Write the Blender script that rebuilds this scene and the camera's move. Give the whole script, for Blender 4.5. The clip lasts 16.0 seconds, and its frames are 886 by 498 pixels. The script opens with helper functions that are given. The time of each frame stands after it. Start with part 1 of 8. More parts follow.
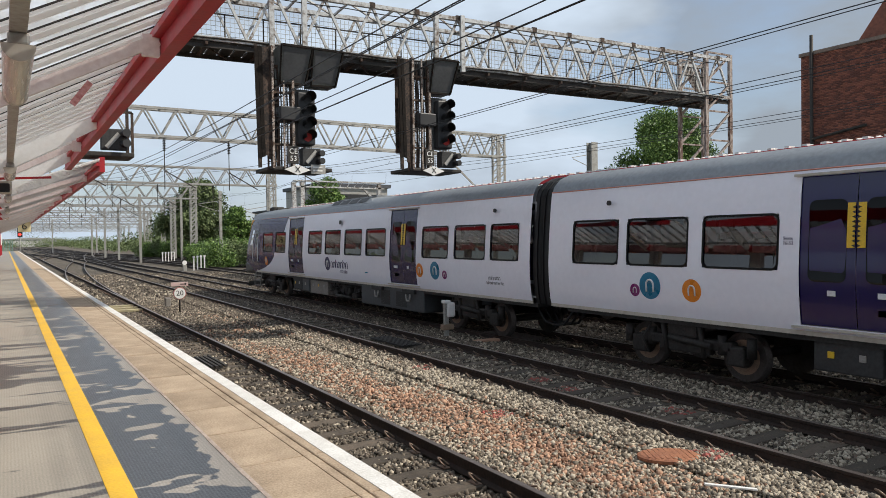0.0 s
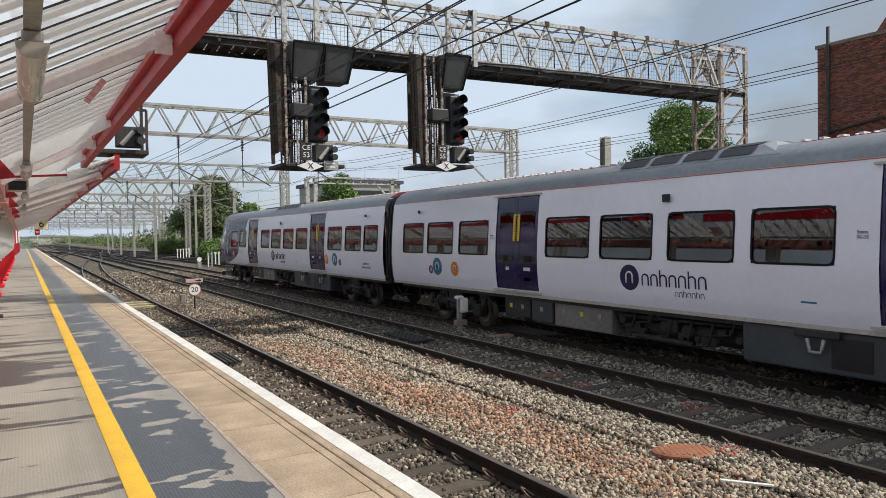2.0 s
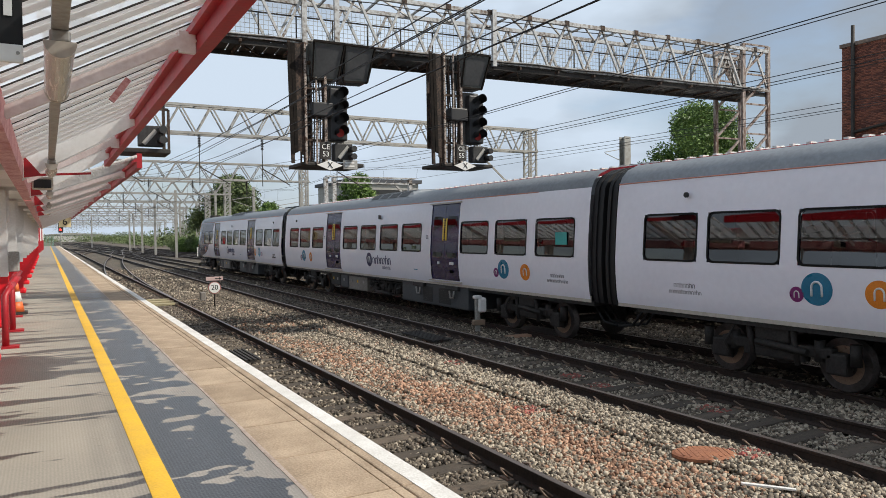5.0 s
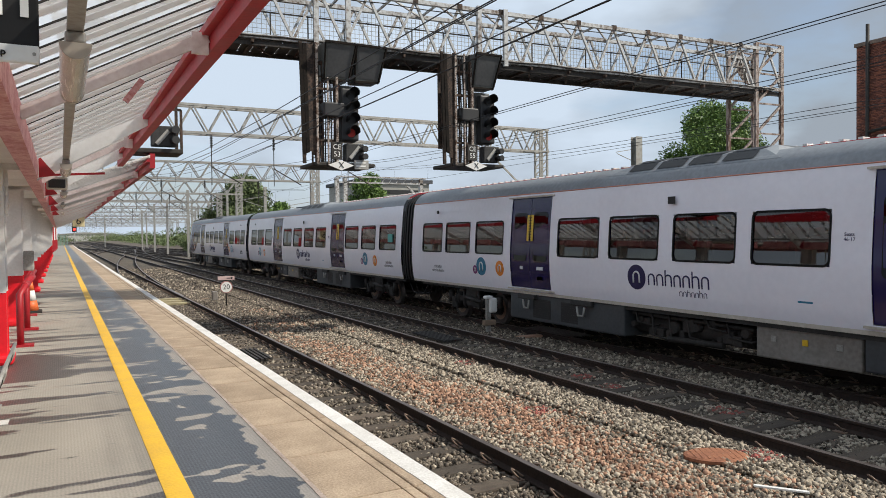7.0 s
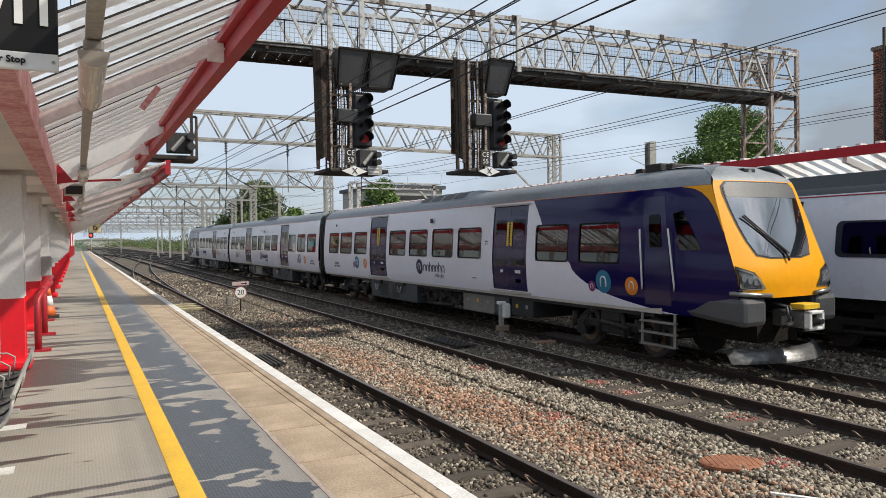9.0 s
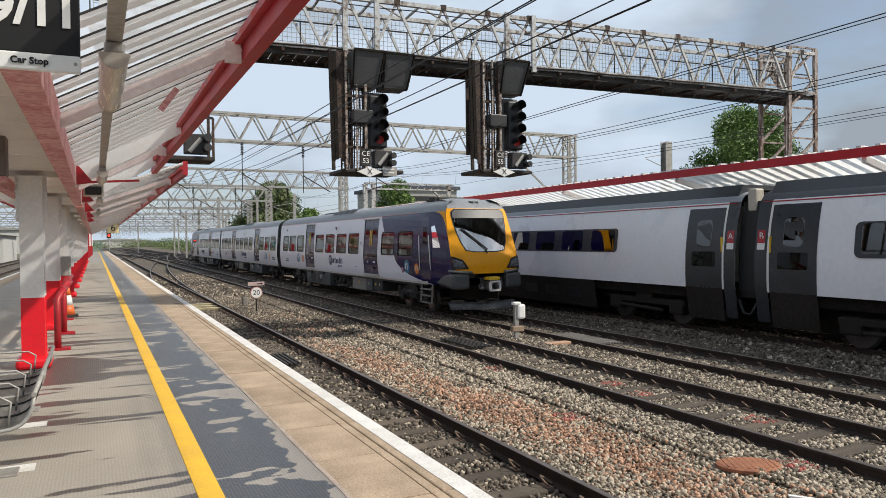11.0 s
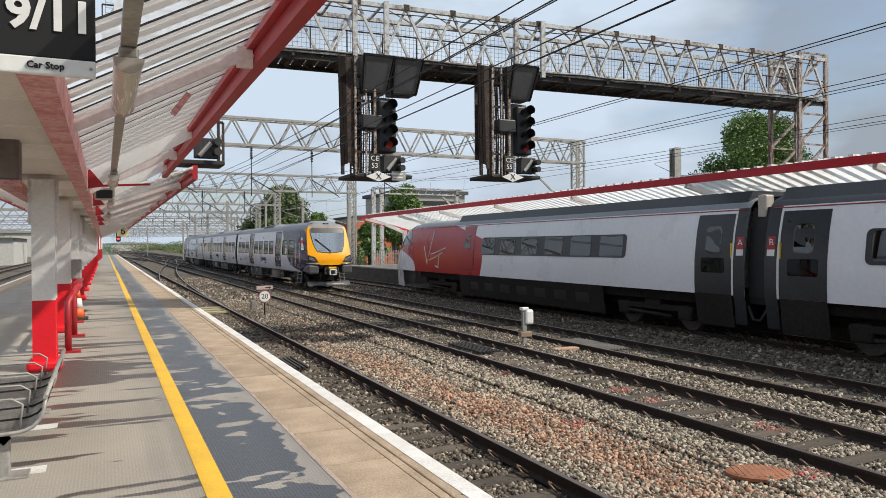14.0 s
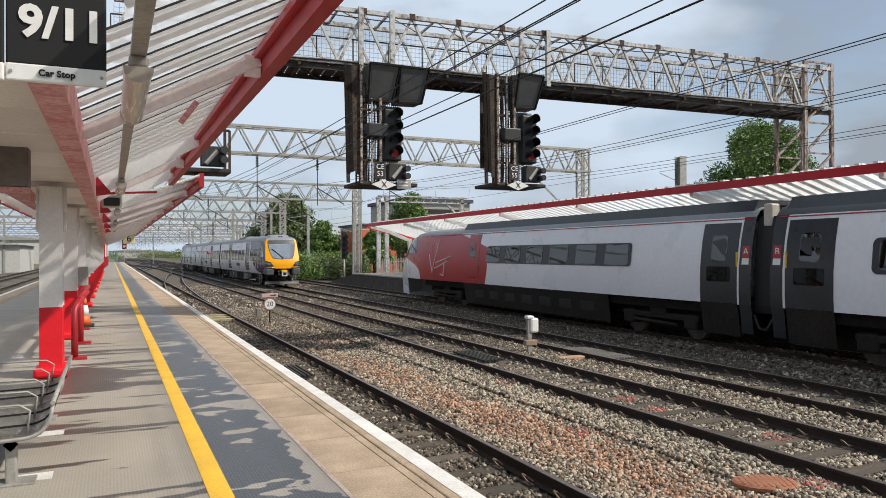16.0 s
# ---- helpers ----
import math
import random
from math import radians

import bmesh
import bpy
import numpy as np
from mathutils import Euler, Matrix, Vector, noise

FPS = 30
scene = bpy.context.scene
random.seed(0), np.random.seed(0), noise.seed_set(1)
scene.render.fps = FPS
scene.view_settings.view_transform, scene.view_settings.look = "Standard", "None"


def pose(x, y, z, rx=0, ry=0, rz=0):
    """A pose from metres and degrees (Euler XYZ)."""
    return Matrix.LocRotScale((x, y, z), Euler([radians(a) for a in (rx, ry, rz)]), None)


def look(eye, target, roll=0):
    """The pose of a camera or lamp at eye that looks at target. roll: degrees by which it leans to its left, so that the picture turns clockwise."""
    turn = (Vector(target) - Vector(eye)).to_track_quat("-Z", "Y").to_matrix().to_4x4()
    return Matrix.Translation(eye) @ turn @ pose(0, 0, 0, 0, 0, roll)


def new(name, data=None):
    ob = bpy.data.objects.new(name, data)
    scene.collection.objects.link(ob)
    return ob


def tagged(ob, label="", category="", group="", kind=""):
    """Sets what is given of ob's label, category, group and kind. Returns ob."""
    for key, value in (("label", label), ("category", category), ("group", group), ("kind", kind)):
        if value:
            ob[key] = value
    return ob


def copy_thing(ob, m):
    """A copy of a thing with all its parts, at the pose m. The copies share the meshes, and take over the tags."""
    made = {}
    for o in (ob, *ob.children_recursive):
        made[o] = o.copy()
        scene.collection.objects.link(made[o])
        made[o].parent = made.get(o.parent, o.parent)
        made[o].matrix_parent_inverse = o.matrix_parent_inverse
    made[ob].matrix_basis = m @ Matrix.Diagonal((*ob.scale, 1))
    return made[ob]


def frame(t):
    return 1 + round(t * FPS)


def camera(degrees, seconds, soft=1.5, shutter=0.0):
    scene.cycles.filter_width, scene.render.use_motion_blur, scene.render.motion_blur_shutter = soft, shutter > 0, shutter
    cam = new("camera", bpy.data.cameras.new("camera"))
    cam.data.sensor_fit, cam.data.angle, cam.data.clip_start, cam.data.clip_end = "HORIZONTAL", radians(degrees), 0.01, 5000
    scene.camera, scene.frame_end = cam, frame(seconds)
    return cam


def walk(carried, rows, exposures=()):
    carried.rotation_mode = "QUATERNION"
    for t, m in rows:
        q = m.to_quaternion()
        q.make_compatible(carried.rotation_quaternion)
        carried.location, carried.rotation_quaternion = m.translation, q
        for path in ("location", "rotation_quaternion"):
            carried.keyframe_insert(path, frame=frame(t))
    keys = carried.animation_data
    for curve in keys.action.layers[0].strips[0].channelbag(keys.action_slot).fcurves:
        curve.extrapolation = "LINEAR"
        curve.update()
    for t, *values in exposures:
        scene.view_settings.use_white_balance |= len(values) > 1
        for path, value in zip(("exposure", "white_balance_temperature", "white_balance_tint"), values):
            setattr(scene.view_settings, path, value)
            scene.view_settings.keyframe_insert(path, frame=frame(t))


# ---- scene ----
# camera: one lens, held in the hand, panning slowly
cam = camera(64.2, 16.0, soft=0.45)
HELD = [
    (0, 0.054, -0.004, 2.432, 31.80, -0.99, -0.77),
    (0.5, 0.053, -0.001, 2.430, 31.58, -0.88, -0.70),
    (1, 0.051, -0.001, 2.429, 31.37, -0.90, -0.76),
    (1.5, 0.056, 0.001, 2.428, 31.06, -1.06, -0.92),
    (2, 0.062, 0.007, 2.429, 30.74, -1.32, -1.02),
    (2.5, 0.063, 0.008, 2.426, 30.42, -1.42, -1.00),
    (3, 0.059, 0.014, 2.427, 30.13, -1.48, -0.94),
    (3.5, 0.059, 0.012, 2.428, 29.87, -1.50, -0.86),
    (4, 0.055, 0.016, 2.427, 29.63, -1.46, -0.81),
    (6.5, 0.045, 0.013, 2.424, 28.76, -1.20, -0.69),
    (7, 0.043, 0.016, 2.426, 28.44, -1.31, -0.65),
    (7.5, 0.044, 0.013, 2.424, 28.13, -1.19, -0.62),
    (8, 0.041, 0.012, 2.422, 27.86, -0.98, -0.58),
    (8.5, 0.039, 0.011, 2.422, 27.57, -0.90, -0.62),
    (9, 0.039, 0.011, 2.425, 27.38, -0.85, -0.71),
    (11.5, 0.026, 0.007, 2.420, 26.04, -0.75, -0.59),
    (12, 0.026, 0.010, 2.420, 25.99, -0.73, -0.55),
    (12.5, 0.020, 0.010, 2.424, 26.07, -0.70, -0.48),
    (13, 0.016, 0.006, 2.421, 25.96, -0.57, -0.47),
    (13.5, 0.013, 0.009, 2.423, 25.76, -0.51, -0.38),
    (14, 0.012, 0.010, 2.422, 25.59, -0.38, -0.39),
    (14.5, 0.008, 0.004, 2.419, 25.55, -0.20, -0.40),
    (15, 0.008, 0.003, 2.419, 25.42, -0.06, -0.34),
    (15.5, 0.002, 0.000, 2.420, 25.32, 0.09, -0.28),
    (16, -0.000, -0.000, 2.420, 25.20, 0.29, -0.25)]


def aim(x, y, z, turn, tilt, lean):
    a, b = radians(turn), radians(tilt)
    way = Vector((math.sin(a) * math.cos(b), math.cos(a) * math.cos(b), math.sin(b)))
    return look((x, y, z), Vector((x, y, z)) + way, lean)


walk(cam, [(r[0], aim(*r[1:])) for r in HELD])

# light: a bright cloudy sky and a sun from the right and behind
SUN_FROM = Vector((0.85, -0.62, 1.0)).normalized()
world = bpy.data.worlds.new("sky")
scene.world = world
world.use_nodes = True
wn = world.node_tree.nodes
wl = world.node_tree.links
sky = wn.new("ShaderNodeTexSky")
sky.sky_type = "NISHITA"
sky.sun_disc = False
sky.sun_elevation = math.asin(SUN_FROM.z)
sky.sun_rotation = math.atan2(SUN_FROM.x, SUN_FROM.y)
coord = wn.new("ShaderNodeTexCoord")
flat = wn.new("ShaderNodeMapping")
flat.inputs["Scale"].default_value = (1.0, 1.0, 2.6)
wl.new(coord.outputs["Generated"], flat.inputs[0])
puffs = wn.new("ShaderNodeTexNoise")
puffs.inputs["Scale"].default_value = 1.9
puffs.inputs["Detail"].default_value = 7
puffs.inputs["Roughness"].default_value = 0.55
wl.new(flat.outputs[0], puffs.inputs["Vector"])
cover = wn.new("ShaderNodeValToRGB")
cover.color_ramp.elements[0].position = 0.28
cover.color_ramp.elements[1].position = 0.48
wl.new(puffs.outputs["Fac"], cover.inputs[0])
shade = wn.new("ShaderNodeTexNoise")
shade.inputs["Scale"].default_value = 1.7
shade.inputs["Detail"].default_value = 6
wl.new(flat.outputs[0], shade.inputs["Vector"])
cloud = wn.new("ShaderNodeValToRGB")
cloud.color_ramp.elements[0].position, cloud.color_ramp.elements[0].color = 0.43, (0.32, 0.365, 0.42, 1)
cloud.color_ramp.elements[1].position, cloud.color_ramp.elements[1].color = 0.58, (0.60, 0.70, 0.82, 1)
wl.new(shade.outputs["Fac"], cloud.inputs[0])
dim = wn.new("ShaderNodeVectorMath")
dim.operation = "SCALE"
dim.inputs["Scale"].default_value = 0.13
wl.new(sky.outputs[0], dim.inputs[0])
blend = wn.new("ShaderNodeMixRGB")
wl.new(cover.outputs[0], blend.inputs[0])
wl.new(dim.outputs[0], blend.inputs[1])
wl.new(cloud.outputs[0], blend.inputs[2])
wl.new(blend.outputs[0], wn["Background"].inputs[0])
wn["Background"].inputs[1].default_value = 1.08
sun_data = bpy.data.lights.new("sun", "SUN")
sun_data.energy, sun_data.angle, sun_data.color = 4.7, radians(1.2), (1.0, 0.93, 0.82)
sun = new("sun", sun_data)
sun.matrix_world = look(SUN_FROM * 50, (0, 0, 0))
scene.view_settings.exposure = 0.0


# materials
def mat(name, a, b=None, rough=0.6, metal=0.0, scale=3.0, fine=40.0, bump=0.15, size=0.01, island=False, piece=False, spread=0.35, stretch=(1, 1, 1), wet=0.0, coat=0.0, lo=0.35, hi=0.65):
    """Two colours mixed by a coarse and a fine noise in metres, with relief."""
    m = bpy.data.materials.new(name)
    m.use_nodes = True
    n, l = m.node_tree.nodes, m.node_tree.links
    p = n["Principled BSDF"]
    b = b or tuple(c * 0.75 for c in a)
    tc = n.new("ShaderNodeTexCoord")
    mp = n.new("ShaderNodeMapping")
    mp.inputs["Scale"].default_value = stretch
    l.new(tc.outputs["Object"], mp.inputs[0])
    big, small = n.new("ShaderNodeTexNoise"), n.new("ShaderNodeTexNoise")
    for t, s, d in ((big, scale, 5), (small, fine, 3)):
        t.inputs["Scale"].default_value, t.inputs["Detail"].default_value = s, d
        l.new(mp.outputs[0], t.inputs["Vector"])
    mix = n.new("ShaderNodeMath")
    mix.operation = "MULTIPLY_ADD"
    l.new(small.outputs["Fac"], mix.inputs[0])
    mix.inputs[1].default_value = 0.5
    half = n.new("ShaderNodeMath")
    half.operation = "MULTIPLY"
    half.inputs[1].default_value = 0.5
    l.new(big.outputs["Fac"], half.inputs[0])
    l.new(half.outputs[0], mix.inputs[2])
    value = mix.outputs[0]
    if island or piece:
        src = n.new("ShaderNodeNewGeometry") if island else n.new("ShaderNodeObjectInfo")
        rnd = src.outputs["Random Per Island"] if island else src.outputs["Random"]
        add = n.new("ShaderNodeMath")
        add.operation = "MULTIPLY_ADD"
        l.new(rnd, add.inputs[0])
        add.inputs[1].default_value = spread
        off = n.new("ShaderNodeMath")
        off.operation = "SUBTRACT"
        off.inputs[1].default_value = spread / 2
        l.new(value, off.inputs[0])
        l.new(off.outputs[0], add.inputs[2])
        value = add.outputs[0]
    ramp = n.new("ShaderNodeValToRGB")
    ramp.color_ramp.elements[0].position, ramp.color_ramp.elements[0].color = lo, (*b, 1)
    ramp.color_ramp.elements[1].position, ramp.color_ramp.elements[1].color = hi, (*a, 1)
    l.new(value, ramp.inputs[0])
    l.new(ramp.outputs[0], p.inputs["Base Color"])
    p.inputs["Metallic"].default_value = metal
    rr = n.new("ShaderNodeMapRange")
    rr.inputs["To Min"].default_value, rr.inputs["To Max"].default_value = max(rough - 0.12 - wet, 0.03), min(rough + 0.12, 1)
    l.new(big.outputs["Fac"], rr.inputs[0])
    l.new(rr.outputs[0], p.inputs["Roughness"])
    p.inputs["Coat Weight"].default_value = coat
    p.inputs["Coat Roughness"].default_value = 0.06
    if bump:
        bp = n.new("ShaderNodeBump")
        bp.inputs["Strength"].default_value, bp.inputs["Distance"].default_value = bump, size
        l.new(small.outputs["Fac"], bp.inputs["Height"])
        l.new(bp.outputs[0], p.inputs["Normal"])
    return m


def glassy(name, tint, see=0.35, ior=1.9):
    """Tinted glass: partly clear, mirrored by its angle."""
    m = bpy.data.materials.new(name)
    m.use_nodes = True
    n, l = m.node_tree.nodes, m.node_tree.links
    out = n["Material Output"]
    n.remove(n["Principled BSDF"])
    clear, gloss, mixer, fr = n.new("ShaderNodeBsdfTransparent"), n.new("ShaderNodeBsdfGlossy"), n.new("ShaderNodeMixShader"), n.new("ShaderNodeFresnel")
    clear.inputs[0].default_value = (*[c * see for c in tint], 1)
    gloss.inputs["Roughness"].default_value = 0.02
    gloss.inputs[0].default_value = (0.95, 0.95, 0.95, 1)
    fr.inputs["IOR"].default_value = ior
    l.new(fr.outputs[0], mixer.inputs[0])
    l.new(clear.outputs[0], mixer.inputs[1])
    l.new(gloss.outputs[0], mixer.inputs[2])
    l.new(mixer.outputs[0], out.inputs[0])
    return m


def glow(name, colour, strength):
    m = bpy.data.materials.new(name)
    m.use_nodes = True
    p = m.node_tree.nodes["Principled BSDF"]
    p.inputs["Base Color"].default_value = (*colour, 1)
    p.inputs["Emission Color"].default_value = (*colour, 1)
    p.inputs["Emission Strength"].default_value = strength
    return m


EARTH = mat("earth", (0.16, 0.14, 0.10), (0.08, 0.09, 0.045), 0.9, scale=0.3, fine=4, bump=0.4, size=0.05)
BALLAST = mat("ballast_bed", (0.17, 0.14, 0.105), (0.035, 0.028, 0.021), 0.95, scale=1.2, fine=22, bump=0.9, size=0.04)
STONE = mat("ballast_stone", (0.44, 0.378, 0.292), (0.145, 0.118, 0.088), 0.9, scale=1.2, fine=60, bump=0.3, island=True, spread=0.8)
STONE_RUST = mat("rusty_ballast_stone", (0.47, 0.285, 0.19), (0.19, 0.105, 0.066), 0.9, scale=1.2, fine=60, bump=0.3, island=True, spread=0.7)
# dark stones: oily ones, and ones that paint the shade beside the trains
STONE_DARK = mat("oily_and_shaded_ballast", (0.17, 0.138, 0.105), (0.045, 0.036, 0.027), 0.85, scale=1.2, fine=60, bump=0.3, island=True, spread=0.5)
STONE_RED = mat("red_sprayed_stone", (0.38, 0.10, 0.08), (0.20, 0.07, 0.055), 0.85, scale=8, fine=60, island=True)
RAIL_SIDE = mat("rusty_rail", (0.045, 0.027, 0.019), (0.014, 0.009, 0.007), 0.88, 0.0, scale=2, fine=30, bump=0.3)
RAIL_TOP = mat("worn_rail_head", (0.30, 0.26, 0.23), (0.13, 0.09, 0.07), 0.42, 0.8, scale=2, fine=60, bump=0.05, stretch=(8, 0.3, 1))
SLEEPER_WOOD = mat("weathered_sleeper", (0.135, 0.105, 0.078), (0.06, 0.048, 0.036), 0.92, scale=3, fine=30, bump=0.5, piece=True, stretch=(0.5, 4, 1))
CLIP = mat("spring_clip_steel", (0.26, 0.18, 0.13), (0.09, 0.06, 0.045), 0.5, 0.3, fine=80)
CONCRETE = mat("platform_concrete", (0.36, 0.345, 0.315), (0.24, 0.225, 0.20), 0.75, scale=1.0, fine=35, bump=0.2)
PLAT_SIDE = mat("platform_wall", (0.13, 0.115, 0.10), (0.045, 0.038, 0.032), 0.9, scale=2, fine=20, bump=0.5)
COPING = mat("coping_slab", (0.47, 0.365, 0.26), (0.27, 0.20, 0.135), 0.85, scale=3.2, fine=60, bump=0.5, piece=True, spread=0.12)
WHITE_LINE = mat("white_line_paint", (0.80, 0.79, 0.76), (0.55, 0.53, 0.49), 0.6, scale=5, fine=60, bump=0.2)
YELLOW_LINE = mat("yellow_line_paint", (0.83, 0.50, 0.035), (0.66, 0.38, 0.03), 0.55, scale=5, fine=50, bump=0.2)
WHITE_STEEL = mat("white_painted_steel", (0.88, 0.87, 0.85), (0.76, 0.74, 0.71), 0.5, scale=2, fine=25, bump=0.08)
# red paint with the shade under the edge beam darkened into its colour
RED_STEEL = mat("shade_darkened_red_steel", (0.42, 0.010, 0.019), (0.31, 0.012, 0.018), 0.5, scale=3, fine=25, bump=0.1)
# the same red without that painted shade, for the brighter far fascia
FASCIA_RED = mat("undarkened_fascia_red", (0.55, 0.006, 0.016), (0.46, 0.008, 0.016), 0.45, scale=3, fine=25, bump=0.06)
RED_COLUMN = mat("bright_red_column_paint", (0.78, 0.006, 0.018), (0.66, 0.008, 0.018), 0.45, scale=3, fine=25, bump=0.05)
RED_FADED = mat("faded_red_beam", (0.72, 0.40, 0.39), (0.46, 0.12, 0.12), 0.55, scale=4, fine=30, bump=0.15, lo=0.38, hi=0.60)
SOFFIT = mat("cream_soffit_panel", (0.84, 0.82, 0.78), (0.70, 0.67, 0.62), 0.6, scale=1.5, fine=30, bump=0.08, piece=True, spread=0.2)
GREY_STEEL = mat("galvanised_steel", (0.42, 0.42, 0.40), (0.27, 0.25, 0.22), 0.55, 0.35, scale=3, fine=30, bump=0.15)
GANTRY_PAINT = mat("weathered_gantry_paint", (0.50, 0.51, 0.51), (0.13, 0.09, 0.065), 0.65, 0.1, scale=1.6, fine=11, bump=0.25, lo=0.38, hi=0.54)
GANTRY_RUST = mat("rusty_gantry_steel", (0.095, 0.060, 0.043), (0.020, 0.014, 0.011), 0.85, 0.1, scale=4, fine=20, bump=0.3, lo=0.42, hi=0.60)
DARK_STEEL = mat("dark_steel", (0.05, 0.045, 0.04), (0.018, 0.015, 0.013), 0.7, 0.2, scale=3, fine=25, bump=0.15)
SOOT = mat("sooty_rusted_steel", (0.020, 0.015, 0.012), (0.004, 0.0035, 0.003), 0.95, scale=5, fine=18, bump=0.4)
LAMP_CLEAR = mat("clear_lamp_cover", (0.22, 0.23, 0.25), (0.1, 0.1, 0.11), 0.12, bump=0)
BLACK = mat("black_housing", (0.022, 0.022, 0.023), (0.012, 0.012, 0.013), 0.5, fine=60, bump=0.05)
WIRE = mat("overhead_wire", (0.03, 0.03, 0.032), None, 0.5, 0.5, bump=0)
SHEET = mat("translucent_canopy_sheet", (0.74, 0.74, 0.73), (0.52, 0.51, 0.50), 0.35, scale=1.3, fine=9, bump=0.05, stretch=(1, 1, 1))
# the sheet lets part of the daylight through
sn, sl = SHEET.node_tree.nodes, SHEET.node_tree.links
thru, half_mix = sn.new("ShaderNodeBsdfTranslucent"), sn.new("ShaderNodeMixShader")
thru.inputs[0].default_value = (0.97, 0.96, 0.94, 1)
half_mix.inputs[0].default_value = 0.88
sl.new(sn["Principled BSDF"].outputs[0], half_mix.inputs[1])
sl.new(thru.outputs[0], half_mix.inputs[2])
see_thru, clear_mix = sn.new("ShaderNodeBsdfTransparent"), sn.new("ShaderNodeMixShader")
see_thru.inputs[0].default_value = (0.93, 0.94, 0.95, 1)
clear_mix.inputs[0].default_value = 0.38
sl.new(half_mix.outputs[0], clear_mix.inputs[1])
sl.new(see_thru.outputs[0], clear_mix.inputs[2])
sl.new(clear_mix.outputs[0], sn["Material Output"].inputs[0])
TRAIN_WHITE = mat("train_white_paint", (0.86, 0.85, 0.92), (0.81, 0.80, 0.87), 0.20, scale=0.7, fine=9, bump=0.008, coat=0.3)
TRAIN_GREY = mat("train_roof_grey", (0.26, 0.28, 0.30), (0.19, 0.20, 0.215), 0.45, scale=1.5, fine=12, bump=0.04)
TRAIN_BLUE = mat("train_navy_paint", (0.006, 0.003, 0.068), (0.005, 0.003, 0.06), 0.17, scale=0.8, fine=9, bump=0.004, coat=0.25)
TRAIN_YELLOW = mat("train_yellow_paint", (0.86, 0.37, 0.006), (0.78, 0.33, 0.006), 0.38, scale=0.9, fine=9, bump=0.008, coat=0.08)
POD_GREY = mat("cab_pod_grey", (0.085, 0.088, 0.092), (0.06, 0.062, 0.064), 0.45, scale=2, fine=15, bump=0.05)
BRIGHT_STEEL = mat("worn_bright_steel", (0.36, 0.36, 0.36), (0.16, 0.155, 0.15), 0.35, 0.6, scale=1.5, fine=12, bump=0.06)
HEADLAMP = mat("clear_headlamp_cover", (0.34, 0.37, 0.40), (0.16, 0.18, 0.20), 0.08, scale=9, fine=30, bump=0, coat=0.6, lo=0.44, hi=0.56)
CREAM = mat("sill_cream_paint", (0.55, 0.51, 0.44), (0.42, 0.38, 0.32), 0.5, scale=2, fine=15, bump=0.05)
ORANGE_LINE = mat("orange_line_paint", (0.66, 0.25, 0.17), None, 0.4, bump=0)
UNDER = mat("underframe_grey", (0.06, 0.06, 0.06), (0.034, 0.033, 0.032), 0.6, scale=2, fine=20, bump=0.1)
UNDER_BLUE = mat("underframe_slate_grey", (0.068, 0.076, 0.082), (0.046, 0.051, 0.056), 0.5, scale=1.5, fine=15, bump=0.06)
UNDER_TAN = mat("underframe_dusty_grey", (0.27, 0.25, 0.225), (0.17, 0.15, 0.13), 0.65, scale=1.5, fine=15, bump=0.1)
BOGIE = mat("bogie_grime", (0.045, 0.04, 0.036), (0.014, 0.012, 0.011), 0.7, 0.2, scale=4, fine=25, bump=0.2)
WHEEL = mat("wheel_steel", (0.11, 0.10, 0.095), (0.06, 0.05, 0.045), 0.5, 0.6, scale=4, fine=25, bump=0.1)
DISC = mat("brake_disc_rust", (0.36, 0.25, 0.18), (0.22, 0.15, 0.11), 0.5, 0.5, scale=6, fine=40, bump=0.1)
RUBBER = mat("black_rubber", (0.010, 0.010, 0.011), (0.006, 0.006, 0.007), 0.6, fine=30, bump=0.1)
PANE = glassy("tinted_window_glass", (0.55, 0.62, 0.62), 0.22)
SCREEN = glassy("windscreen_glass", (0.75, 0.85, 0.85), 0.7, 6.5)
SMOKED = glassy("smoked_side_glass", (0.5, 0.55, 0.6), 0.08, 1.3)
INTERIOR = mat("dim_interior_lining", (0.30, 0.30, 0.31), (0.2, 0.2, 0.21), 0.7, bump=0)
SEAT = mat("seat_cloth", (0.05, 0.04, 0.13), (0.03, 0.025, 0.08), 0.9, bump=0.1)
TEAL = mat("teal_disc", (0.01, 0.19, 0.33), None, 0.3, bump=0)
PURPLE = mat("purple_disc", (0.22, 0.02, 0.16), None, 0.3, bump=0)
ORANGE = mat("orange_disc", (0.82, 0.25, 0.02), None, 0.3, bump=0)
DECAL_WHITE = mat("white_marking", (0.78, 0.78, 0.78), None, 0.4, bump=0)
DECAL_NAVY = mat("navy_marking", (0.014, 0.010, 0.085), None, 0.35, bump=0)
DECAL_DARK = mat("dark_marking", (0.05, 0.05, 0.055), None, 0.5, bump=0)
DOOR_YELLOW = mat("yellow_hazard_strip", (0.82, 0.52, 0.03), None, 0.4, bump=0)
V_WHITE = mat("express_silver_paint", (0.83, 0.83, 0.86), (0.76, 0.76, 0.79), 0.3, scale=0.6, fine=8, bump=0.015, coat=0.3)
V_RED = mat("express_red_paint", (0.40, 0.018, 0.028), (0.35, 0.014, 0.022), 0.3, scale=0.8, fine=8, bump=0.01, coat=0.1)
V_DARK = mat("express_charcoal", (0.034, 0.038, 0.044), (0.022, 0.024, 0.027), 0.32, scale=1.5, fine=12, bump=0.03)
V_SKIRT = mat("dusty_brown_skirt", (0.034, 0.028, 0.024), (0.016, 0.013, 0.011), 0.85, scale=1.2, fine=15, bump=0.1)
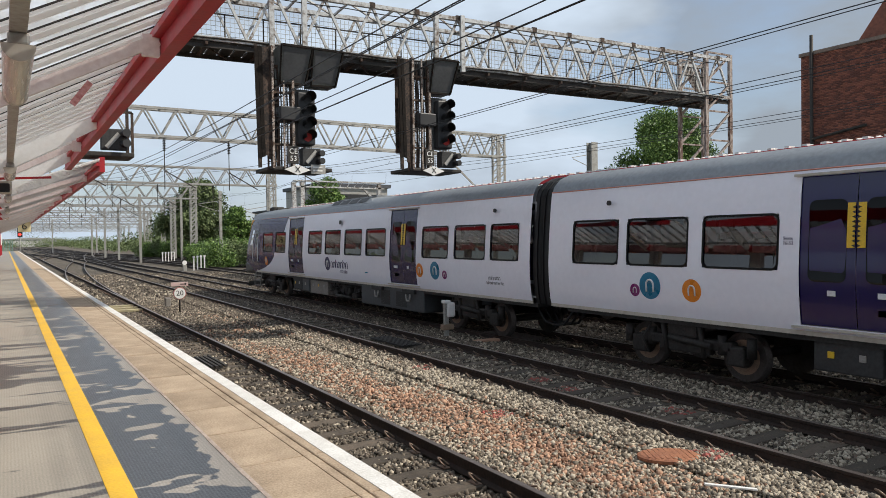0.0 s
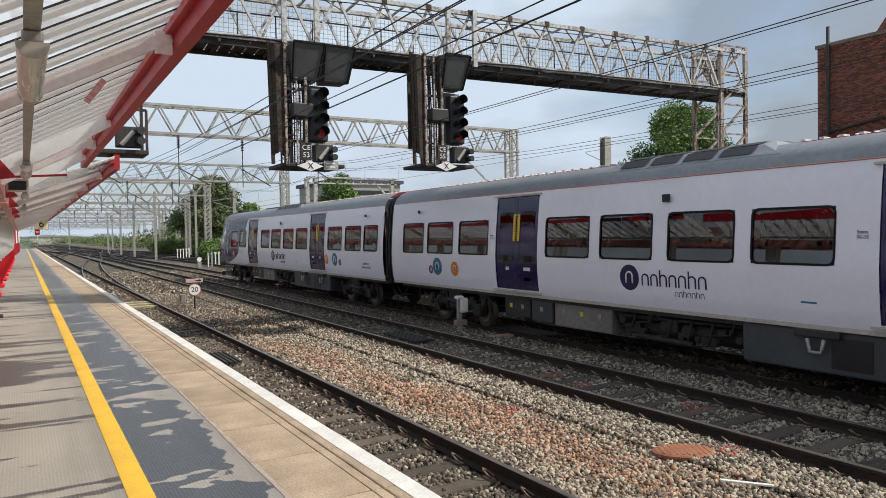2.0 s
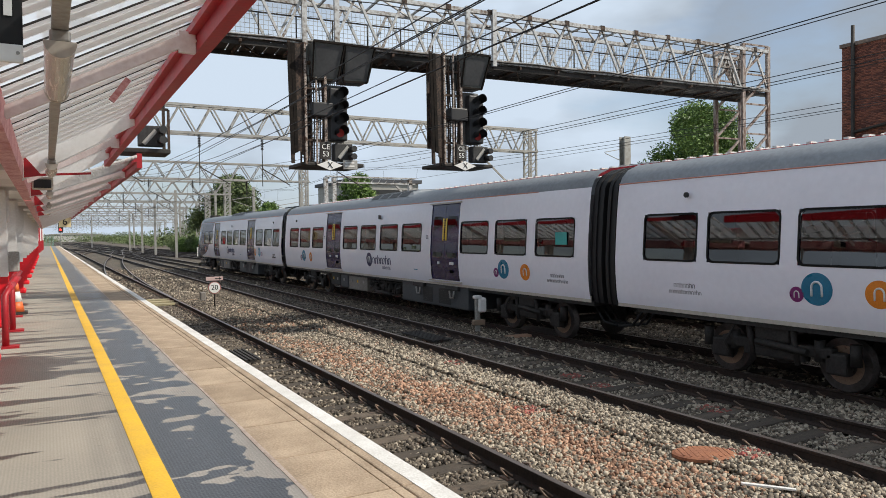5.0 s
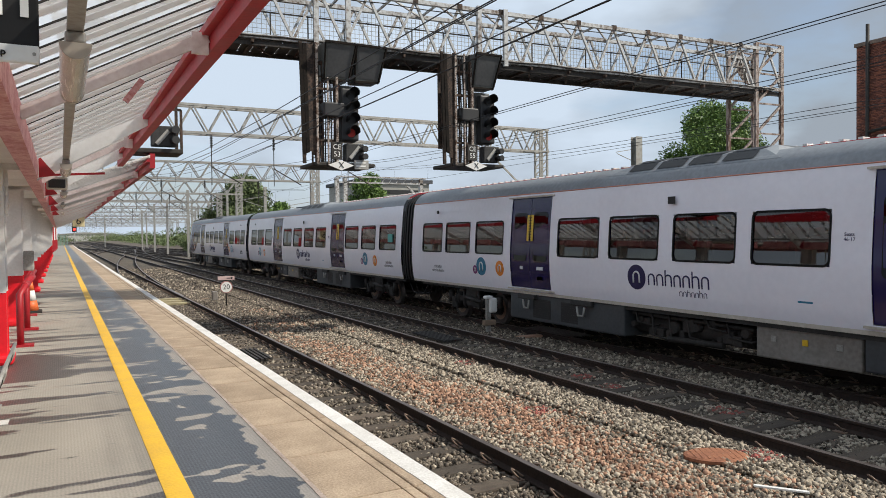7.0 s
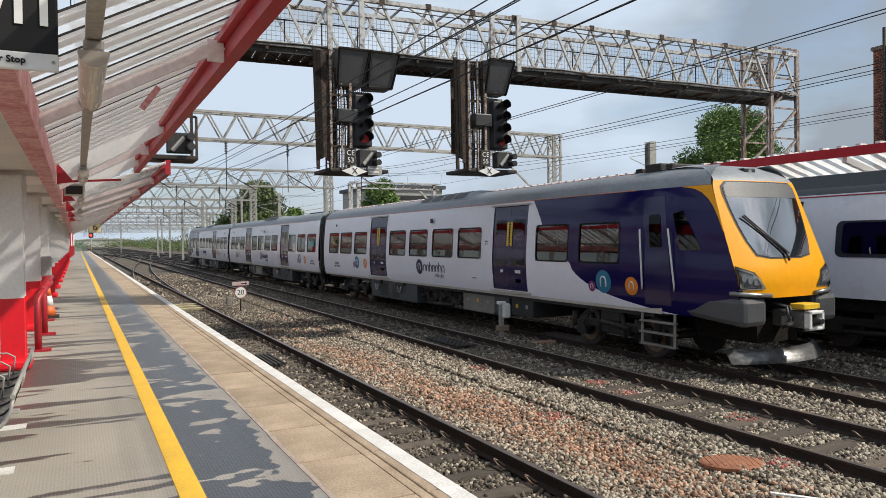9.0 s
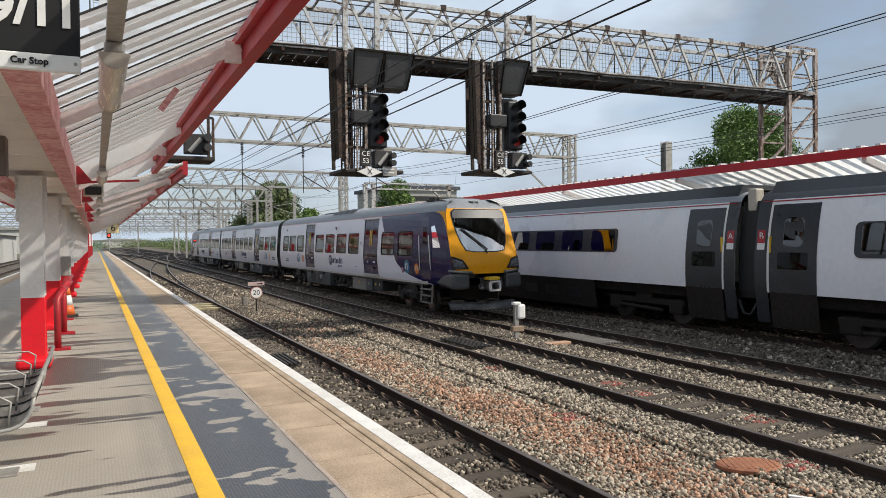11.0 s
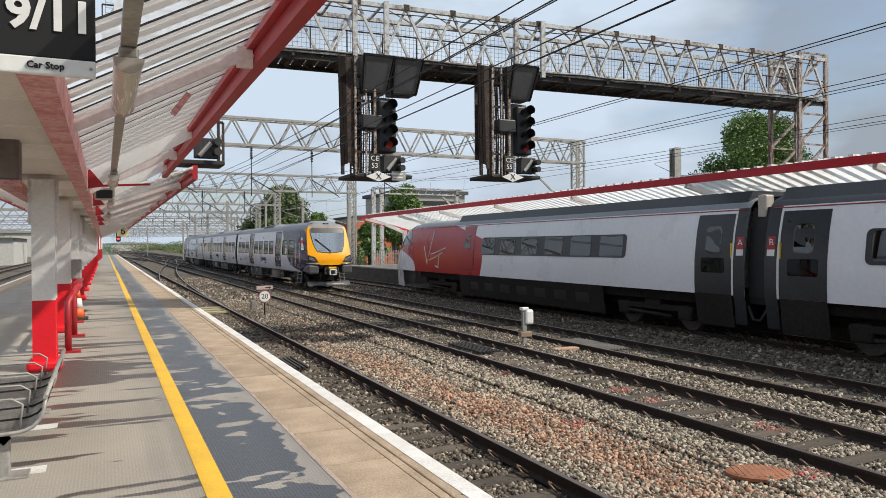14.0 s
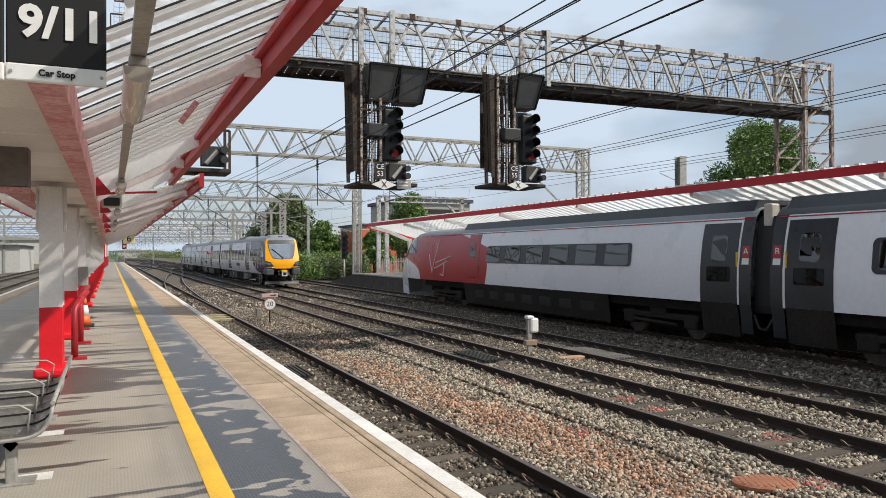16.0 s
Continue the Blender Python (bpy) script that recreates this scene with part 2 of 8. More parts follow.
for m_ in (TRAIN_YELLOW, V_SKIRT, UNDER, SOOT):
    m_.node_tree.nodes["Principled BSDF"].inputs["Specular IOR Level"].default_value = 0.22
BRICK_RED = mat("red_brick", (0.25, 0.095, 0.06), (0.14, 0.055, 0.04), 0.85, scale=1.0, fine=8, bump=0.3)
ORANGE_WALL = mat("orange_wall", (0.62, 0.18, 0.085), (0.5, 0.14, 0.07), 0.8, bump=0.1)
PALE_WALL = mat("pale_render", (0.55, 0.54, 0.52), (0.4, 0.39, 0.37), 0.8, bump=0.1)
ROOF_DARK = mat("slate_roof", (0.08, 0.085, 0.10), (0.05, 0.052, 0.06), 0.7, fine=10)
LEAF = mat("leaf", (0.19, 0.30, 0.065), (0.045, 0.095, 0.018), 0.6, scale=0.5, fine=6, bump=0, island=True, spread=0.5)
LEAF_FAR = mat("far_leaf", (0.17, 0.22, 0.085), (0.07, 0.10, 0.035), 0.7, scale=0.3, fine=3, bump=0, island=True, spread=0.5)
BARK = mat("bark", (0.12, 0.09, 0.065), (0.06, 0.045, 0.03), 0.9, fine=15, bump=0.5)
SIGN_WHITE = mat("white_sign", (0.80, 0.80, 0.78), (0.70, 0.69, 0.66), 0.4, fine=20, bump=0.02)
SIGN_BLACK = mat("black_sign", (0.006, 0.006, 0.007), None, 0.75, bump=0)
LAMP_PLASTIC = mat("clear_ribbed_diffuser", (0.66, 0.62, 0.53), (0.52, 0.47, 0.38), 0.25, scale=3, fine=30, bump=0.2, stretch=(20, 1, 1))
IRON_ORANGE = mat("rusty_iron_cover", (0.36, 0.15, 0.075), (0.20, 0.075, 0.04), 0.8, scale=5, fine=40, bump=0.3)
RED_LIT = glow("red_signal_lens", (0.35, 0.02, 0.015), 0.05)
RED_LAMP = glow("lit_red_lens", (1.0, 0.03, 0.02), 4.0)


# building helpers
def box(bm, x0, x1, y0, y1, z0, z1):
    v = [bm.verts.new((x, y, z)) for z in (z0, z1) for y in (y0, y1) for x in (x0, x1)]
    for f in ((0, 2, 3, 1), (4, 5, 7, 6), (0, 1, 5, 4), (1, 3, 7, 5), (3, 2, 6, 7), (2, 0, 4, 6)):
        bm.faces.new([v[i] for i in f])
    return bm


def soft_box(x0, x1, y0, y1, z0, z1, r=0.02, bm=None):
    b = bmesh.new()
    box(b, x0, x1, y0, y1, z0, z1)
    bmesh.ops.bevel(b, geom=b.edges[:], offset=r, segments=2, affect="EDGES", profile=0.5)
    if bm is None:
        return b
    joined(bm, b)
    return bm


def joined(bm, other):
    me = bpy.data.meshes.new("tmp")
    other.to_mesh(me)
    other.free()
    bm.from_mesh(me)
    bpy.data.meshes.remove(me)
    return bm


def bar(bm, a, b, w, h=None, up=(0, 0, 1)):
    """A straight bar of rectangular section from a to b."""
    a, b = Vector(a), Vector(b)
    d = (b - a).normalized()
    s = d.cross(Vector(up))
    if s.length < 1e-4:
        s = d.cross(Vector((0, 1, 0)))
    s.normalize()
    u = s.cross(d)
    h = h or w
    c = [(-s * w - u * h) / 2, (s * w - u * h) / 2, (s * w + u * h) / 2, (-s * w + u * h) / 2]
    v = [bm.verts.new(p + q) for p in (a, b) for q in c]
    for f in ((3, 2, 1, 0), (4, 5, 6, 7), (0, 1, 5, 4), (1, 2, 6, 5), (2, 3, 7, 6), (3, 0, 4, 7)):
        bm.faces.new([v[i] for i in f])
    return bm


def tube(bm, pts, r, seg=8, caps=True):
    """A round tube through points; r may be a list."""
    pts = [Vector(p) for p in pts]
    rs = r if isinstance(r, (list, tuple)) else [r] * len(pts)
    rings = []
    s = None
    for i, p in enumerate(pts):
        d = (pts[min(i + 1, len(pts) - 1)] - pts[max(i - 1, 0)]).normalized()
        if s is None:
            s = d.cross(Vector((0, 0, 1)))
            if s.length < 1e-3:
                s = d.cross(Vector((0, 1, 0)))
        s = (s - d * s.dot(d)).normalized()
        u = d.cross(s)
        rings.append([bm.verts.new(p + (s * math.cos(k * math.tau / seg) + u * math.sin(k * math.tau / seg)) * rs[i]) for k in range(seg)])
    for a, b in zip(rings, rings[1:]):
        for k in range(seg):
            f = bm.faces.new((a[k], a[(k + 1) % seg], b[(k + 1) % seg], b[k]))
            f.smooth = seg > 5
    if caps:
        bm.faces.new(rings[0])
        bm.faces.new(rings[-1][::-1])
    return bm


def extrude_profile(bm, prof, y0, y1, closed=True):
    """A section of (x, z) points drawn along y."""
    a = [bm.verts.new((x, y0, z)) for x, z in prof]
    b = [bm.verts.new((x, y1, z)) for x, z in prof]
    n = len(prof)
    for i in range(n if closed else n - 1):
        bm.faces.new((a[i], a[(i + 1) % n], b[(i + 1) % n], b[i]))
    if closed:
        bm.faces.new(a[::-1])
        bm.faces.new(b)
    return bm


def mesh_of(bm, name, material):
    me = bpy.data.meshes.new(name)
    bmesh.ops.recalc_face_normals(bm, faces=bm.faces[:])
    bm.to_mesh(me)
    bm.free()
    me.materials.append(material)
    return me


def part(name, bm, material, parent, label=""):
    ob = new(name, mesh_of(bm, name, material))
    ob.parent = parent
    return tagged(ob, label) if label else ob


def share(name, me, parent, m):
    ob = new(name, me)
    ob.parent = parent
    ob.matrix_basis = m
    return ob


def thing(name, label, category, group="", kind="", at=None):
    ob = new(name)
    ob.empty_display_size = 0.2
    if at is not None:
        ob.matrix_basis = at
    return tagged(ob, label, category, group, kind)


def solo(name, bm, material, label, category="", group="", kind=""):
    return tagged(new(name, mesh_of(bm, name, material)), label, category, group, kind)


def words(name, text, size, material, parent, m, label="", thick=0.002, heavy=0.0):
    """Flat lettering as a mesh, in the built-in font, lying in its own xy plane."""
    cu = bpy.data.curves.new(name, "FONT")
    cu.body, cu.size, cu.extrude, cu.align_x, cu.align_y = text, size, thick, "CENTER", "CENTER"
    cu.resolution_u = 3
    cu.offset = heavy
    tmp = bpy.data.objects.new(name, cu)
    me = bpy.data.meshes.new_from_object(tmp)
    bpy.data.objects.remove(tmp)
    bpy.data.curves.remove(cu)
    me.materials.clear()
    me.materials.append(material)
    ob = new(name, me)
    ob.parent = parent
    ob.matrix_basis = m
    return tagged(ob, label) if label else ob


def disc(bm, c, r, axis="x", t=0.004, seg=24):
    d = Vector((1, 0, 0)) if axis == "x" else Vector((0, 1, 0))
    return tube(bm, [Vector(c) - d * t, Vector(c) + d * t], r, seg)


# the ground: one sheet to the horizon, railway formation in the middle
bm = bmesh.new()
box(bm, -1500, 1500, -600, 3500, -3.0, -0.42)
solo("ground", bm, EARTH, "brown and green railway land reaching the horizon", "ground", kind="structure")
bm = bmesh.new()
extrude_profile(bm, [(2.0, -0.42), (2.0, -0.20), (9.6, -0.20), (9.9, -0.30), (17.48, -0.30), (17.48, -0.42)], -30, 480)
extrude_profile(bm, [(17.49, -0.41), (17.49, -0.29), (30.0, -0.29), (30.0, -0.41)], 62, 480)
extrude_profile(bm, [(-13.5, -0.42), (-13.5, -0.22), (-3.76, -0.22), (-3.76, -0.42)], -30, 480)
solo("ballast_bed", bm, BALLAST, "grey-brown stone ballast under the tracks", "ballast", kind="structure")

# tracks
TRACKS = [(3.56, 0.0), (8.05, 0.0), (11.5, -0.10), (16.02, -0.10)]
RAIL_PROFILE = [(-0.075, -0.159), (0.075, -0.159), (0.07, -0.145), (0.012, -0.125), (0.010, -0.05), (0.035, -0.036), (0.035, -0.004), (0.028, 0.0),
                (-0.028, 0.0), (-0.035, -0.004), (-0.035, -0.036), (-0.010, -0.05), (-0.012, -0.125), (-0.07, -0.145)]


def rail_mesh(y0, y1):
    bm = bmesh.new()
    extrude_profile(bm, RAIL_PROFILE, y0, y1)
    me = mesh_of(bm, "rail", RAIL_SIDE)
    me.materials.append(RAIL_TOP)
    for f in me.polygons:
        if f.center.z > -0.003 and f.normal.z > 0.5:
            f.material_index = 1
    return me


def clip_mesh():
    """One rail seat: plate and two curled springs."""
    bm = bmesh.new()
    box(bm, -0.15, 0.15, -0.08, 0.08, -0.162, -0.150)
    for s in (-1, 1):
        tube(bm, [(s * 0.12, -0.06, -0.14), (s * 0.17, -0.05, -0.09), (s * 0.18, 0.0, -0.055), (s * 0.15, 0.05, -0.06), (s * 0.10, 0.06, -0.09), (s * 0.065, 0.02, -0.12), (s * 0.07, -0.05, -0.125)], 0.011, 5)
    return bm


RAIL = rail_mesh(-12, 440)
bm = bmesh.new()
soft_box(-1.3, 1.3, -0.125, 0.125, -0.30, -0.163, 0.015, bm)
SLEEPER = mesh_of(bm, "sleeper", SLEEPER_WOOD)
seat_bm = clip_mesh()
SEAT_CLIP = mesh_of(seat_bm, "rail_clip", CLIP)


def joined_copies(me, places):
    """One mesh out of many shifted copies of a small one."""
    nv, nl = len(me.vertices), len(me.loops)
    co = np.empty(nv * 3)
    me.vertices.foreach_get("co", co)
    co = co.reshape(nv, 3)
    idx = np.empty(nl, int)
    me.loops.foreach_get("vertex_index", idx)
    start, total = np.empty(len(me.polygons), int), np.empty(len(me.polygons), int)
    me.polygons.foreach_get("loop_start", start)
    me.polygons.foreach_get("loop_total", total)
    k = len(places)
    out = bpy.data.meshes.new(me.name)
    out.vertices.add(nv * k)
    out.vertices.foreach_set("co", (co[None] + np.array(places)[:, None]).ravel())
    out.loops.add(nl * k)
    out.loops.foreach_set("vertex_index", (idx[None] + (np.arange(k) * nv)[:, None]).ravel())
    out.polygons.add(len(start) * k)
    out.polygons.foreach_set("loop_start", (start[None] + (np.arange(k) * nl)[:, None]).ravel())
    out.update(calc_edges=True)
    for m in me.materials:
        out.materials.append(m)
    return out


for n, (cx, z) in enumerate(TRACKS):
    track = thing("track_%d" % (n + 1), "railway track of rusty rails on weathered sleepers in ballast", "railway track", "station tracks", "structure", pose(cx, 0, z))
    for s in (-0.7525, 0.7525):
        share("rail", RAIL, track, pose(s, 0, 0))
    ys = [2.2 + 0.65 * i + random.uniform(-0.03, 0.03) for i in range(95)]
    for y in ys:
        share("sleeper", SLEEPER, track, pose(random.uniform(-0.03, 0.03), y, random.uniform(-0.006, 0.004), 0, 0, random.uniform(-0.8, 0.8)))
    clips = new("rail_clips", joined_copies(SEAT_CLIP, [(s, y, 0) for y in ys[:60] for s in (-0.7525, 0.7525)]))
    clips.parent = track
    tagged(clips, "curled steel spring clips", kind="stuff")
for cx in (-6.4, -10.2):
    track = thing("track_%d" % (5 if cx > -8 else 6), "railway track beyond the island platform", "railway track", "station tracks", "structure", pose(cx, 0, 0))
    for s in (-0.7525, 0.7525):
        share("rail", RAIL, track, pose(s, 0, 0))
    for i in range(60):
        share("sleeper", SLEEPER, track, pose(0, 20 + 0.65 * i, 0))


# the island platform
PZ = 0.915
platform = thing("platform", "island platform of concrete with stone coping and painted lines", "platform", kind="structure")
bm = bmesh.new()
box(bm, -3.75, 1.99, -14, 146, -0.40, PZ - 0.10)
part("platform_wall", bm, PLAT_SIDE, platform, "grimy platform wall")


def wet_paving(name, dry, damp, streak, amount, patch, ragged, blob=None, edge=None):
    """Ribbed paving with damp areas: long across the platform or blotchy, their edges ragged."""
    m = mat(name, dry, tuple(c * 0.74 for c in dry), 0.78, scale=1.1, fine=70, bump=0.3)
    n, l = m.node_tree.nodes, m.node_tree.links
    p = n["Principled BSDF"]

    def maths(op, a, b):
        q = n.new("ShaderNodeMath")
        q.operation = op
        for k, v in enumerate((a, b)):
            if isinstance(v, (int, float)):
                q.inputs[k].default_value = v
            else:
                l.new(v, q.inputs[k])
        return q.outputs[0]

    def noise(scale, vec, detail):
        mp, no = n.new("ShaderNodeMapping"), n.new("ShaderNodeTexNoise")
        mp.inputs["Scale"].default_value = vec
        no.inputs["Scale"].default_value, no.inputs["Detail"].default_value, no.inputs["Roughness"].default_value = scale, detail, 0.6
        l.new(tc.outputs["Object"], mp.inputs[0])
        l.new(mp.outputs[0], no.inputs["Vector"])
        return no.outputs["Fac"]

    tc = n.new("ShaderNodeTexCoord")
    sep = n.new("ShaderNodeSeparateXYZ")
    l.new(tc.outputs["Object"], sep.inputs[0])
    field = maths("ADD", noise(patch, streak, 2), maths("MULTIPLY", maths("SUBTRACT", noise(4.0, ragged, 3), 0.5), 0.13))
    if blob:
        bx, by, rx, ry = blob
        dx = maths("DIVIDE", maths("SUBTRACT", sep.outputs["X"], bx), rx)
        dy = maths("DIVIDE", maths("SUBTRACT", sep.outputs["Y"], by), ry)
        far = maths("ADD", maths("MULTIPLY", dx, dx), maths("MULTIPLY", dy, dy))
        field = maths("ADD", field, maths("MULTIPLY", maths("MAXIMUM", maths("SUBTRACT", 1.3, far), 0.0), 0.22))
    if edge:
        field = maths("SUBTRACT", field, maths("MULTIPLY", maths("MAXIMUM", maths("SUBTRACT", sep.outputs["X"], edge), 0.0), 1.9))
    ramp = n.new("ShaderNodeValToRGB")
    ramp.color_ramp.elements[0].position, ramp.color_ramp.elements[1].position = amount, amount + 0.010
    l.new(field, ramp.inputs[0])
    # fine ribs along the platform
    rib = maths("SINE", maths("MULTIPLY", sep.outputs["X"], 290.0), 0.0)
    cross = maths("SINE", maths("MULTIPLY", sep.outputs["Y"], 120.0), 0.0)
    rib = maths("MULTIPLY", maths("ADD", rib, maths("MULTIPLY", cross, 0.15)), 0.055)
    tint = n.new("ShaderNodeVectorMath")
    tint.operation = "SCALE"
    l.new(p.inputs["Base Color"].links[0].from_socket, tint.inputs[0])
    l.new(maths("ADD", rib, 1.0), tint.inputs["Scale"])
    dark = n.new("ShaderNodeVectorMath")
    dark.operation = "SCALE"
    dark.inputs[0].default_value = damp
    l.new(maths("ADD", maths("MULTIPLY", rib, 5.0), 1.0), dark.inputs["Scale"])
    for target, wet in (("Base Color", dark.outputs[0]), ("Roughness", None)):
        mx = n.new("ShaderNodeMixRGB")
        l.new(ramp.outputs[0], mx.inputs[0])
        l.new(tint.outputs[0] if wet else p.inputs["Roughness"].links[0].from_socket, mx.inputs[1])
        if wet:
            l.new(wet, mx.inputs[2])
        else:
            mx.inputs[2].default_value = (0.33, 0.33, 0.33, 1)
        l.new(mx.outputs[0], p.inputs[target])
    return m


PAVE_LEFT = wet_paving("grey_paving_with_damp_streaks", (0.36, 0.325, 0.275), (0.085, 0.075, 0.068), (0.24, 2.0, 1), 0.552, 1.45, (0.8, 2.4, 1), blob=(-0.35, 9.35, 0.62, 1.1))
PAVE_DARK = wet_paving("dark_ribbed_paving_drying", (0.34, 0.315, 0.285), (0.066, 0.070, 0.078), (0.9, 1.6, 1), 0.382, 1.9, (1.0, 2.0, 1), edge=1.17)
bm = bmesh.new()
box(bm, -3.0, 0.55, -14, 146, PZ - 0.10, PZ)
part("paving", bm, PAVE_LEFT, platform, "grey paving with dark damp streaks")
bm = bmesh.new()
box(bm, 0.552, 1.33, -14, 146, PZ - 0.10, PZ)
part("paving", bm, PAVE_DARK, platform, "dark damp textured paving with pale dry patches")
bm = bmesh.new()
box(bm, 0.55, 0.69, -14, 146, PZ, PZ + 0.004)
part("yellow_line", bm, YELLOW_LINE, platform, "solid yellow safety line")
bm = bmesh.new()
box(bm, 1.335, 2.08, -14, 2.0, PZ - 0.10, PZ)
box(bm, 1.335, 2.08, 47.0, 146, PZ - 0.10, PZ)
part("coping", bm, COPING, platform, "tan stone coping")
bm = bmesh.new()
soft_box(1.352, 1.795, 0.008, 0.892, PZ - 0.12, PZ, 0.006, bm)
soft_box(1.803, 1.868, 0.002, 0.898, PZ - 0.12, PZ - 0.002, 0.005, bm)
SLAB = mesh_of(bm, "coping_slab", COPING)
bm = bmesh.new()
soft_box(1.878, 2.08, 0.003, 0.897, PZ - 0.12, PZ, 0.012, bm)
NOSING = mesh_of(bm, "edge_stone", COPING)
for i in range(50):
    share("coping_slab", SLAB, platform, pose(0, 2.0 + 0.9 * i, random.uniform(-0.003, 0.002)))
    share("edge_stone", NOSING, platform, pose(0, 2.0 + 0.9 * i, 0))
bm = bmesh.new()
box(bm, 1.335, 1.99, 2, 47, PZ - 0.16, PZ - 0.03)
part("joint_bed", bm, PLAT_SIDE, platform)
bm = bmesh.new()
for i in range(180):
    y, e = -14 + 0.5 * i, random.uniform(-0.006, 0.008)
    box(bm, 1.326 + e, 1.356, y, y + 0.5, PZ - 0.03, PZ + 0.0035)
tagged(part("mortar_strip", bm, mat("pinkish_mortar", (0.50, 0.41, 0.35), (0.30, 0.23, 0.19), 0.9, scale=6, fine=50, bump=0.4), platform, "crumbling pale mortar strip"), kind="stuff")
bm = bmesh.new()
for i in range(160):
    y = -14 + i
    box(bm, 1.945 + random.uniform(-0.004, 0.004), 2.078, y, y + 1.0, PZ, PZ + 0.004)
part("white_line", bm, WHITE_LINE, platform, "worn white edge line")
bm = bmesh.new()
box(bm, -3.75, -3.0, -14, 146, PZ - 0.10, PZ)
part("coping", bm, COPING, platform)
bm = bmesh.new()
box(bm, -3.75, -3.6, -14, 146, PZ, PZ + 0.004)
part("white_line", bm, WHITE_LINE, platform)
# small white marks by the bench
bm = bmesh.new()
for y in (5.42, 6.70):
    box(bm, -0.62, -0.36, y, y + 0.16, PZ, PZ + 0.005)
part("white_mark", bm, WHITE_LINE, platform, "white painted mark")


# canopy over the island platform
BAR_WHITE = mat("white_glazing_bar", (0.90, 0.89, 0.87), (0.74, 0.71, 0.67), 0.5, scale=4, fine=20, bump=0.1)
bn, bl_ = BAR_WHITE.node_tree.nodes, BAR_WHITE.node_tree.links
bar_thru, bar_mix = bn.new("ShaderNodeBsdfTranslucent"), bn.new("ShaderNodeMixShader")
bar_thru.inputs[0].default_value = (0.97, 0.96, 0.95, 1)
bar_mix.inputs[0].default_value = 0.8
bl_.new(bn["Principled BSDF"].outputs[0], bar_mix.inputs[1])
bl_.new(bar_thru.outputs[0], bar_mix.inputs[2])
bl_.new(bar_mix.outputs[0], bn["Material Output"].inputs[0])


RAFTER_WHITE = mat("pinkish_white_steel", (0.78, 0.69, 0.67), (0.62, 0.50, 0.48), 0.5, scale=3, fine=25, bump=0.1)


def column(y):
    c = thing("canopy_column", "steel canopy column painted white above and red below", "column", "canopy columns", at=pose(-0.66, y, PZ))
    for name, m, z0, z1 in (("lower_shaft", RED_COLUMN, 0.0, 0.86), ("upper_shaft", WHITE_STEEL, 0.86, 2.33)):
        bm = bmesh.new()
        box(bm, -0.125, 0.125, -0.19, -0.172, z0, z1)
        box(bm, -0.125, 0.125, 0.172, 0.19, z0, z1)
        box(bm, -0.115, 0.115, -0.172, 0.172, z0, z1)
        part(name, bm, m, c)
    bm = soft_box(-0.19, 0.19, -0.24, 0.24, 0, 0.13, 0.04)
    part("base", bm, RED_COLUMN, c)
    bm = bmesh.new()
    for s in (-1, 1):
        box(bm, *sorted((s * 0.125, s * 0.165)), -0.1, -0.02, 1.78, 2.33)
        for k in range(5):
            disc(bm, (s * 0.15, -0.12, 1.84 + 0.1 * k), 0.022, "y", 0.03, 8)
    part("bracket", bm, WHITE_STEEL, c, "bolted white bracket plates")
    return c


first = column(10.0)
for i in range(1, 14):
    copy_thing(first, pose(-0.66, 10.0 + 4.25 * i, PZ))

canopy = thing("platform_canopy", "butterfly canopy of pale ribbed sheet with red steel edge beams", "canopy", kind="structure")


def ribbed_sheet(y0, y1, x0, z0, x1, z1, pitch=0.15, rise=0.035):
    """Trapezoidal sheet whose ribs climb from the valley to the edge."""
    bm = bmesh.new()
    n = int((y1 - y0) / pitch)
    rows = []
    for i in range(n):
        y = y0 + i * pitch
        for dy, dz in ((0, 0), (0.55, 0), (0.65, rise), (0.90, rise)):
            rows.append((y + dy * pitch, dz))
    a = [bm.verts.new((x0, y, z0 + dz)) for y, dz in rows]
    b = [bm.verts.new((x1, y, z1 + dz)) for y, dz in rows]
    for i in range(len(rows) - 1):
        bm.faces.new((a[i], a[i + 1], b[i + 1], b[i]))
    bmesh.ops.solidify(bm, geom=bm.faces[:], thickness=0.004)
    return bm


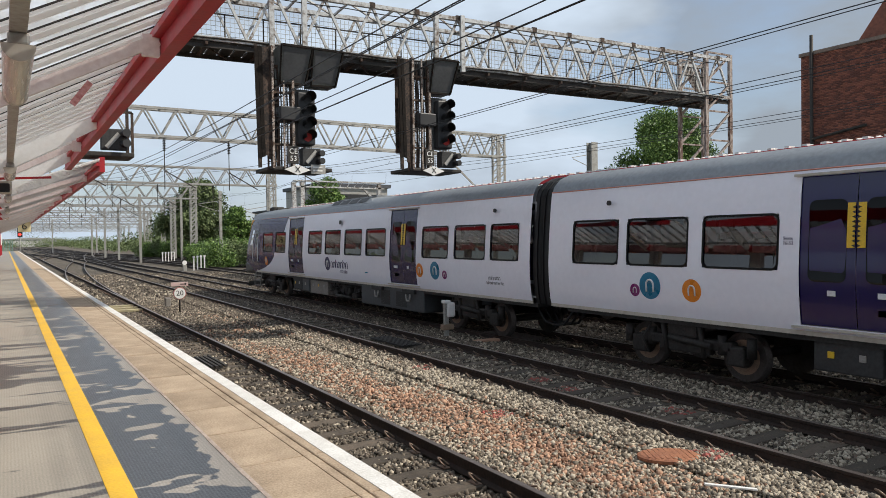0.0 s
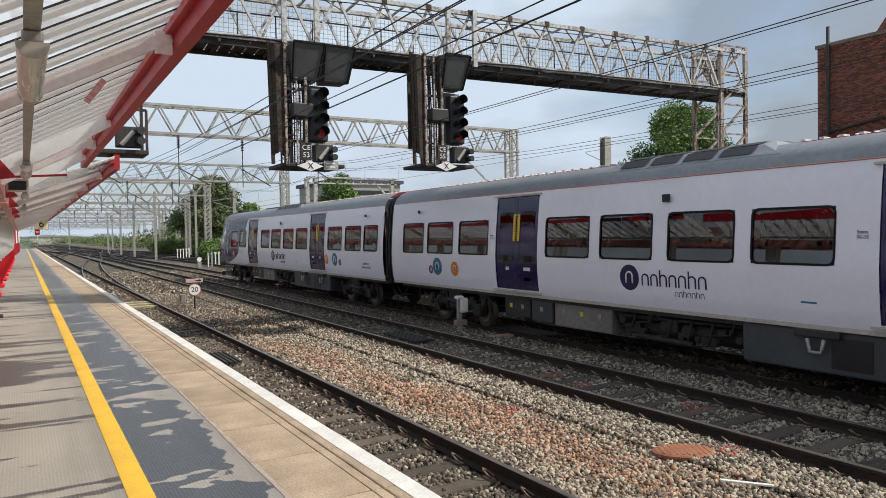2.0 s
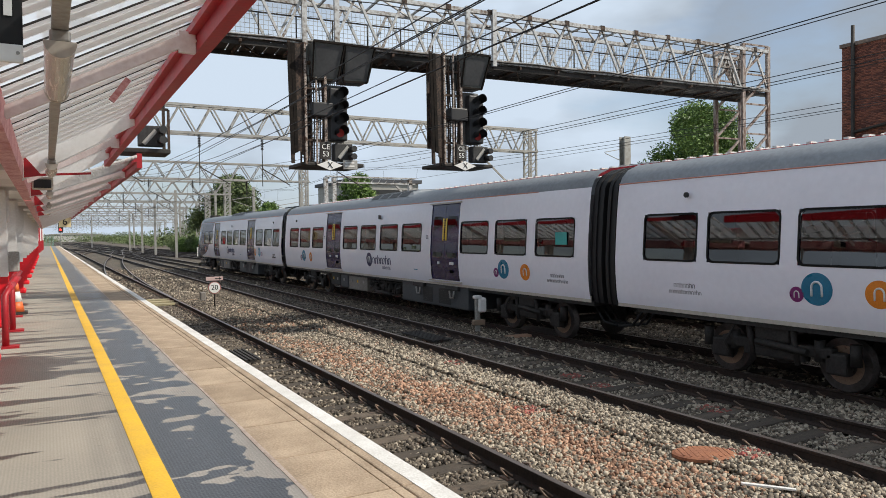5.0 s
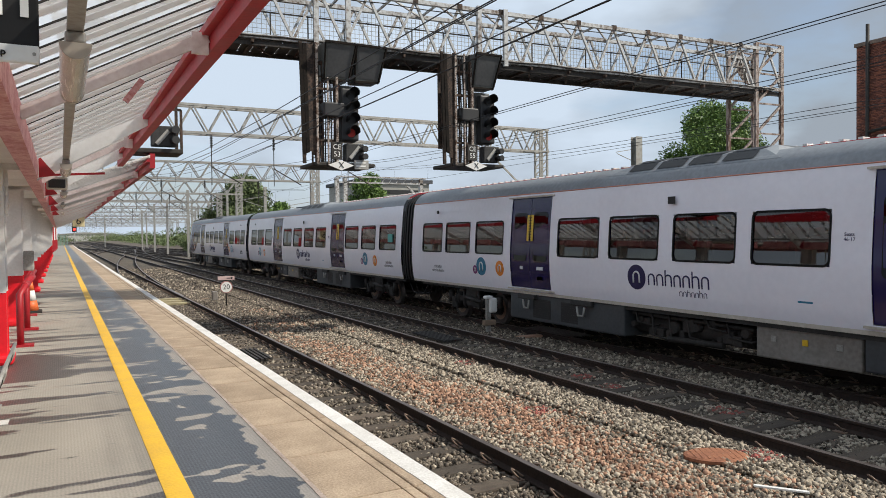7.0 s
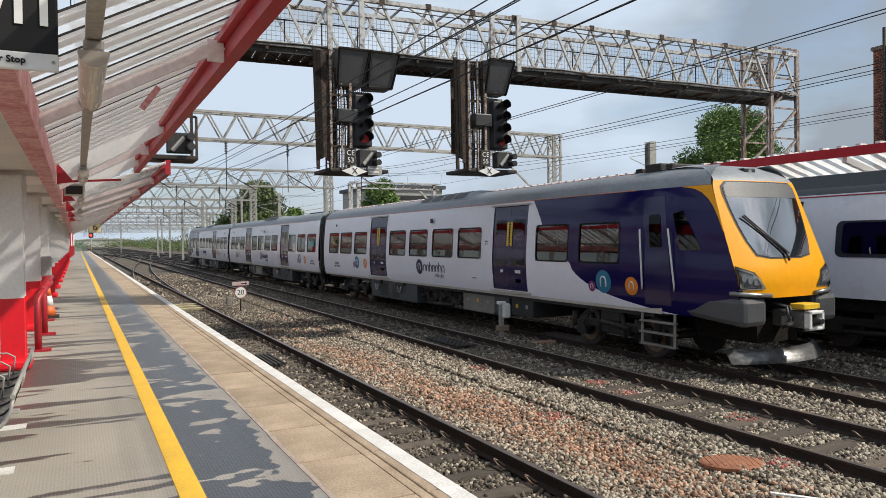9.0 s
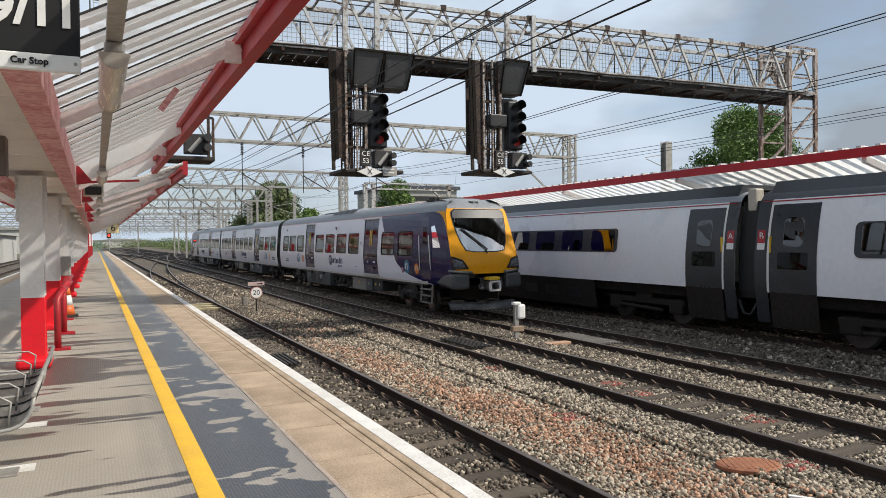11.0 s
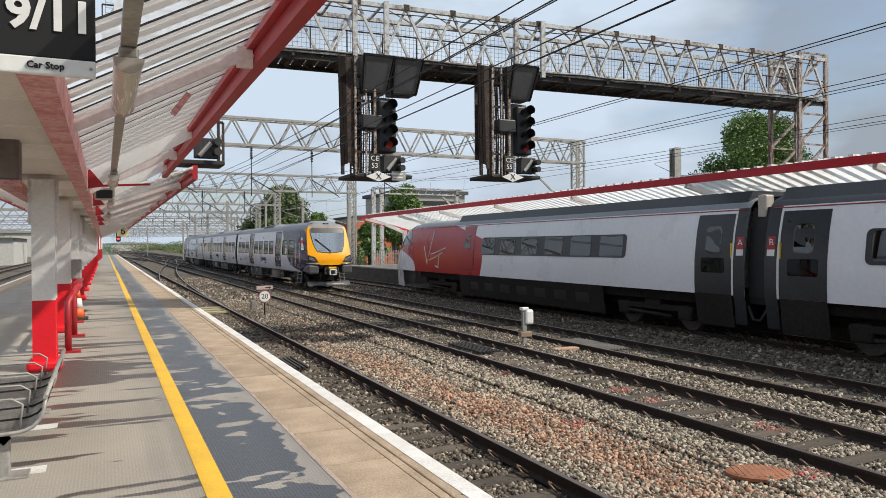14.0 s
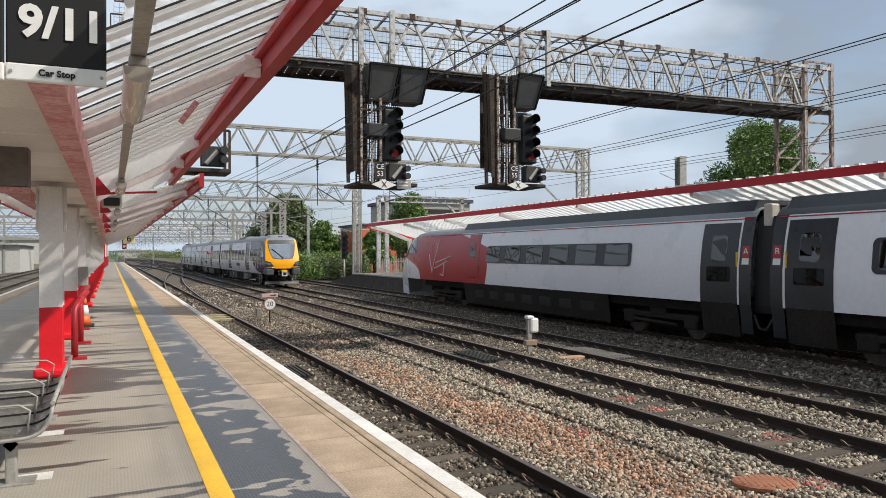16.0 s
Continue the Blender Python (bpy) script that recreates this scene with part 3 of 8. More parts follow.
def wing(y0, y1, side, xe, ze, first_rafter, gap):
    """One sloping half of the canopy with its edge beam, rafters and inner beam."""
    mid = -0.66
    X = lambda x: x if side > 0 else 2 * mid - x
    xi, zi = -0.20, 3.38
    # panes of translucent sheet held by white glazing bars
    pitch, za, zb = 0.42, zi + 0.02, ze + 0.17
    def sheet_pieces(xs):
        u = (xs - xi) / (xe - xi)
        zs = za + (zb - za) * u
        bm = bmesh.new()
        bm.faces.new([bm.verts.new(p) for p in ((X(xs), 0, zs), (X(xe), 0, zb), (X(xe), pitch, zb), (X(xs), pitch, zs))])
        pane = mesh_of(bm, "roof_pane", SHEET)
        bm = bmesh.new()
        bar(bm, (X(xs), 0, zs - 0.018), (X(xe), 0, zb - 0.018), 0.085, 0.026)
        bar(bm, (X(xs), 0, zs - 0.045), (X(xe), 0, zb - 0.045), 0.022, 0.03)
        glaze = mesh_of(bm, "glazing_bar", BAR_WHITE)
        glaze.materials.append(DARK_STEEL)
        bm = bmesh.new()
        bm.from_mesh(glaze)
        k = len(bm.faces)
        for dy in (-0.048, 0.048):
            bar(bm, (X(xs), dy, zs - 0.010), (X(xe), dy, zb - 0.010), 0.009, 0.010)
        bm.faces.ensure_lookup_table()
        for f in bm.faces[k:]:
            f.material_index = 1
        bm.to_mesh(glaze)
        bm.free()
        return pane, glaze

    pane_me, bar_me = sheet_pieces(xi)
    pane_near, bar_near = sheet_pieces(0.06)
    n = int((y1 - y0) / pitch)
    if side > 0 and y0 < 0:
        for i in range(n):
            y = y0 + pitch * i
            share("roof_pane", pane_me if y > 3.4 else pane_near, canopy, pose(0, y, 0))
            share("glazing_bar", bar_me if y > 3.4 else bar_near, canopy, pose(0, y, 0))
    else:
        for me, nm in ((pane_me, "roof_panes"), (bar_me, "glazing_bars")):
            ob = new(nm, joined_copies(me, [(0, y0 + pitch * i, 0) for i in range(n)]))
            ob.parent = canopy
            tagged(ob, kind="stuff")
    bm = bmesh.new()
    lo, hi = sorted((X(xe), X(xe + 0.10)))
    box(bm, lo, hi, y0, y1, ze - 0.10, ze + 0.20)
    lo, hi = sorted((X(xe - 0.06), X(xe)))
    box(bm, lo, hi, y0, y1, ze + 0.02, ze + 0.075)
    part("edge_beam", bm, RED_STEEL, canopy, "red channel edge beam")
    bm = bmesh.new()
    lo, hi = sorted((X(-0.32), X(-0.18)))
    box(bm, lo, hi, max(y0, 3.34), y1, 3.15, 3.37)
    part("inner_beam", bm, RED_FADED, canopy, "faded red inner beam")
    y = first_rafter
    while y < y1:
        bm = bmesh.new()
        bar(bm, (X(-0.19), y, 3.27), (X(xe - 0.02), y, ze + 0.01), 0.046, 0.085)
        part("rafter", bm, RAFTER_WHITE, canopy)
        bm = bmesh.new()
        bar(bm, (X(xe - 0.07), y - 0.02, ze - 0.04), (X(xe - 0.07), y + 0.03, ze - 0.04), 0.12, 0.16)
        part("end_plate", bm, RAFTER_WHITE, canopy)
        y += gap


wing(-8, 15.6, 1, 1.08, 3.93, 5.65, 6.45)
wing(15.9, 66, 1, 1.72, 3.95, 18.4, 4.25)
wing(-8, 66, -1, 1.4, 3.95, 5.65, 4.25)
# deep white cantilevers out from the columns
for i in range(13):
    y = 10.0 + 4.25 * i
    for xe, ze in ((1.08 if y < 15.6 else 1.72, 3.93), (-2.70, 3.93)):
        bm = bmesh.new()
        xi = -0.19 if xe > 0 else -1.13
        vs = [[bm.verts.new((x, y + dy, z)) for x, z in ((xi, 3.12), (xi, 3.38), (xe, ze + 0.1), (xe, ze - 0.06))] for dy in (-0.02, 0.02)]
        bm.faces.new(vs[0])
        bm.faces.new(vs[1][::-1])
        for k in range(4):
            bm.faces.new((vs[0][k], vs[0][(k + 1) % 4], vs[1][(k + 1) % 4], vs[1][k]))
        part("cantilever", bm, WHITE_STEEL, canopy)
# flat soffit between the inner beams, in panels
bm = bmesh.new()
box(bm, 0, 0.68, 0, 1.05, 0, 0.03)
PANEL = mesh_of(bm, "soffit_panel", SOFFIT)
for i in range(58):
    share("soffit_panel", PANEL, canopy, pose(-1.0, 3.9 + 1.065 * i, 3.31))
bm = bmesh.new()
for i in range(14):
    y = 10.0 + 4.25 * i
    box(bm, -1.14, -0.18, y - 0.06, y + 0.06, 3.24, 3.31)
part("cross_beam", bm, WHITE_STEEL, canopy, "white cross beams over the columns")
# stub brackets and short red ties below the sheets
bm = bmesh.new()
bar(bm, (0.49, 5.78, 3.43), (0.61, 5.78, 3.60), 0.03, 0.045)
part("tie_stub", bm, RED_FADED, canopy, "short red tie stub")
bm = bmesh.new()
bar(bm, (-0.18, 11.2, 3.28), (0.62, 11.2, 3.33), 0.03, 0.03)
part("red_rod", bm, RED_STEEL, canopy, "horizontal red rod")
bm = bmesh.new()
for y in (9.86, 14.11, 18.36, 22.61, 26.86):
    v = [bm.verts.new(p) for p in ((-0.17, y, 3.15), (-0.17, y, 3.42), (0.02, y, 3.18), (-0.17, y + 0.02, 3.15), (-0.17, y + 0.02, 3.42), (0.02, y + 0.02, 3.18))]
    bm.faces.new((v[0], v[1], v[2]))
    bm.faces.new((v[5], v[4], v[3]))
    for i in range(3):
        bm.faces.new((v[i], v[(i + 1) % 3], v[(i + 1) % 3 + 3], v[i + 3]))
part("gusset", bm, RED_STEEL, canopy, "red triangular gussets")

# cable trunking with fluorescent battens
trunk = thing("lighting_trunking", "grey cable trunking hung under the canopy sheets", "trunking", kind="structure")
bm = bmesh.new()
box(bm, 0.09, 0.16, -2, 64, 3.385, 3.44)
part("trunking_box", bm, GREY_STEEL, trunk)
bm = bmesh.new()
for i in range(16):
    bar(bm, (0.125, 1.4 + 4.25 * i, 3.44), (0.125, 1.4 + 4.25 * i, 3.50), 0.02)
part("hanger", bm, GREY_STEEL, trunk)


def batten(y):
    b = thing("fluorescent_light", "unlit fluorescent batten with a yellowed ribbed diffuser under the canopy", "light fitting", "canopy lights", at=pose(0.125, y, 3.31))
    bm = soft_box(-0.045, 0.045, -0.62, 0.62, 0.02, 0.075, 0.012)
    part("housing", bm, GREY_STEEL, b)
    bm = bmesh.new()
    prof = [(0.067 * math.cos(a), 0.02 + 0.075 * math.sin(a)) for a in np.linspace(math.pi, 2 * math.pi, 13)]
    extrude_profile(bm, prof, -0.60, 0.60)
    part("diffuser", bm, LAMP_PLASTIC, b)
    for y0 in (-0.625, 0.60):
        bm = bmesh.new()
        extrude_profile(bm, [(0.070 * math.cos(a), 0.02 + 0.078 * math.sin(a)) for a in np.linspace(math.pi, 2 * math.pi, 13)], y0, y0 + 0.025)
        part("end_cap", bm, CREAM, b)
    return b


lit = batten(4.35)
for y in (10.5, 16.7, 23, 29):
    copy_thing(lit, pose(0.125, y, 3.31))


# the three-car diesel train
HALF = [(1.27, 1.00), (1.31, 1.14), (1.337, 1.35), (1.358, 1.65), (1.362, 1.95), (1.337, 2.40), (1.305, 2.82), (1.278, 3.10), (1.245, 3.36), (1.225, 3.46), (1.15, 3.61), (0.99, 3.76), (0.72, 3.87), (0.35, 3.93), (0.0, 3.945)]
LAG_T = (0, 0.5, 1, 1.5, 2, 3, 4, 6.5, 8, 9, 11.5, 13, 14.5, 16)
LAG_Y = (-0.24, -0.14, -0.07, -0.03, 0.0, 0.02, 0.02, 0.01, -0.07, -0.13, -0.16, -0.26, -0.38, -0.52)
SPEED = lambda t: -10.62 + 3.804 * t + 0.0995 * t * t + float(np.interp(t, LAG_T, LAG_Y))
TRAIN_X, TRAIN_Z = 11.5, -0.10


def half_at(z):
    for (x0, z0), (x1, z1) in zip(HALF, HALF[1:]):
        if z0 <= z <= z1:
            return x0 + (x1 - x0) * (z - z0) / (z1 - z0)
    return HALF[0][0]


def shell(stations, lo, hi, holes, nose=None):
    """Both sides of a carriage between two heights, along y, with openings left out.
    nose(y, x, z) bends the shape toward the cab."""
    prof = [p for p in HALF if lo <= p[1] <= hi]
    bm = bmesh.new()
    grid = {}
    for side in (-1, 1):
        for j, y in enumerate(stations):
            for i, (x, z) in enumerate(prof):
                p = Vector((side * x, y, z))
                grid[side, j, i] = bm.verts.new(nose(p) if nose else p)
        for j in range(len(stations) - 1):
            ym = (stations[j] + stations[j + 1]) / 2
            for i in range(len(prof) - 1):
                zm = (prof[i][1] + prof[i + 1][1]) / 2
                if any(a < ym < b and c < zm < d for a, b, c, d in holes):
                    continue
                f = bm.faces.new((grid[side, j, i], grid[side, j + 1, i], grid[side, j + 1, i + 1], grid[side, j, i + 1]))
                f.smooth = True
    bmesh.ops.remove_doubles(bm, verts=bm.verts[:], dist=1e-4)
    return bm


def rounded(y0, y1, z0, z1, r, n=5):
    pts = []
    for cy, cz, a0 in ((y1 - r, z1 - r, 0), (y0 + r, z1 - r, 90), (y0 + r, z0 + r, 180), (y1 - r, z0 + r, 270)):
        for k in range(n):
            a = radians(a0 + 90 * k / (n - 1))
            pts.append((cy + r * math.cos(a), cz + r * math.sin(a)))
    return pts


def side_plate(side, outline, lift, inner=None, bend=None):
    """A plate following the body side; with inner, a ring."""
    bm = bmesh.new()
    place = lambda y, z: (bend or Vector)((side * (half_at(z) + lift), y, z))
    a = [bm.verts.new(place(y, z)) for y, z in outline]
    if inner:
        b = [bm.verts.new(place(y, z)) for y, z in inner]
        n = len(a)
        for i in range(n):
            bm.faces.new((a[i], a[(i + 1) % n], b[(i + 1) % n], b[i]))
        bmesh.ops.solidify(bm, geom=bm.faces[:], thickness=0.012)
    else:
        bm.faces.new(a)
    return bm


def slices(y0, y1, z0, z1, side, lift, n=8, bend=None):
    """A tall plate that follows the curve of the side."""
    bm = bmesh.new()
    rows = []
    for k in range(n + 1):
        z = z0 + (z1 - z0) * k / n
        rows.append([bm.verts.new((bend or Vector)((side * (half_at(z) + lift), y, z))) for y in (y0, y1)])
    for a, b in zip(rows, rows[1:]):
        f = bm.faces.new((a[0], a[1], b[1], b[0]))
        f.smooth = True
    return bm


def wheelset():
    bm = bmesh.new()
    tube(bm, [(-1.0, 0, 0), (1.0, 0, 0)], 0.09, 12)
    for s in (-1, 1):
        tube(bm, [(s * 0.69, 0, 0), (s * 0.715, 0, 0), (s * 0.72, 0, 0), (s * 0.82, 0, 0)], [0.45, 0.45, 0.425, 0.415], 32)
        tube(bm, [(s * 0.815, 0, 0), (s * 0.86, 0, 0)], 0.14, 16)
    return bm


def disc_ring(s):
    """The bolted brake disc on one face of a wheel."""
    bm = bmesh.new()
    a, b = [], []
    for k in range(28):
        t = k * math.tau / 28
        a.append(bm.verts.new((s * 0.83, 0.30 * math.cos(t), 0.30 * math.sin(t))))
        b.append(bm.verts.new((s * 0.83, 0.19 * math.cos(t), 0.19 * math.sin(t))))
    for k in range(28):
        bm.faces.new((a[k], a[(k + 1) % 28], b[(k + 1) % 28], b[k]))
    for k in range(10):
        t = k * math.tau / 10
        disc(bm, (s * 0.835, 0.25 * math.cos(t), 0.25 * math.sin(t)), 0.018, "x", 0.006, 6)
    return bm


WHEELSET = mesh_of(wheelset(), "wheelset", WHEEL)
DISCS = [mesh_of(disc_ring(s_), "brake_disc", DISC) for s_ in (-1, 1)]
ROLLING = []


def bogie(car, yc, turn=1):
    bm = bmesh.new()
    for s in (-1, 1):
        x = s * 1.0
        soft_box(x - 0.09, x + 0.09, -1.0, 1.0, 0.50, 0.68, 0.03, bm)
        soft_box(x - 0.10, x + 0.10, -0.55, 0.55, 0.40, 0.54, 0.03, bm)
        for yy in (-1.05, 1.05):
            soft_box(x - 0.09, x + 0.11, yy - 0.17, yy + 0.17, 0.28, 0.62, 0.04, bm)
            tube(bm, [(x + s * 0.02, yy - 0.28, 0.45), (x + s * 0.02, yy - 0.28, 0.78)], 0.085, 10)
            tube(bm, [(x + s * 0.02, yy + 0.28, 0.45), (x + s * 0.02, yy + 0.28, 0.78)], 0.085, 10)
        tube(bm, [(x + s * 0.16, -0.65, 0.58), (x + s * 0.16, 0.25, 0.66)], 0.055, 10)
        tube(bm, [(x + s * 0.10, 0.35, 0.32), (x + s * 0.10, 0.45, 0.95)], 0.05, 8)
        tube(bm, [(x + s * 0.10, -0.45, 0.35), (x + s * 0.10, -0.35, 0.98)], 0.045, 8)
        soft_box(x - 0.14, x + 0.12, -0.32, 0.32, 0.66, 0.98, 0.05, bm)
        tube(bm, [(x + s * 0.12, 0.75, 0.30), (x + s * 0.15, 0.9, 0.55), (x + s * 0.12, 0.7, 0.9)], 0.02, 6)
    box(bm, -1.0, 1.0, -0.25, 0.25, 0.42, 0.66)
    b = part("bogie", bm, BOGIE, car, "grimy two-axle bogie")
    b.location.y = yc
    for yy in (-1.05, 1.05):
        w = share("wheelset", WHEELSET, b, pose(0, yy, 0.42))
        for me in DISCS:
            d = new("brake_disc", me)
            d.parent = w
        ROLLING.append((w, yy))
    return b


def under_box(car, y0, y1, z0, z1, m, x=1.22, vent=None, plates=0):
    bm = soft_box(-x, x, y0, y1, z0, z1, 0.03)
    u = part("equipment_box", bm, m, car)
    for a, b in vent or ():
        bm = bmesh.new()
        for k in range(9):
            z = z0 + 0.12 + k * (z1 - z0 - 0.24) / 8
            box(bm, -x - 0.008, -x + 0.01, a, b, z - 0.012, z + 0.012)
        box(bm, -x - 0.004, -x + 0.005, a, b, z0 + 0.09, z1 - 0.09)
        part("vent_grille", bm, BLACK, u)
    for k in range(plates):
        yy = y0 + (y1 - y0) * (k + 0.6) / (plates + 0.2)
        bm = soft_box(-x - 0.015, -x, yy - 0.05, yy + 0.05, z1 - 0.30, z1 - 0.20, 0.005)
        part("warning_label", bm, DOOR_YELLOW if k % 2 else GREY_STEEL, u)
    return u


def bracket(car, y):
    bm = soft_box(-1.31, -1.2, y - 0.36, y + 0.36, 0.86, 0.98, 0.02)
    block = part("jacking_block", bm, UNDER, car, "dark jacking block")
    bm = bmesh.new()
    tube(bm, [(-1.30, y - 0.13, 0.84), (-1.30, y - 0.09, 0.64), (-1.30, y + 0.09, 0.64), (-1.30, y + 0.13, 0.84)], 0.03, 6)
    part("jacking_loop", bm, GREY_STEEL, block, "pale steel loop")
    return block


def emblem(car, y, z, r, m, d, side=-1, bend=None):
    """A round badge with a white arch, lying on the curved side."""
    put = lambda a, b, lift: (bend or Vector)((side * (half_at(z + b) + lift), y + a, z + b))
    bm = bmesh.new()
    rings = [[bm.verts.new(put(q * r * math.cos(t), q * r * math.sin(t), 0.004)) for t in np.linspace(0, math.tau, 32, endpoint=False)] for q in (1.0, 0.66, 0.33)]
    for a, b in zip(rings, rings[1:]):
        for k in range(32):
            bm.faces.new((a[k], a[(k + 1) % 32], b[(k + 1) % 32], b[k]))
    bm.faces.new(rings[-1])
    e = part("badge", bm, m, car)
    bm = bmesh.new()
    pts = [put(-0.33 * r, -0.45 * r, 0.006), put(-0.33 * r, -0.2 * r, 0.006), put(-0.33 * r, 0.05 * r, 0.006)]
    pts += [put(-0.33 * r * math.cos(a), 0.08 * r + 0.36 * r * math.sin(a), 0.006) for a in np.linspace(0.15, math.pi - 0.15, 9)]
    pts += [put(0.33 * r, 0.05 * r, 0.006), put(0.33 * r, -0.2 * r, 0.006), put(0.33 * r, -0.45 * r, 0.006)]
    tube(bm, pts, 0.075 * r, 6)
    part("arch", bm, DECAL_WHITE, e)
    return e


def strokes(car, name, y, z, w, h, m, side=-1, d=-1):
    """A row of plain rounded arches standing in for lettering."""
    bm = bmesh.new()
    n = max(2, int(w / (h * 0.92)))
    step = w / n
    put = lambda u, v: Vector((side * (half_at(z + v) + 0.001), y + d * u, z + v))
    for k in range(n):
        u0, r = k * step, step * 0.34
        tall = 0.42 * h if k % 3 == 2 else 0.0
        pts = [put(u0, -h / 2), put(u0, 0.0)] + [put(u0 + r - r * math.cos(t), h * 0.22 + r * 0.8 * math.sin(t)) for t in np.linspace(0.2, math.pi - 0.2, 6)] + [put(u0 + 2 * r, 0.0), put(u0 + 2 * r, -h / 2)]
        tube(bm, pts, h * 0.075, 5)
        if tall:
            tube(bm, [put(u0, -h / 2), put(u0, h / 2 + tall)], h * 0.075, 5)
    return tagged(part(name, bm, m, car), kind="stuff")


def side_words(car, text, y, z, size, m):
    x = -(half_at(z) + 0.004)
    return words("lettering", text, size, m, car, Matrix.Translation((x, y, z)) @ Matrix(((0, 0, -1, 0), (-1, 0, 0, 0), (0, 1, 0, 0), (0, 0, 0, 1))))


WIN = (1.95, 2.82)


def swept_paint():
    """White paint with navy sweeping over it toward the cab; the edge is a drawn curve of height."""
    m = mat("white_and_navy_paint", (0.86, 0.85, 0.92), (0.81, 0.80, 0.87), 0.17, scale=0.8, fine=9, bump=0.004, coat=0.25)
    n, l = m.node_tree.nodes, m.node_tree.links
    p = n["Principled BSDF"]
    tc, sep, ab, hz, fc, yy, cut, mx = n.new("ShaderNodeTexCoord"), n.new("ShaderNodeSeparateXYZ"), n.new("ShaderNodeMath"), n.new("ShaderNodeMapRange"), n.new("ShaderNodeFloatCurve"), n.new("ShaderNodeMapRange"), n.new("ShaderNodeMath"), n.new("ShaderNodeMixRGB")
    l.new(tc.outputs["Object"], sep.inputs[0])
    ab.operation = "ABSOLUTE"
    l.new(sep.outputs["Y"], ab.inputs[0])
    hz.inputs["From Min"].default_value, hz.inputs["From Max"].default_value = 1.0, 3.5
    l.new(sep.outputs["Z"], hz.inputs[0])
    pts = [(1.0, 21.6), (1.12, 20.6), (1.3, 19.6), (1.5, 18.95), (1.75, 18.5), (1.98, 18.28), (2.02, 17.6), (2.3, 17.4), (2.8, 17.25), (3.5, 16.75)]
    cm = fc.mapping.curves[0]
    for k, (z, y) in enumerate(pts):
        u, v = (z - 1.0) / 2.5, (y - 16.0) / 6.0
        if k in (0, len(pts) - 1):
            cm.points[0 if k == 0 else len(cm.points) - 1].location = (u, v)
        else:
            cm.points.new(u, v)
    fc.mapping.update()
    l.new(hz.outputs[0], fc.inputs["Value"])
    yy.inputs["From Min"].default_value, yy.inputs["From Max"].default_value = 16.0, 22.0
    l.new(ab.outputs[0], yy.inputs[0])
    cut.operation = "GREATER_THAN"
    l.new(yy.outputs[0], cut.inputs[0])
    l.new(fc.outputs[0], cut.inputs[1])
    l.new(cut.outputs[0], mx.inputs[0])
    l.new(p.inputs["Base Color"].links[0].from_socket, mx.inputs[1])
    mx.inputs[2].default_value = (0.006, 0.003, 0.068, 1)
    l.new(mx.outputs[0], p.inputs["Base Color"])
    return m


CAB_PAINT = swept_paint()
CAB_PAINT.node_tree.nodes["Principled BSDF"].inputs["Specular IOR Level"].default_value = 0.22


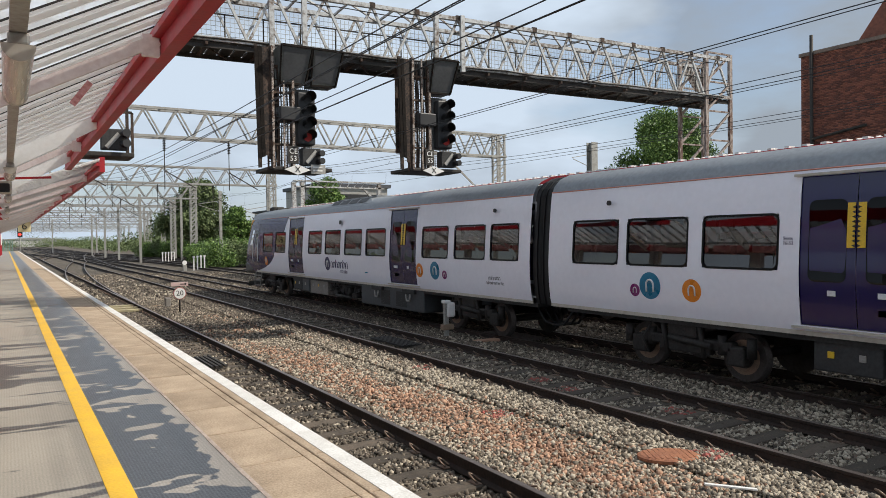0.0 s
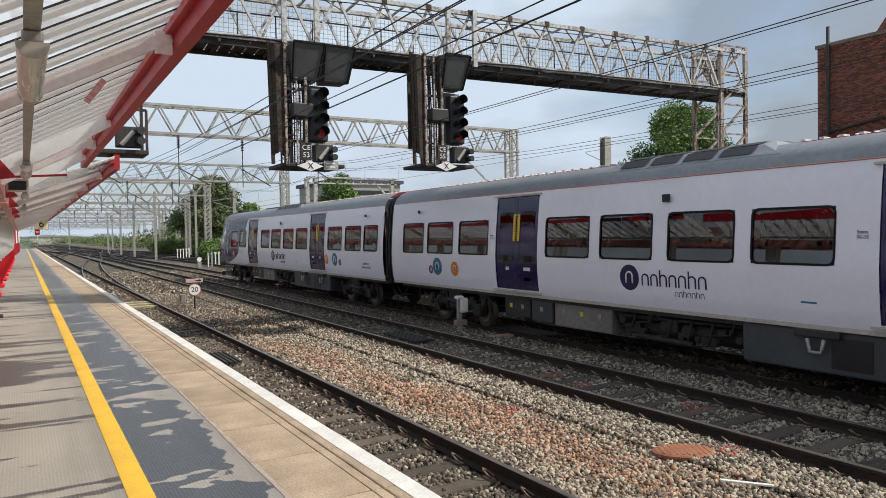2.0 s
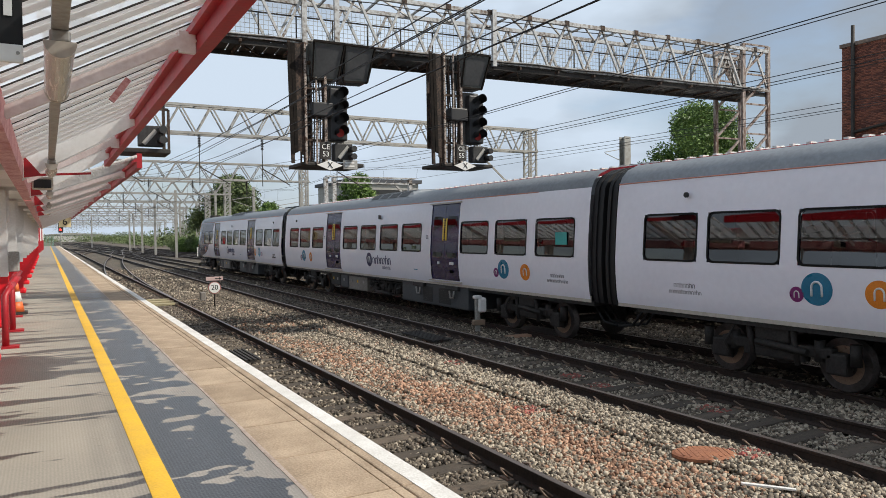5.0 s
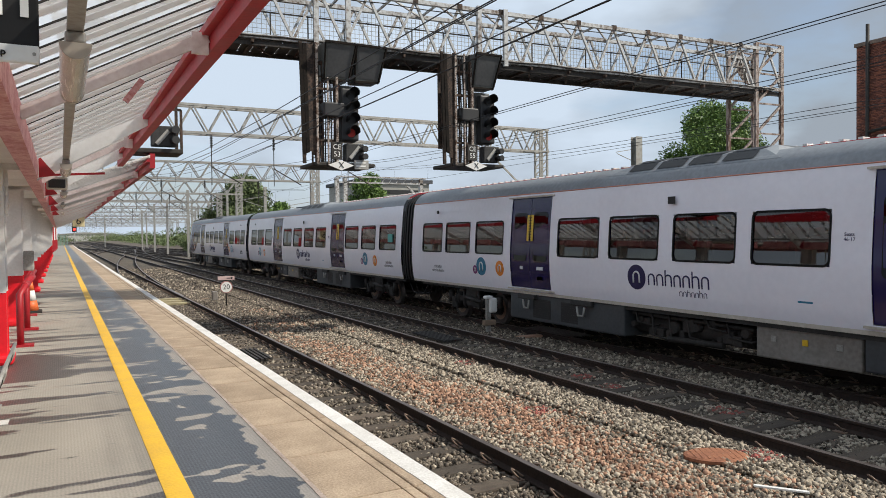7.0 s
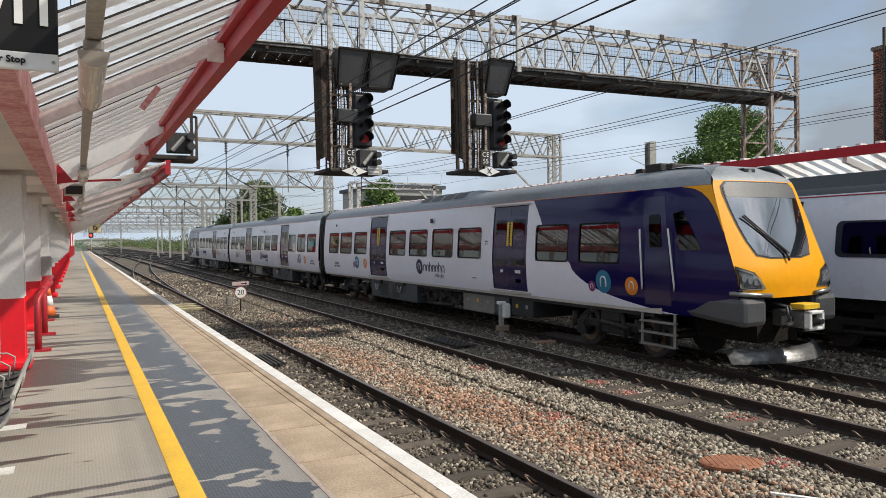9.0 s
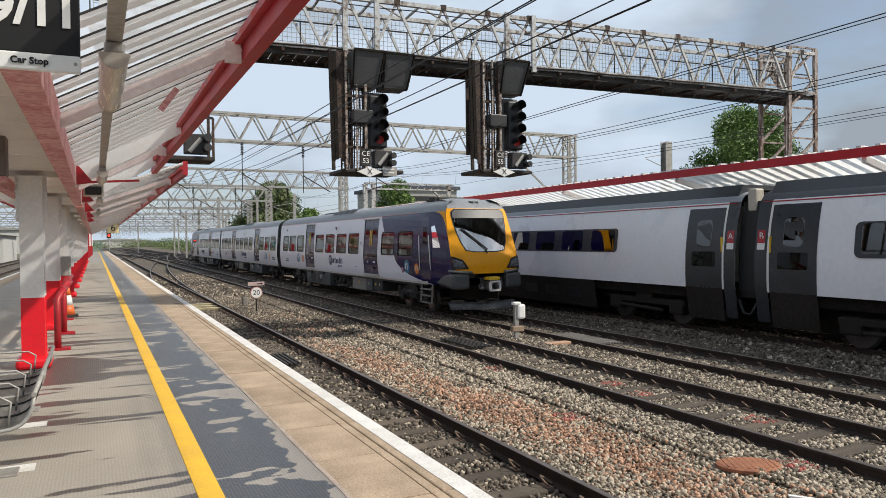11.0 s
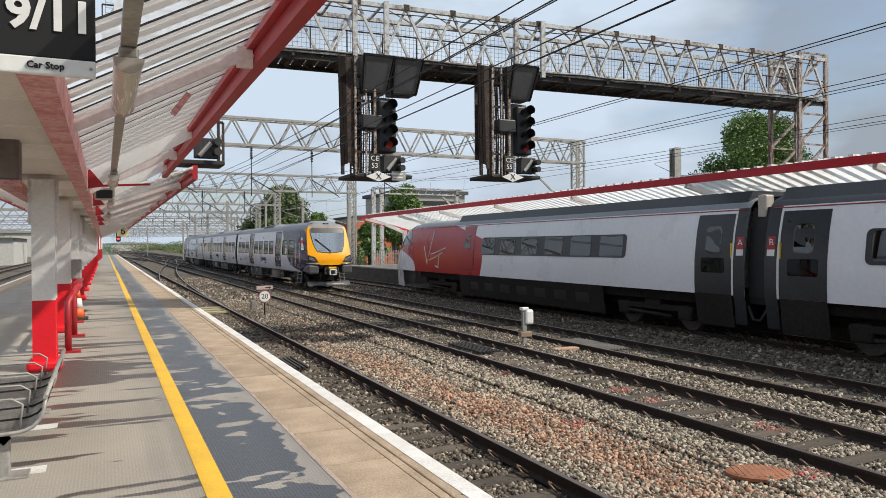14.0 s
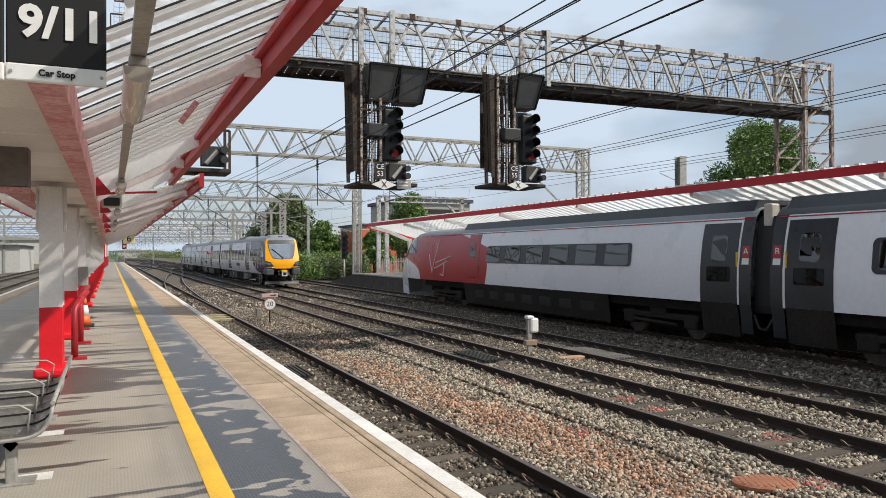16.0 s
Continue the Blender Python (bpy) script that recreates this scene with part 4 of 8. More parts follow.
def carriage(kind):
    """Offsets run from the coupling toward -y for all cars; the leading car is turned round."""
    cab = kind != "middle"
    car = thing("train_carriage", "white diesel train carriage with navy doors" + (" and yellow cab front" if kind == "rear" else " and navy cab end" if kind == "front" else " and dark windows"), "train carriage", "three-car diesel train")
    windows = [(-2.12, -1.0 if kind == "front" else -0.84), (-3.76, -2.35), (-5.46, -4.07), (-9.16, -7.74), (-10.87, -9.48), (-12.64, -11.24), (-14.33, -12.96)]
    windows += [(-18.3, -17.0), (-20.05, -18.7)] if cab else [(-18.12, -16.70), (-19.82, -18.45), (-21.60, -20.18)]
    doors = [(-7.45, -5.80), (-16.60, -14.95)]
    start, end = (-0.58 if kind == "front" else -0.07), -22.06
    sgn = 1 if kind != "front" else -1

    def flip(bm):
        if sgn < 0:
            bmesh.ops.scale(bm, vec=(1, -1, 1), verts=bm.verts[:])
        return bm

    def nose(p):
        """The cab: the sides draw in and the front slopes back."""
        p = Vector(p)
        k = min(1.0, max(0.0, (-19.9 - p.y) / 3.08))
        if cab and k > 0:
            lean = max(0.0, p.z - 1.75)
            p.x *= 1 - 0.08 * k ** 2.4
            p.y += k ** 1.5 * 0.40 * lean + k * 0.35 * max(0, 1.35 - p.z)
        return p

    st = sorted({start, *[v for w in windows for v in w], *[v for d in doors for v in d], *np.linspace(start, end, 24).tolist(), *(np.linspace(-19.9, -22.98, 11).tolist() if cab else [end])})
    if cab:
        st = [s for s in st if s >= -22.985]
    holes = [(a, b, *WIN) for a, b in windows] + [(a, b, 1.14, 3.36) for a, b in doors]
    fine = sorted(set(st) | set(np.linspace(-16.85, -20.4, 30).tolist())) if cab else st
    body = flip(shell(fine, 1.0, 3.46, holes, nose))
    me = mesh_of(body, "body", TRAIN_WHITE)
    ob = new("body", me)
    ob.parent = car
    if cab:
        me.materials.clear()
        me.materials.append(CAB_PAINT)
    bm = flip(shell([s for s in fine], 3.46, 3.9, [], nose))
    part("roof", bm, TRAIN_GREY, car, "grey curved roof")
    bm = bmesh.new()
    for s in (-1, 1):
        pts = [nose((s * 1.232, y, 3.46)) for y in fine if y > -20.6]
        tube(bm, pts, 0.011, 4)
    part("cant_rail_stripe", flip(bm), ORANGE_LINE, car, "thin orange stripe")
    bm = bmesh.new()
    for s in (-1, 1):
        for y0, y1 in ((end if not cab else -21.2, start),):
            lo, hi = sorted((s * 1.285, s * 1.26))
            box(bm, lo, hi, y0, y1, 0.985, 1.12)
    part("sill", flip(bm), CREAM, car, "cream sill band")
    # roof pods and rain rail
    bm = bmesh.new()
    for y0, y1 in ((-13.3, -9.1),):
        prof = [(-1.06, 3.70), (-0.82, 3.90), (-0.5, 3.985), (0.5, 3.985), (0.82, 3.90), (1.06, 3.70)]
        extrude_profile(bm, prof, y0, y1)
        for v in bm.verts:
            if v.co.z > 3.8:
                v.co.y += 0.45 if v.co.y < -11 else -0.7
    pod = part("roof_pod", flip(bm), TRAIN_GREY, car, "low grey equipment pod")
    bm = bmesh.new()
    for k in range(4):
        y0 = -12.75 + 0.78 * k
        for xa, za, xb, zb in ((-1.02, 3.742, -0.84, 3.892), (-0.79, 3.913, -0.54, 3.979)):
            bm.faces.new([bm.verts.new(q) for q in ((xa, y0, za + 0.008), (xa, y0 + 0.66, za + 0.008), (xb, y0 + 0.66, zb + 0.008), (xb, y0, zb + 0.008))])
    part("roof_grille", flip(bm), BLACK, pod)
    bm = bmesh.new()
    box(bm, -1.34, -1.33, -11.3, -11.12, 3.02, 3.16)
    part("side_lamp", flip(bm), BLACK, car)
    # windows
    for a, b in windows:
        for s in (-1, 1):
            o = rounded(a - 0.012, b + 0.012, WIN[0] - 0.012, WIN[1] + 0.012, 0.12)
            i = rounded(a + 0.025, b - 0.025, WIN[0] + 0.025, WIN[1] - 0.025, 0.09)
            w = part("window", flip(side_plate(s, i, -0.012)), PANE, car)
            part("window_seal", flip(side_plate(s, o, 0.006, i)), RUBBER, w)
    # doors
    for a, b in doors:
        for s in (-1, 1):
            mid = (a + b) / 2
            for y0, y1 in ((a, mid - 0.006), (mid + 0.006, b)):
                d = part("door", flip(slices(y0, y1, 1.15, 3.355, s, -0.02)), TRAIN_BLUE, car, "navy sliding door leaf")
                o = rounded(y0 + 0.13, y1 - 0.13, 1.80, 3.0, 0.10)
                g = side_plate(s, o, -0.012)
                part("door_glass", flip(g), SMOKED, d)
                near = y1 if y0 == a else y0
                if s < 0:
                    out = -1 if y0 == a else 1
                    lo, hi = sorted((near + out * 0.012, near + out * 0.125))
                    strip = part("hazard_strip", flip(slices(lo, hi, 2.30, 2.94, s, -0.006)), DOOR_YELLOW, d, "yellow strip with dark teeth")
                    bm = bmesh.new()
                    for k in range(9):
                        z = 2.33 + 0.068 * k
                        xx = -(half_at(z) - 0.003)
                        bm.faces.new([bm.verts.new(q) for q in ((xx, near + out * 0.012, z - 0.022), (xx, near + out * 0.060, z), (xx, near + out * 0.012, z + 0.022))])
                    tagged(part("tooth_row", flip(bm), BLACK, strip), kind="stuff")
                    bm = bmesh.new()
                    box(bm, -half_at(1.62) - 0.002, -half_at(1.62) + 0.006, mid - 0.55 if y0 == a else mid + 0.28, mid - 0.30 if y0 == a else mid + 0.40, 1.60, 1.68)
                    box(bm, -half_at(1.4) - 0.002, -half_at(1.4) + 0.006, mid - 0.5, mid - 0.3, 1.36, 1.44)
                    tagged(part("notice", flip(bm), DECAL_WHITE, d), kind="stuff")
            bm = bmesh.new()
            lo, hi = sorted((s * 1.31, s * 1.36))
            box(bm, lo, hi, a - 0.12, b + 0.12, 1.09, 1.125)
            part("door_step", flip(bm), CREAM, car)
            bm = bmesh.new()
            lo, hi = sorted((s * 1.26, s * 1.30))
            box(bm, lo, hi, a - 0.10, b + 0.10, 3.365, 3.40)
            part("rain_strip", flip(bm), CREAM, car)
    # dim saloon inside
    last = -20.3 if cab else -21.9
    bm = bmesh.new()
    box(bm, -1.25, 1.25, last, -0.5, 1.12, 1.16)
    box(bm, -1.2, 1.2, last, -0.5, 3.25, 3.3)
    for y in (last, -0.5):
        box(bm, -1.22, 1.22, y - 0.02, y + 0.02, 1.16, 3.25)
    part("saloon", flip(bm), INTERIOR, car, "dim saloon lining")
    bm = bmesh.new()
    for k in range(24):
        y = -1.3 - 0.82 * k
        if y < last + 0.6 or any(a - 0.35 < y < b + 0.35 for a, b in doors):
            continue
        for x in (-0.75, 0.75):
            box(bm, x - 0.45, x + 0.45, y - 0.06, y + 0.06, 1.55, 2.32)
            box(bm, x - 0.45, x + 0.45, y - 0.06, y + 0.42, 1.50, 1.62)
    tagged(part("seating", flip(bm), SEAT, car, "rows of dark blue seats"), kind="stuff")
    # running gear
    for yc in (-3.45, -19.5):
        bogie(car, yc * sgn)
    U = (lambda y: -22.5 - y) if kind == "middle" else (lambda y: y * sgn)
    under_box(car, *sorted((U(-9.8), U(-5.6))), 0.33, 0.97, UNDER_BLUE, vent=(sorted((U(-8.3), U(-7.7))), sorted((U(-7.3), U(-6.6)))))
    bracket(car, U(-6.4))
    bracket(car, U(-8.5))
    under_box(car, *sorted((U(-14.7), U(-12.9))), 0.38, 0.97, UNDER_TAN, 1.15, plates=3)
    under_box(car, *sorted((U(-15.5), U(-14.75))), 0.42, 0.97, UNDER_BLUE, 1.18, plates=1)
    under_box(car, *sorted((U(-16.6), U(-15.6))), 0.46, 0.97, UNDER, 1.16, plates=2)
    bm = bmesh.new()
    spots = random.Random(7)
    for k in range(16):
        y, zc, q = -9.95 - 0.18 * k, spots.uniform(0.50, 0.85), spots.uniform(0.05, 0.13)
        if k % 3:
            soft_box(-1.05 - q * 0.5, -0.7, y - q, y + q, zc - q, zc + q, 0.02, bm)
        else:
            tube(bm, [(-0.85, y, zc), (-1.12, y, zc)], q, 12)
    tube(bm, [(-0.8, -12.7, 0.62), (-0.8, -9.9, 0.62)], 0.20, 12)
    for k in range(6):
        z0, y0 = spots.uniform(0.42, 0.9), -10.0 - 0.45 * k
        tube(bm, [(-1.1, y0, 0.95), (-1.13, y0 - 0.1, z0), (-1.1, y0 - 0.5, z0 - 0.05), (-0.9, y0 - 0.6, z0)], 0.022, 6)
    tube(bm, [(-1.05, -12.8, 0.80), (-1.05, -9.9, 0.84)], 0.04, 8)
    tube(bm, [(-1.1, -12.2, 0.45), (-1.1, -10.9, 0.42)], 0.06, 8)
    if kind == "middle":
        bmesh.ops.scale(bm, vec=(1, -1, 1), verts=bm.verts[:])
        bmesh.ops.translate(bm, vec=(0, -22.5, 0), verts=bm.verts[:])
    part("engine", flip(bm), BOGIE, car, "exposed engine and pipework")
    bm = bmesh.new()
    box(bm, -1.2, 1.2, -20.9 if cab else end, -0.5, 0.90, 1.0)
    part("underframe", flip(bm), UNDER, car)
    if not cab:
        ends = (start, end)
    else:
        ends = (start,)
    for e in ends:
        d = 1 if e == start else -1
        bm = bmesh.new()
        for k in range(4):
            y = e + d * 0.09 * k
            s = 0.955 if k % 2 else 0.93
            prof = [(x * s, z * 0.99) for x, z in HALF] + [(-x * s, z * 0.99) for x, z in HALF[::-1]]
            extrude_profile(bm, prof, *sorted((y, y + d * 0.088)))
        part("gangway_bellows", flip(bm), RUBBER, car, "black rubber gangway bellows")
        bm = bmesh.new()
        tube(bm, [(0, e, 0.85), (0, e + d * 0.45, 0.85)], 0.14, 10)
        part("drawbar", flip(bm), RUBBER, car)
        for x in (-0.9, -0.7, -0.5):
            bm = bmesh.new()
            tube(bm, [(x, e - d * 0.3, 0.9), (x, e, 0.55), (x, e + d * 0.4, 0.5)], 0.03, 6)
            part("coupling_hose", flip(bm), RUBBER, car)
    return car, flip, nose, sgn


def cab_front(car, flip, nose):
    """Windscreen, yellow front, lamps, fairing, coupler, steps and plough."""
    def face(x, z, out=0.0):
        """A point on the sloping front."""
        lean = max(0.0, z - 1.75)
        y = -23.13 + 0.40 * lean + 0.35 * max(0, 1.35 - z)
        return Vector((x, y + 0.15 * (abs(x) / 1.25) ** 2.6 - out, z))

    def patch(rows, out, name, m, label="", solid=0.0, parent=None):
        bm = bmesh.new()
        grid = []
        for z, hw in rows:
            grid.append([bm.verts.new(face(hw * u, z, out)) for u in np.linspace(-1, 1, 13)])
        for a, b in zip(grid, grid[1:]):
            for k in range(12):
                f = bm.faces.new((a[k], a[k + 1], b[k + 1], b[k]))
                f.smooth = True
        if solid:
            bmesh.ops.solidify(bm, geom=bm.faces[:], thickness=solid)
        return part(name, flip(bm), m, parent or car, label)

    patch([(1.40, 0.76), (1.50, 1.12), (1.62, 1.245), (1.75, 1.25), (2.0, 1.25), (2.4, 1.23), (2.8, 1.20), (3.1, 1.175), (3.34, 1.15), (3.46, 1.127), (3.54, 1.09)], 0.0, "yellow_front", TRAIN_YELLOW, "bright yellow cab front")
    w = patch([(2.12, 0.40), (2.17, 0.70), (2.4, 0.82), (2.7, 0.90), (3.0, 0.95), (3.3, 0.975), (3.42, 0.96), (3.50, 0.86)], 0.018, "windscreen", SCREEN, "large one-piece windscreen")
    patch([(2.09, 0.42), (2.14, 0.73), (2.4, 0.855), (2.7, 0.935), (3.0, 0.985), (3.3, 1.01), (3.43, 0.995), (3.525, 0.88)], 0.008, "windscreen_seal", RUBBER, parent=w)
    bm = bmesh.new()
    a, b = face(-0.80, 2.86, 0.06), face(-0.02, 2.20, 0.06)
    tube(bm, [a, b], 0.018, 6)
    tube(bm, [face(-0.74, 2.88, 0.05), face(0.06, 2.18, 0.05)], 0.014, 6)
    tube(bm, [b, face(0.0, 2.05, 0.05)], 0.022, 6)
    part("wiper", flip(bm), BLACK, car, "black parked wiper")
    # roof dome over the cab
    bm = bmesh.new()
    rows = []
    for k, (z, hw, dy) in enumerate(((3.54, 1.09, 0.0), (3.62, 1.06, 0.06), (3.74, 0.98, 0.22), (3.86, 0.86, 0.50), (3.93, 0.78, 1.0), (3.94, 0.74, 1.8), (3.86, 0.72, 2.4))):
        rows.append([bm.verts.new(face(hw * u, 3.54) + Vector((0, dy, z - 3.54 - 0.35 * max(0, abs(u) - 0.6) * (z - 3.54)))) for u in np.linspace(-1, 1, 11)])
    for a, b in zip(rows, rows[1:]):
        for k in range(10):
            bm.faces.new((a[k], a[k + 1], b[k + 1], b[k])).smooth = True
    part("cab_dome", flip(bm), TRAIN_GREY, car, "grey roof dome over the cab")
    bm = soft_box(-0.16, 0.16, -22.22, -22.02, 3.66, 3.80, 0.02)
    lamp = part("marker_light", flip(bm), BLACK, car, "high centre lamp")
    bm = bmesh.new()
    disc(bm, (0, -22.225, 3.73), 0.05, "y", 0.006, 14)
    part("lamp_lens", flip(bm), HEADLAMP, lamp)
    # dark equipment boxes on the roof behind the cab
    bm = bmesh.new()
    for x0, x1, y0, y1, h in ((-0.72, 0.2, -20.95, -20.75, 4.0), (-0.75, -0.25, -20.65, -20.2, 4.03), (-0.1, 0.5, -20.6, -20.0, 4.0), (-0.7, 0.3, -20.05, -19.85, 3.97)):
        soft_box(x0, x1, y0, y1, 3.80, h, 0.03, bm)
    part("roof_equipment", flip(bm), DARK_STEEL, car, "dark roof equipment behind the cab")
    # pale band of tinted glass along the top of the windscreen
    patch([(3.22, 0.955), (3.30, 0.962), (3.42, 0.945), (3.49, 0.85)], 0.024, "sun_band", POD_GREY, "grey band at the top of the windscreen", parent=w)
    for s in (-1, 1):
        # the yellow runs back over the corner under the roof
        bm = bmesh.new()
        grid = []
        for z, back in ((2.6, 0.015), (2.85, 0.04), (3.05, 0.09), (3.2, 0.18), (3.32, 0.33), (3.40, 0.55), (3.455, 0.95)):
            grid.append([bm.verts.new(nose((s * (half_at(z) + 0.012 * min(1.0, 4 * u)), -22.995 + back * u, z))) for u in np.linspace(0, 1, 6)])
        for p0, p1 in zip(grid, grid[1:]):
            for k in range(5):
                bm.faces.new((p0[k], p0[k + 1], p1[k + 1], p1[k])).smooth = True
        part("yellow_return", flip(bm), TRAIN_YELLOW, car, "yellow sweep over the cab corner")
        # headlight: a dark surround with a clear cover that wraps the corner
        def lens_grid(pts_lo, pts_hi, out):
            bm = bmesh.new()
            grid = []
            for u in np.linspace(0, 1, 7):
                lo, hi = Vector(pts_lo[0]).lerp(Vector(pts_lo[1]), u), Vector(pts_hi[0]).lerp(Vector(pts_hi[1]), u)
                grid.append([bm.verts.new(face(s * q.x, q.y, out)) for q in (lo.lerp(hi, v) for v in np.linspace(0, 1, 5))])
            for p0, p1 in zip(grid, grid[1:]):
                for k in range(4):
                    bm.faces.new((p0[k], p1[k], p1[k + 1], p0[k + 1])).smooth = True
            bmesh.ops.solidify(bm, geom=bm.faces[:], thickness=0.02)
            return bm
        h = part("headlight", flip(lens_grid(((0.70, 1.56), (1.25, 1.55)), ((0.90, 1.86), (1.25, 1.98)), 0.018)), BLACK, car, "angular headlight cluster")
        part("clear_cover", flip(lens_grid(((0.78, 1.59), (1.235, 1.58)), ((0.92, 1.82), (1.235, 1.92)), 0.024)), HEADLAMP, h)
        for x, z, r in ((0.94, 1.68, 0.045), (1.05, 1.72, 0.055), (1.16, 1.76, 0.06)):
            bm = bmesh.new()
            tube(bm, [face(s * x, z, 0.02), face(s * x, z, 0.036)], r, 16)
            part("lamp_lens", flip(bm), LAMP_CLEAR, h)
        bm = bmesh.new()
        tube(bm, [face(s * 0.60, 1.44, 0.03), face(s * 0.9, 1.46, 0.035), face(s * 1.15, 1.48, 0.03), face(s * 1.25, 1.49, -0.05), face(s * 1.275, 1.49, -0.14)], 0.045, 8)
        part("bumper_strip", flip(bm), BRIGHT_STEEL, car, "silver bumper strip")
        # corner pod: rounded block tapering back along the side
        bm = soft_box(*sorted((s * 0.66, s * 1.28)), -23.12, -21.2, 0.90, 1.42, 0.10)
        for v in bm.verts:
            t = max(0.0, v.co.y + 22.6) / 1.4
            v.co.x *= 1 - 0.02 * t
            if v.co.z < 1.1:
                v.co.z += 0.16 * t
        part("corner_pod", flip(bm), POD_GREY, car, "dark grey rounded corner pod")
    # coupler: hook box, square face with its cone, pipes and heater
    bm = soft_box(-0.15, 0.15, -23.50, -22.8, 0.86, 1.16, 0.03)
    cp = part("coupler", flip(bm), BRIGHT_STEEL, car, "steel automatic coupler")
    bm = bmesh.new()
    for u0, u1, z0, z1 in ((-0.20, 0.20, 1.12, 1.18), (-0.20, 0.20, 0.84, 0.90), (-0.20, -0.13, 0.84, 1.18), (0.13, 0.20, 0.84, 1.18)):
        soft_box(u0, u1, -23.60, -23.48, z0, z1, 0.02, bm)
    part("coupler_face", flip(bm), SIGN_WHITE, cp, "pale coupler face frame")
    bm = bmesh.new()
    tube(bm, [(0.02, -23.48, 1.0), (0.02, -23.68, 1.0)], [0.11, 0.05], 14)
    part("coupler_cone", flip(bm), BLACK, cp)
    bm = bmesh.new()
    soft_box(-0.22, 0.22, -23.50, -23.22, 1.20, 1.30, 0.02, bm)
    part("coupler_heater", flip(bm), DOOR_YELLOW, car, "yellow electrical head above the coupler")
    for x0 in (-0.36, -0.28, 0.27, 0.36):
        bm = bmesh.new()
        tube(bm, [(x0, -22.9, 1.28), (x0 * 1.05, -23.28, 1.24), (x0 * 1.1, -23.34, 1.02), (x0, -23.2, 0.86)], 0.028, 6)
        part("coupling_hose", flip(bm), BLACK, car)
    for x0 in (-0.34, 0.32):
        part("hose_cock", flip(soft_box(x0 - 0.07, x0 + 0.07, -23.34, -23.18, 0.92, 1.08, 0.02)), BRIGHT_STEEL, car)
    # obstacle deflector: a curved blade with folded-back ends
    bm = bmesh.new()
    rows = []
    for x in np.linspace(-1.25, 1.25, 15):
        y = -23.15 + 0.42 * (abs(x) / 1.25) ** 2.2
        rows.append([bm.verts.new((x, y + dy, z)) for dy, z in ((0.12, 0.48), (0.02, 0.42), (-0.04, 0.34), (-0.10, 0.24))])
    for p0, p1 in zip(rows, rows[1:]):
        for k in range(3):
            bm.faces.new((p0[k], p1[k], p1[k + 1], p0[k + 1])).smooth = True
    bmesh.ops.solidify(bm, geom=bm.faces[:], thickness=0.03)
    part("snow_plough", flip(bm), BRIGHT_STEEL, car, "bright steel obstacle deflector")
    bm = bmesh.new()
    box(bm, -0.55, 0.55, -22.8, -21.4, 0.55, 1.0)
    part("buffer_beam", flip(bm), SOOT, car)
    for s in (-1, 1):
        bm = bmesh.new()
        for y in (-20.62, -21.5):
            bar(bm, (s * 1.24, y, 1.0), (s * 1.30, y - 0.05, 0.34), 0.05, 0.05)
        for z in (0.36, 0.60, 0.82):
            bar(bm, (s * 1.27, -20.62, z), (s * 1.27, -21.55, z), 0.12, 0.035)
        part("cab_steps", flip(bm), UNDER_TAN, car, "steel cab access steps")
        lo, hi = -21.5, -20.8
        d = part("cab_door", flip(slices(lo, hi, 1.16, 3.30, s, 0.006, bend=nose)), TRAIN_BLUE, car, "navy driver's door")
        o = rounded(-21.33, -20.98, 2.30, 2.95, 0.06)
        part("cab_door_glass", flip(side_plate(s, o, 0.014, bend=nose)), SMOKED, d)
        for y in (-20.74, -21.58):
            bm = bmesh.new()
            x = s * (half_at(2.0) + 0.04)
            tube(bm, [nose((x - s * 0.03, y, 1.46)), nose((x, y - 0.03, 1.56)), nose((x, y - 0.03, 2.56)), nose((x - s * 0.03, y, 2.66))], 0.018, 8)
            part("grab_rail", flip(bm), SIGN_WHITE, car, "bright vertical grab rail")
        o = [(-21.80, 2.25), (-21.72, 2.95), (-22.02, 3.0), (-22.36, 2.25)]
        part("cab_side_window", flip(side_plate(s, o, 0.010, bend=nose)), SMOKED, car)
    # cab desk and back wall behind the glass, paled to imitate the sky's reflection
    bm = bmesh.new()
    box(bm, -0.95, 0.95, -22.6, -21.9, 1.6, 2.02)
    box(bm, -1.1, 1.1, -20.72, -20.68, 1.1, 3.3)
    part("cab_interior", flip(bm), PALE_WALL, car, "cab lining paled to imitate reflected sky")


rear, flip_r, nose_r, _ = carriage("rear")
cab_front(rear, flip_r, nose_r)
middle, flip_m, nose_m, _ = carriage("middle")
lead, flip_l, nose_l, _ = carriage("front")
cab_front(lead, flip_l, nose_l)
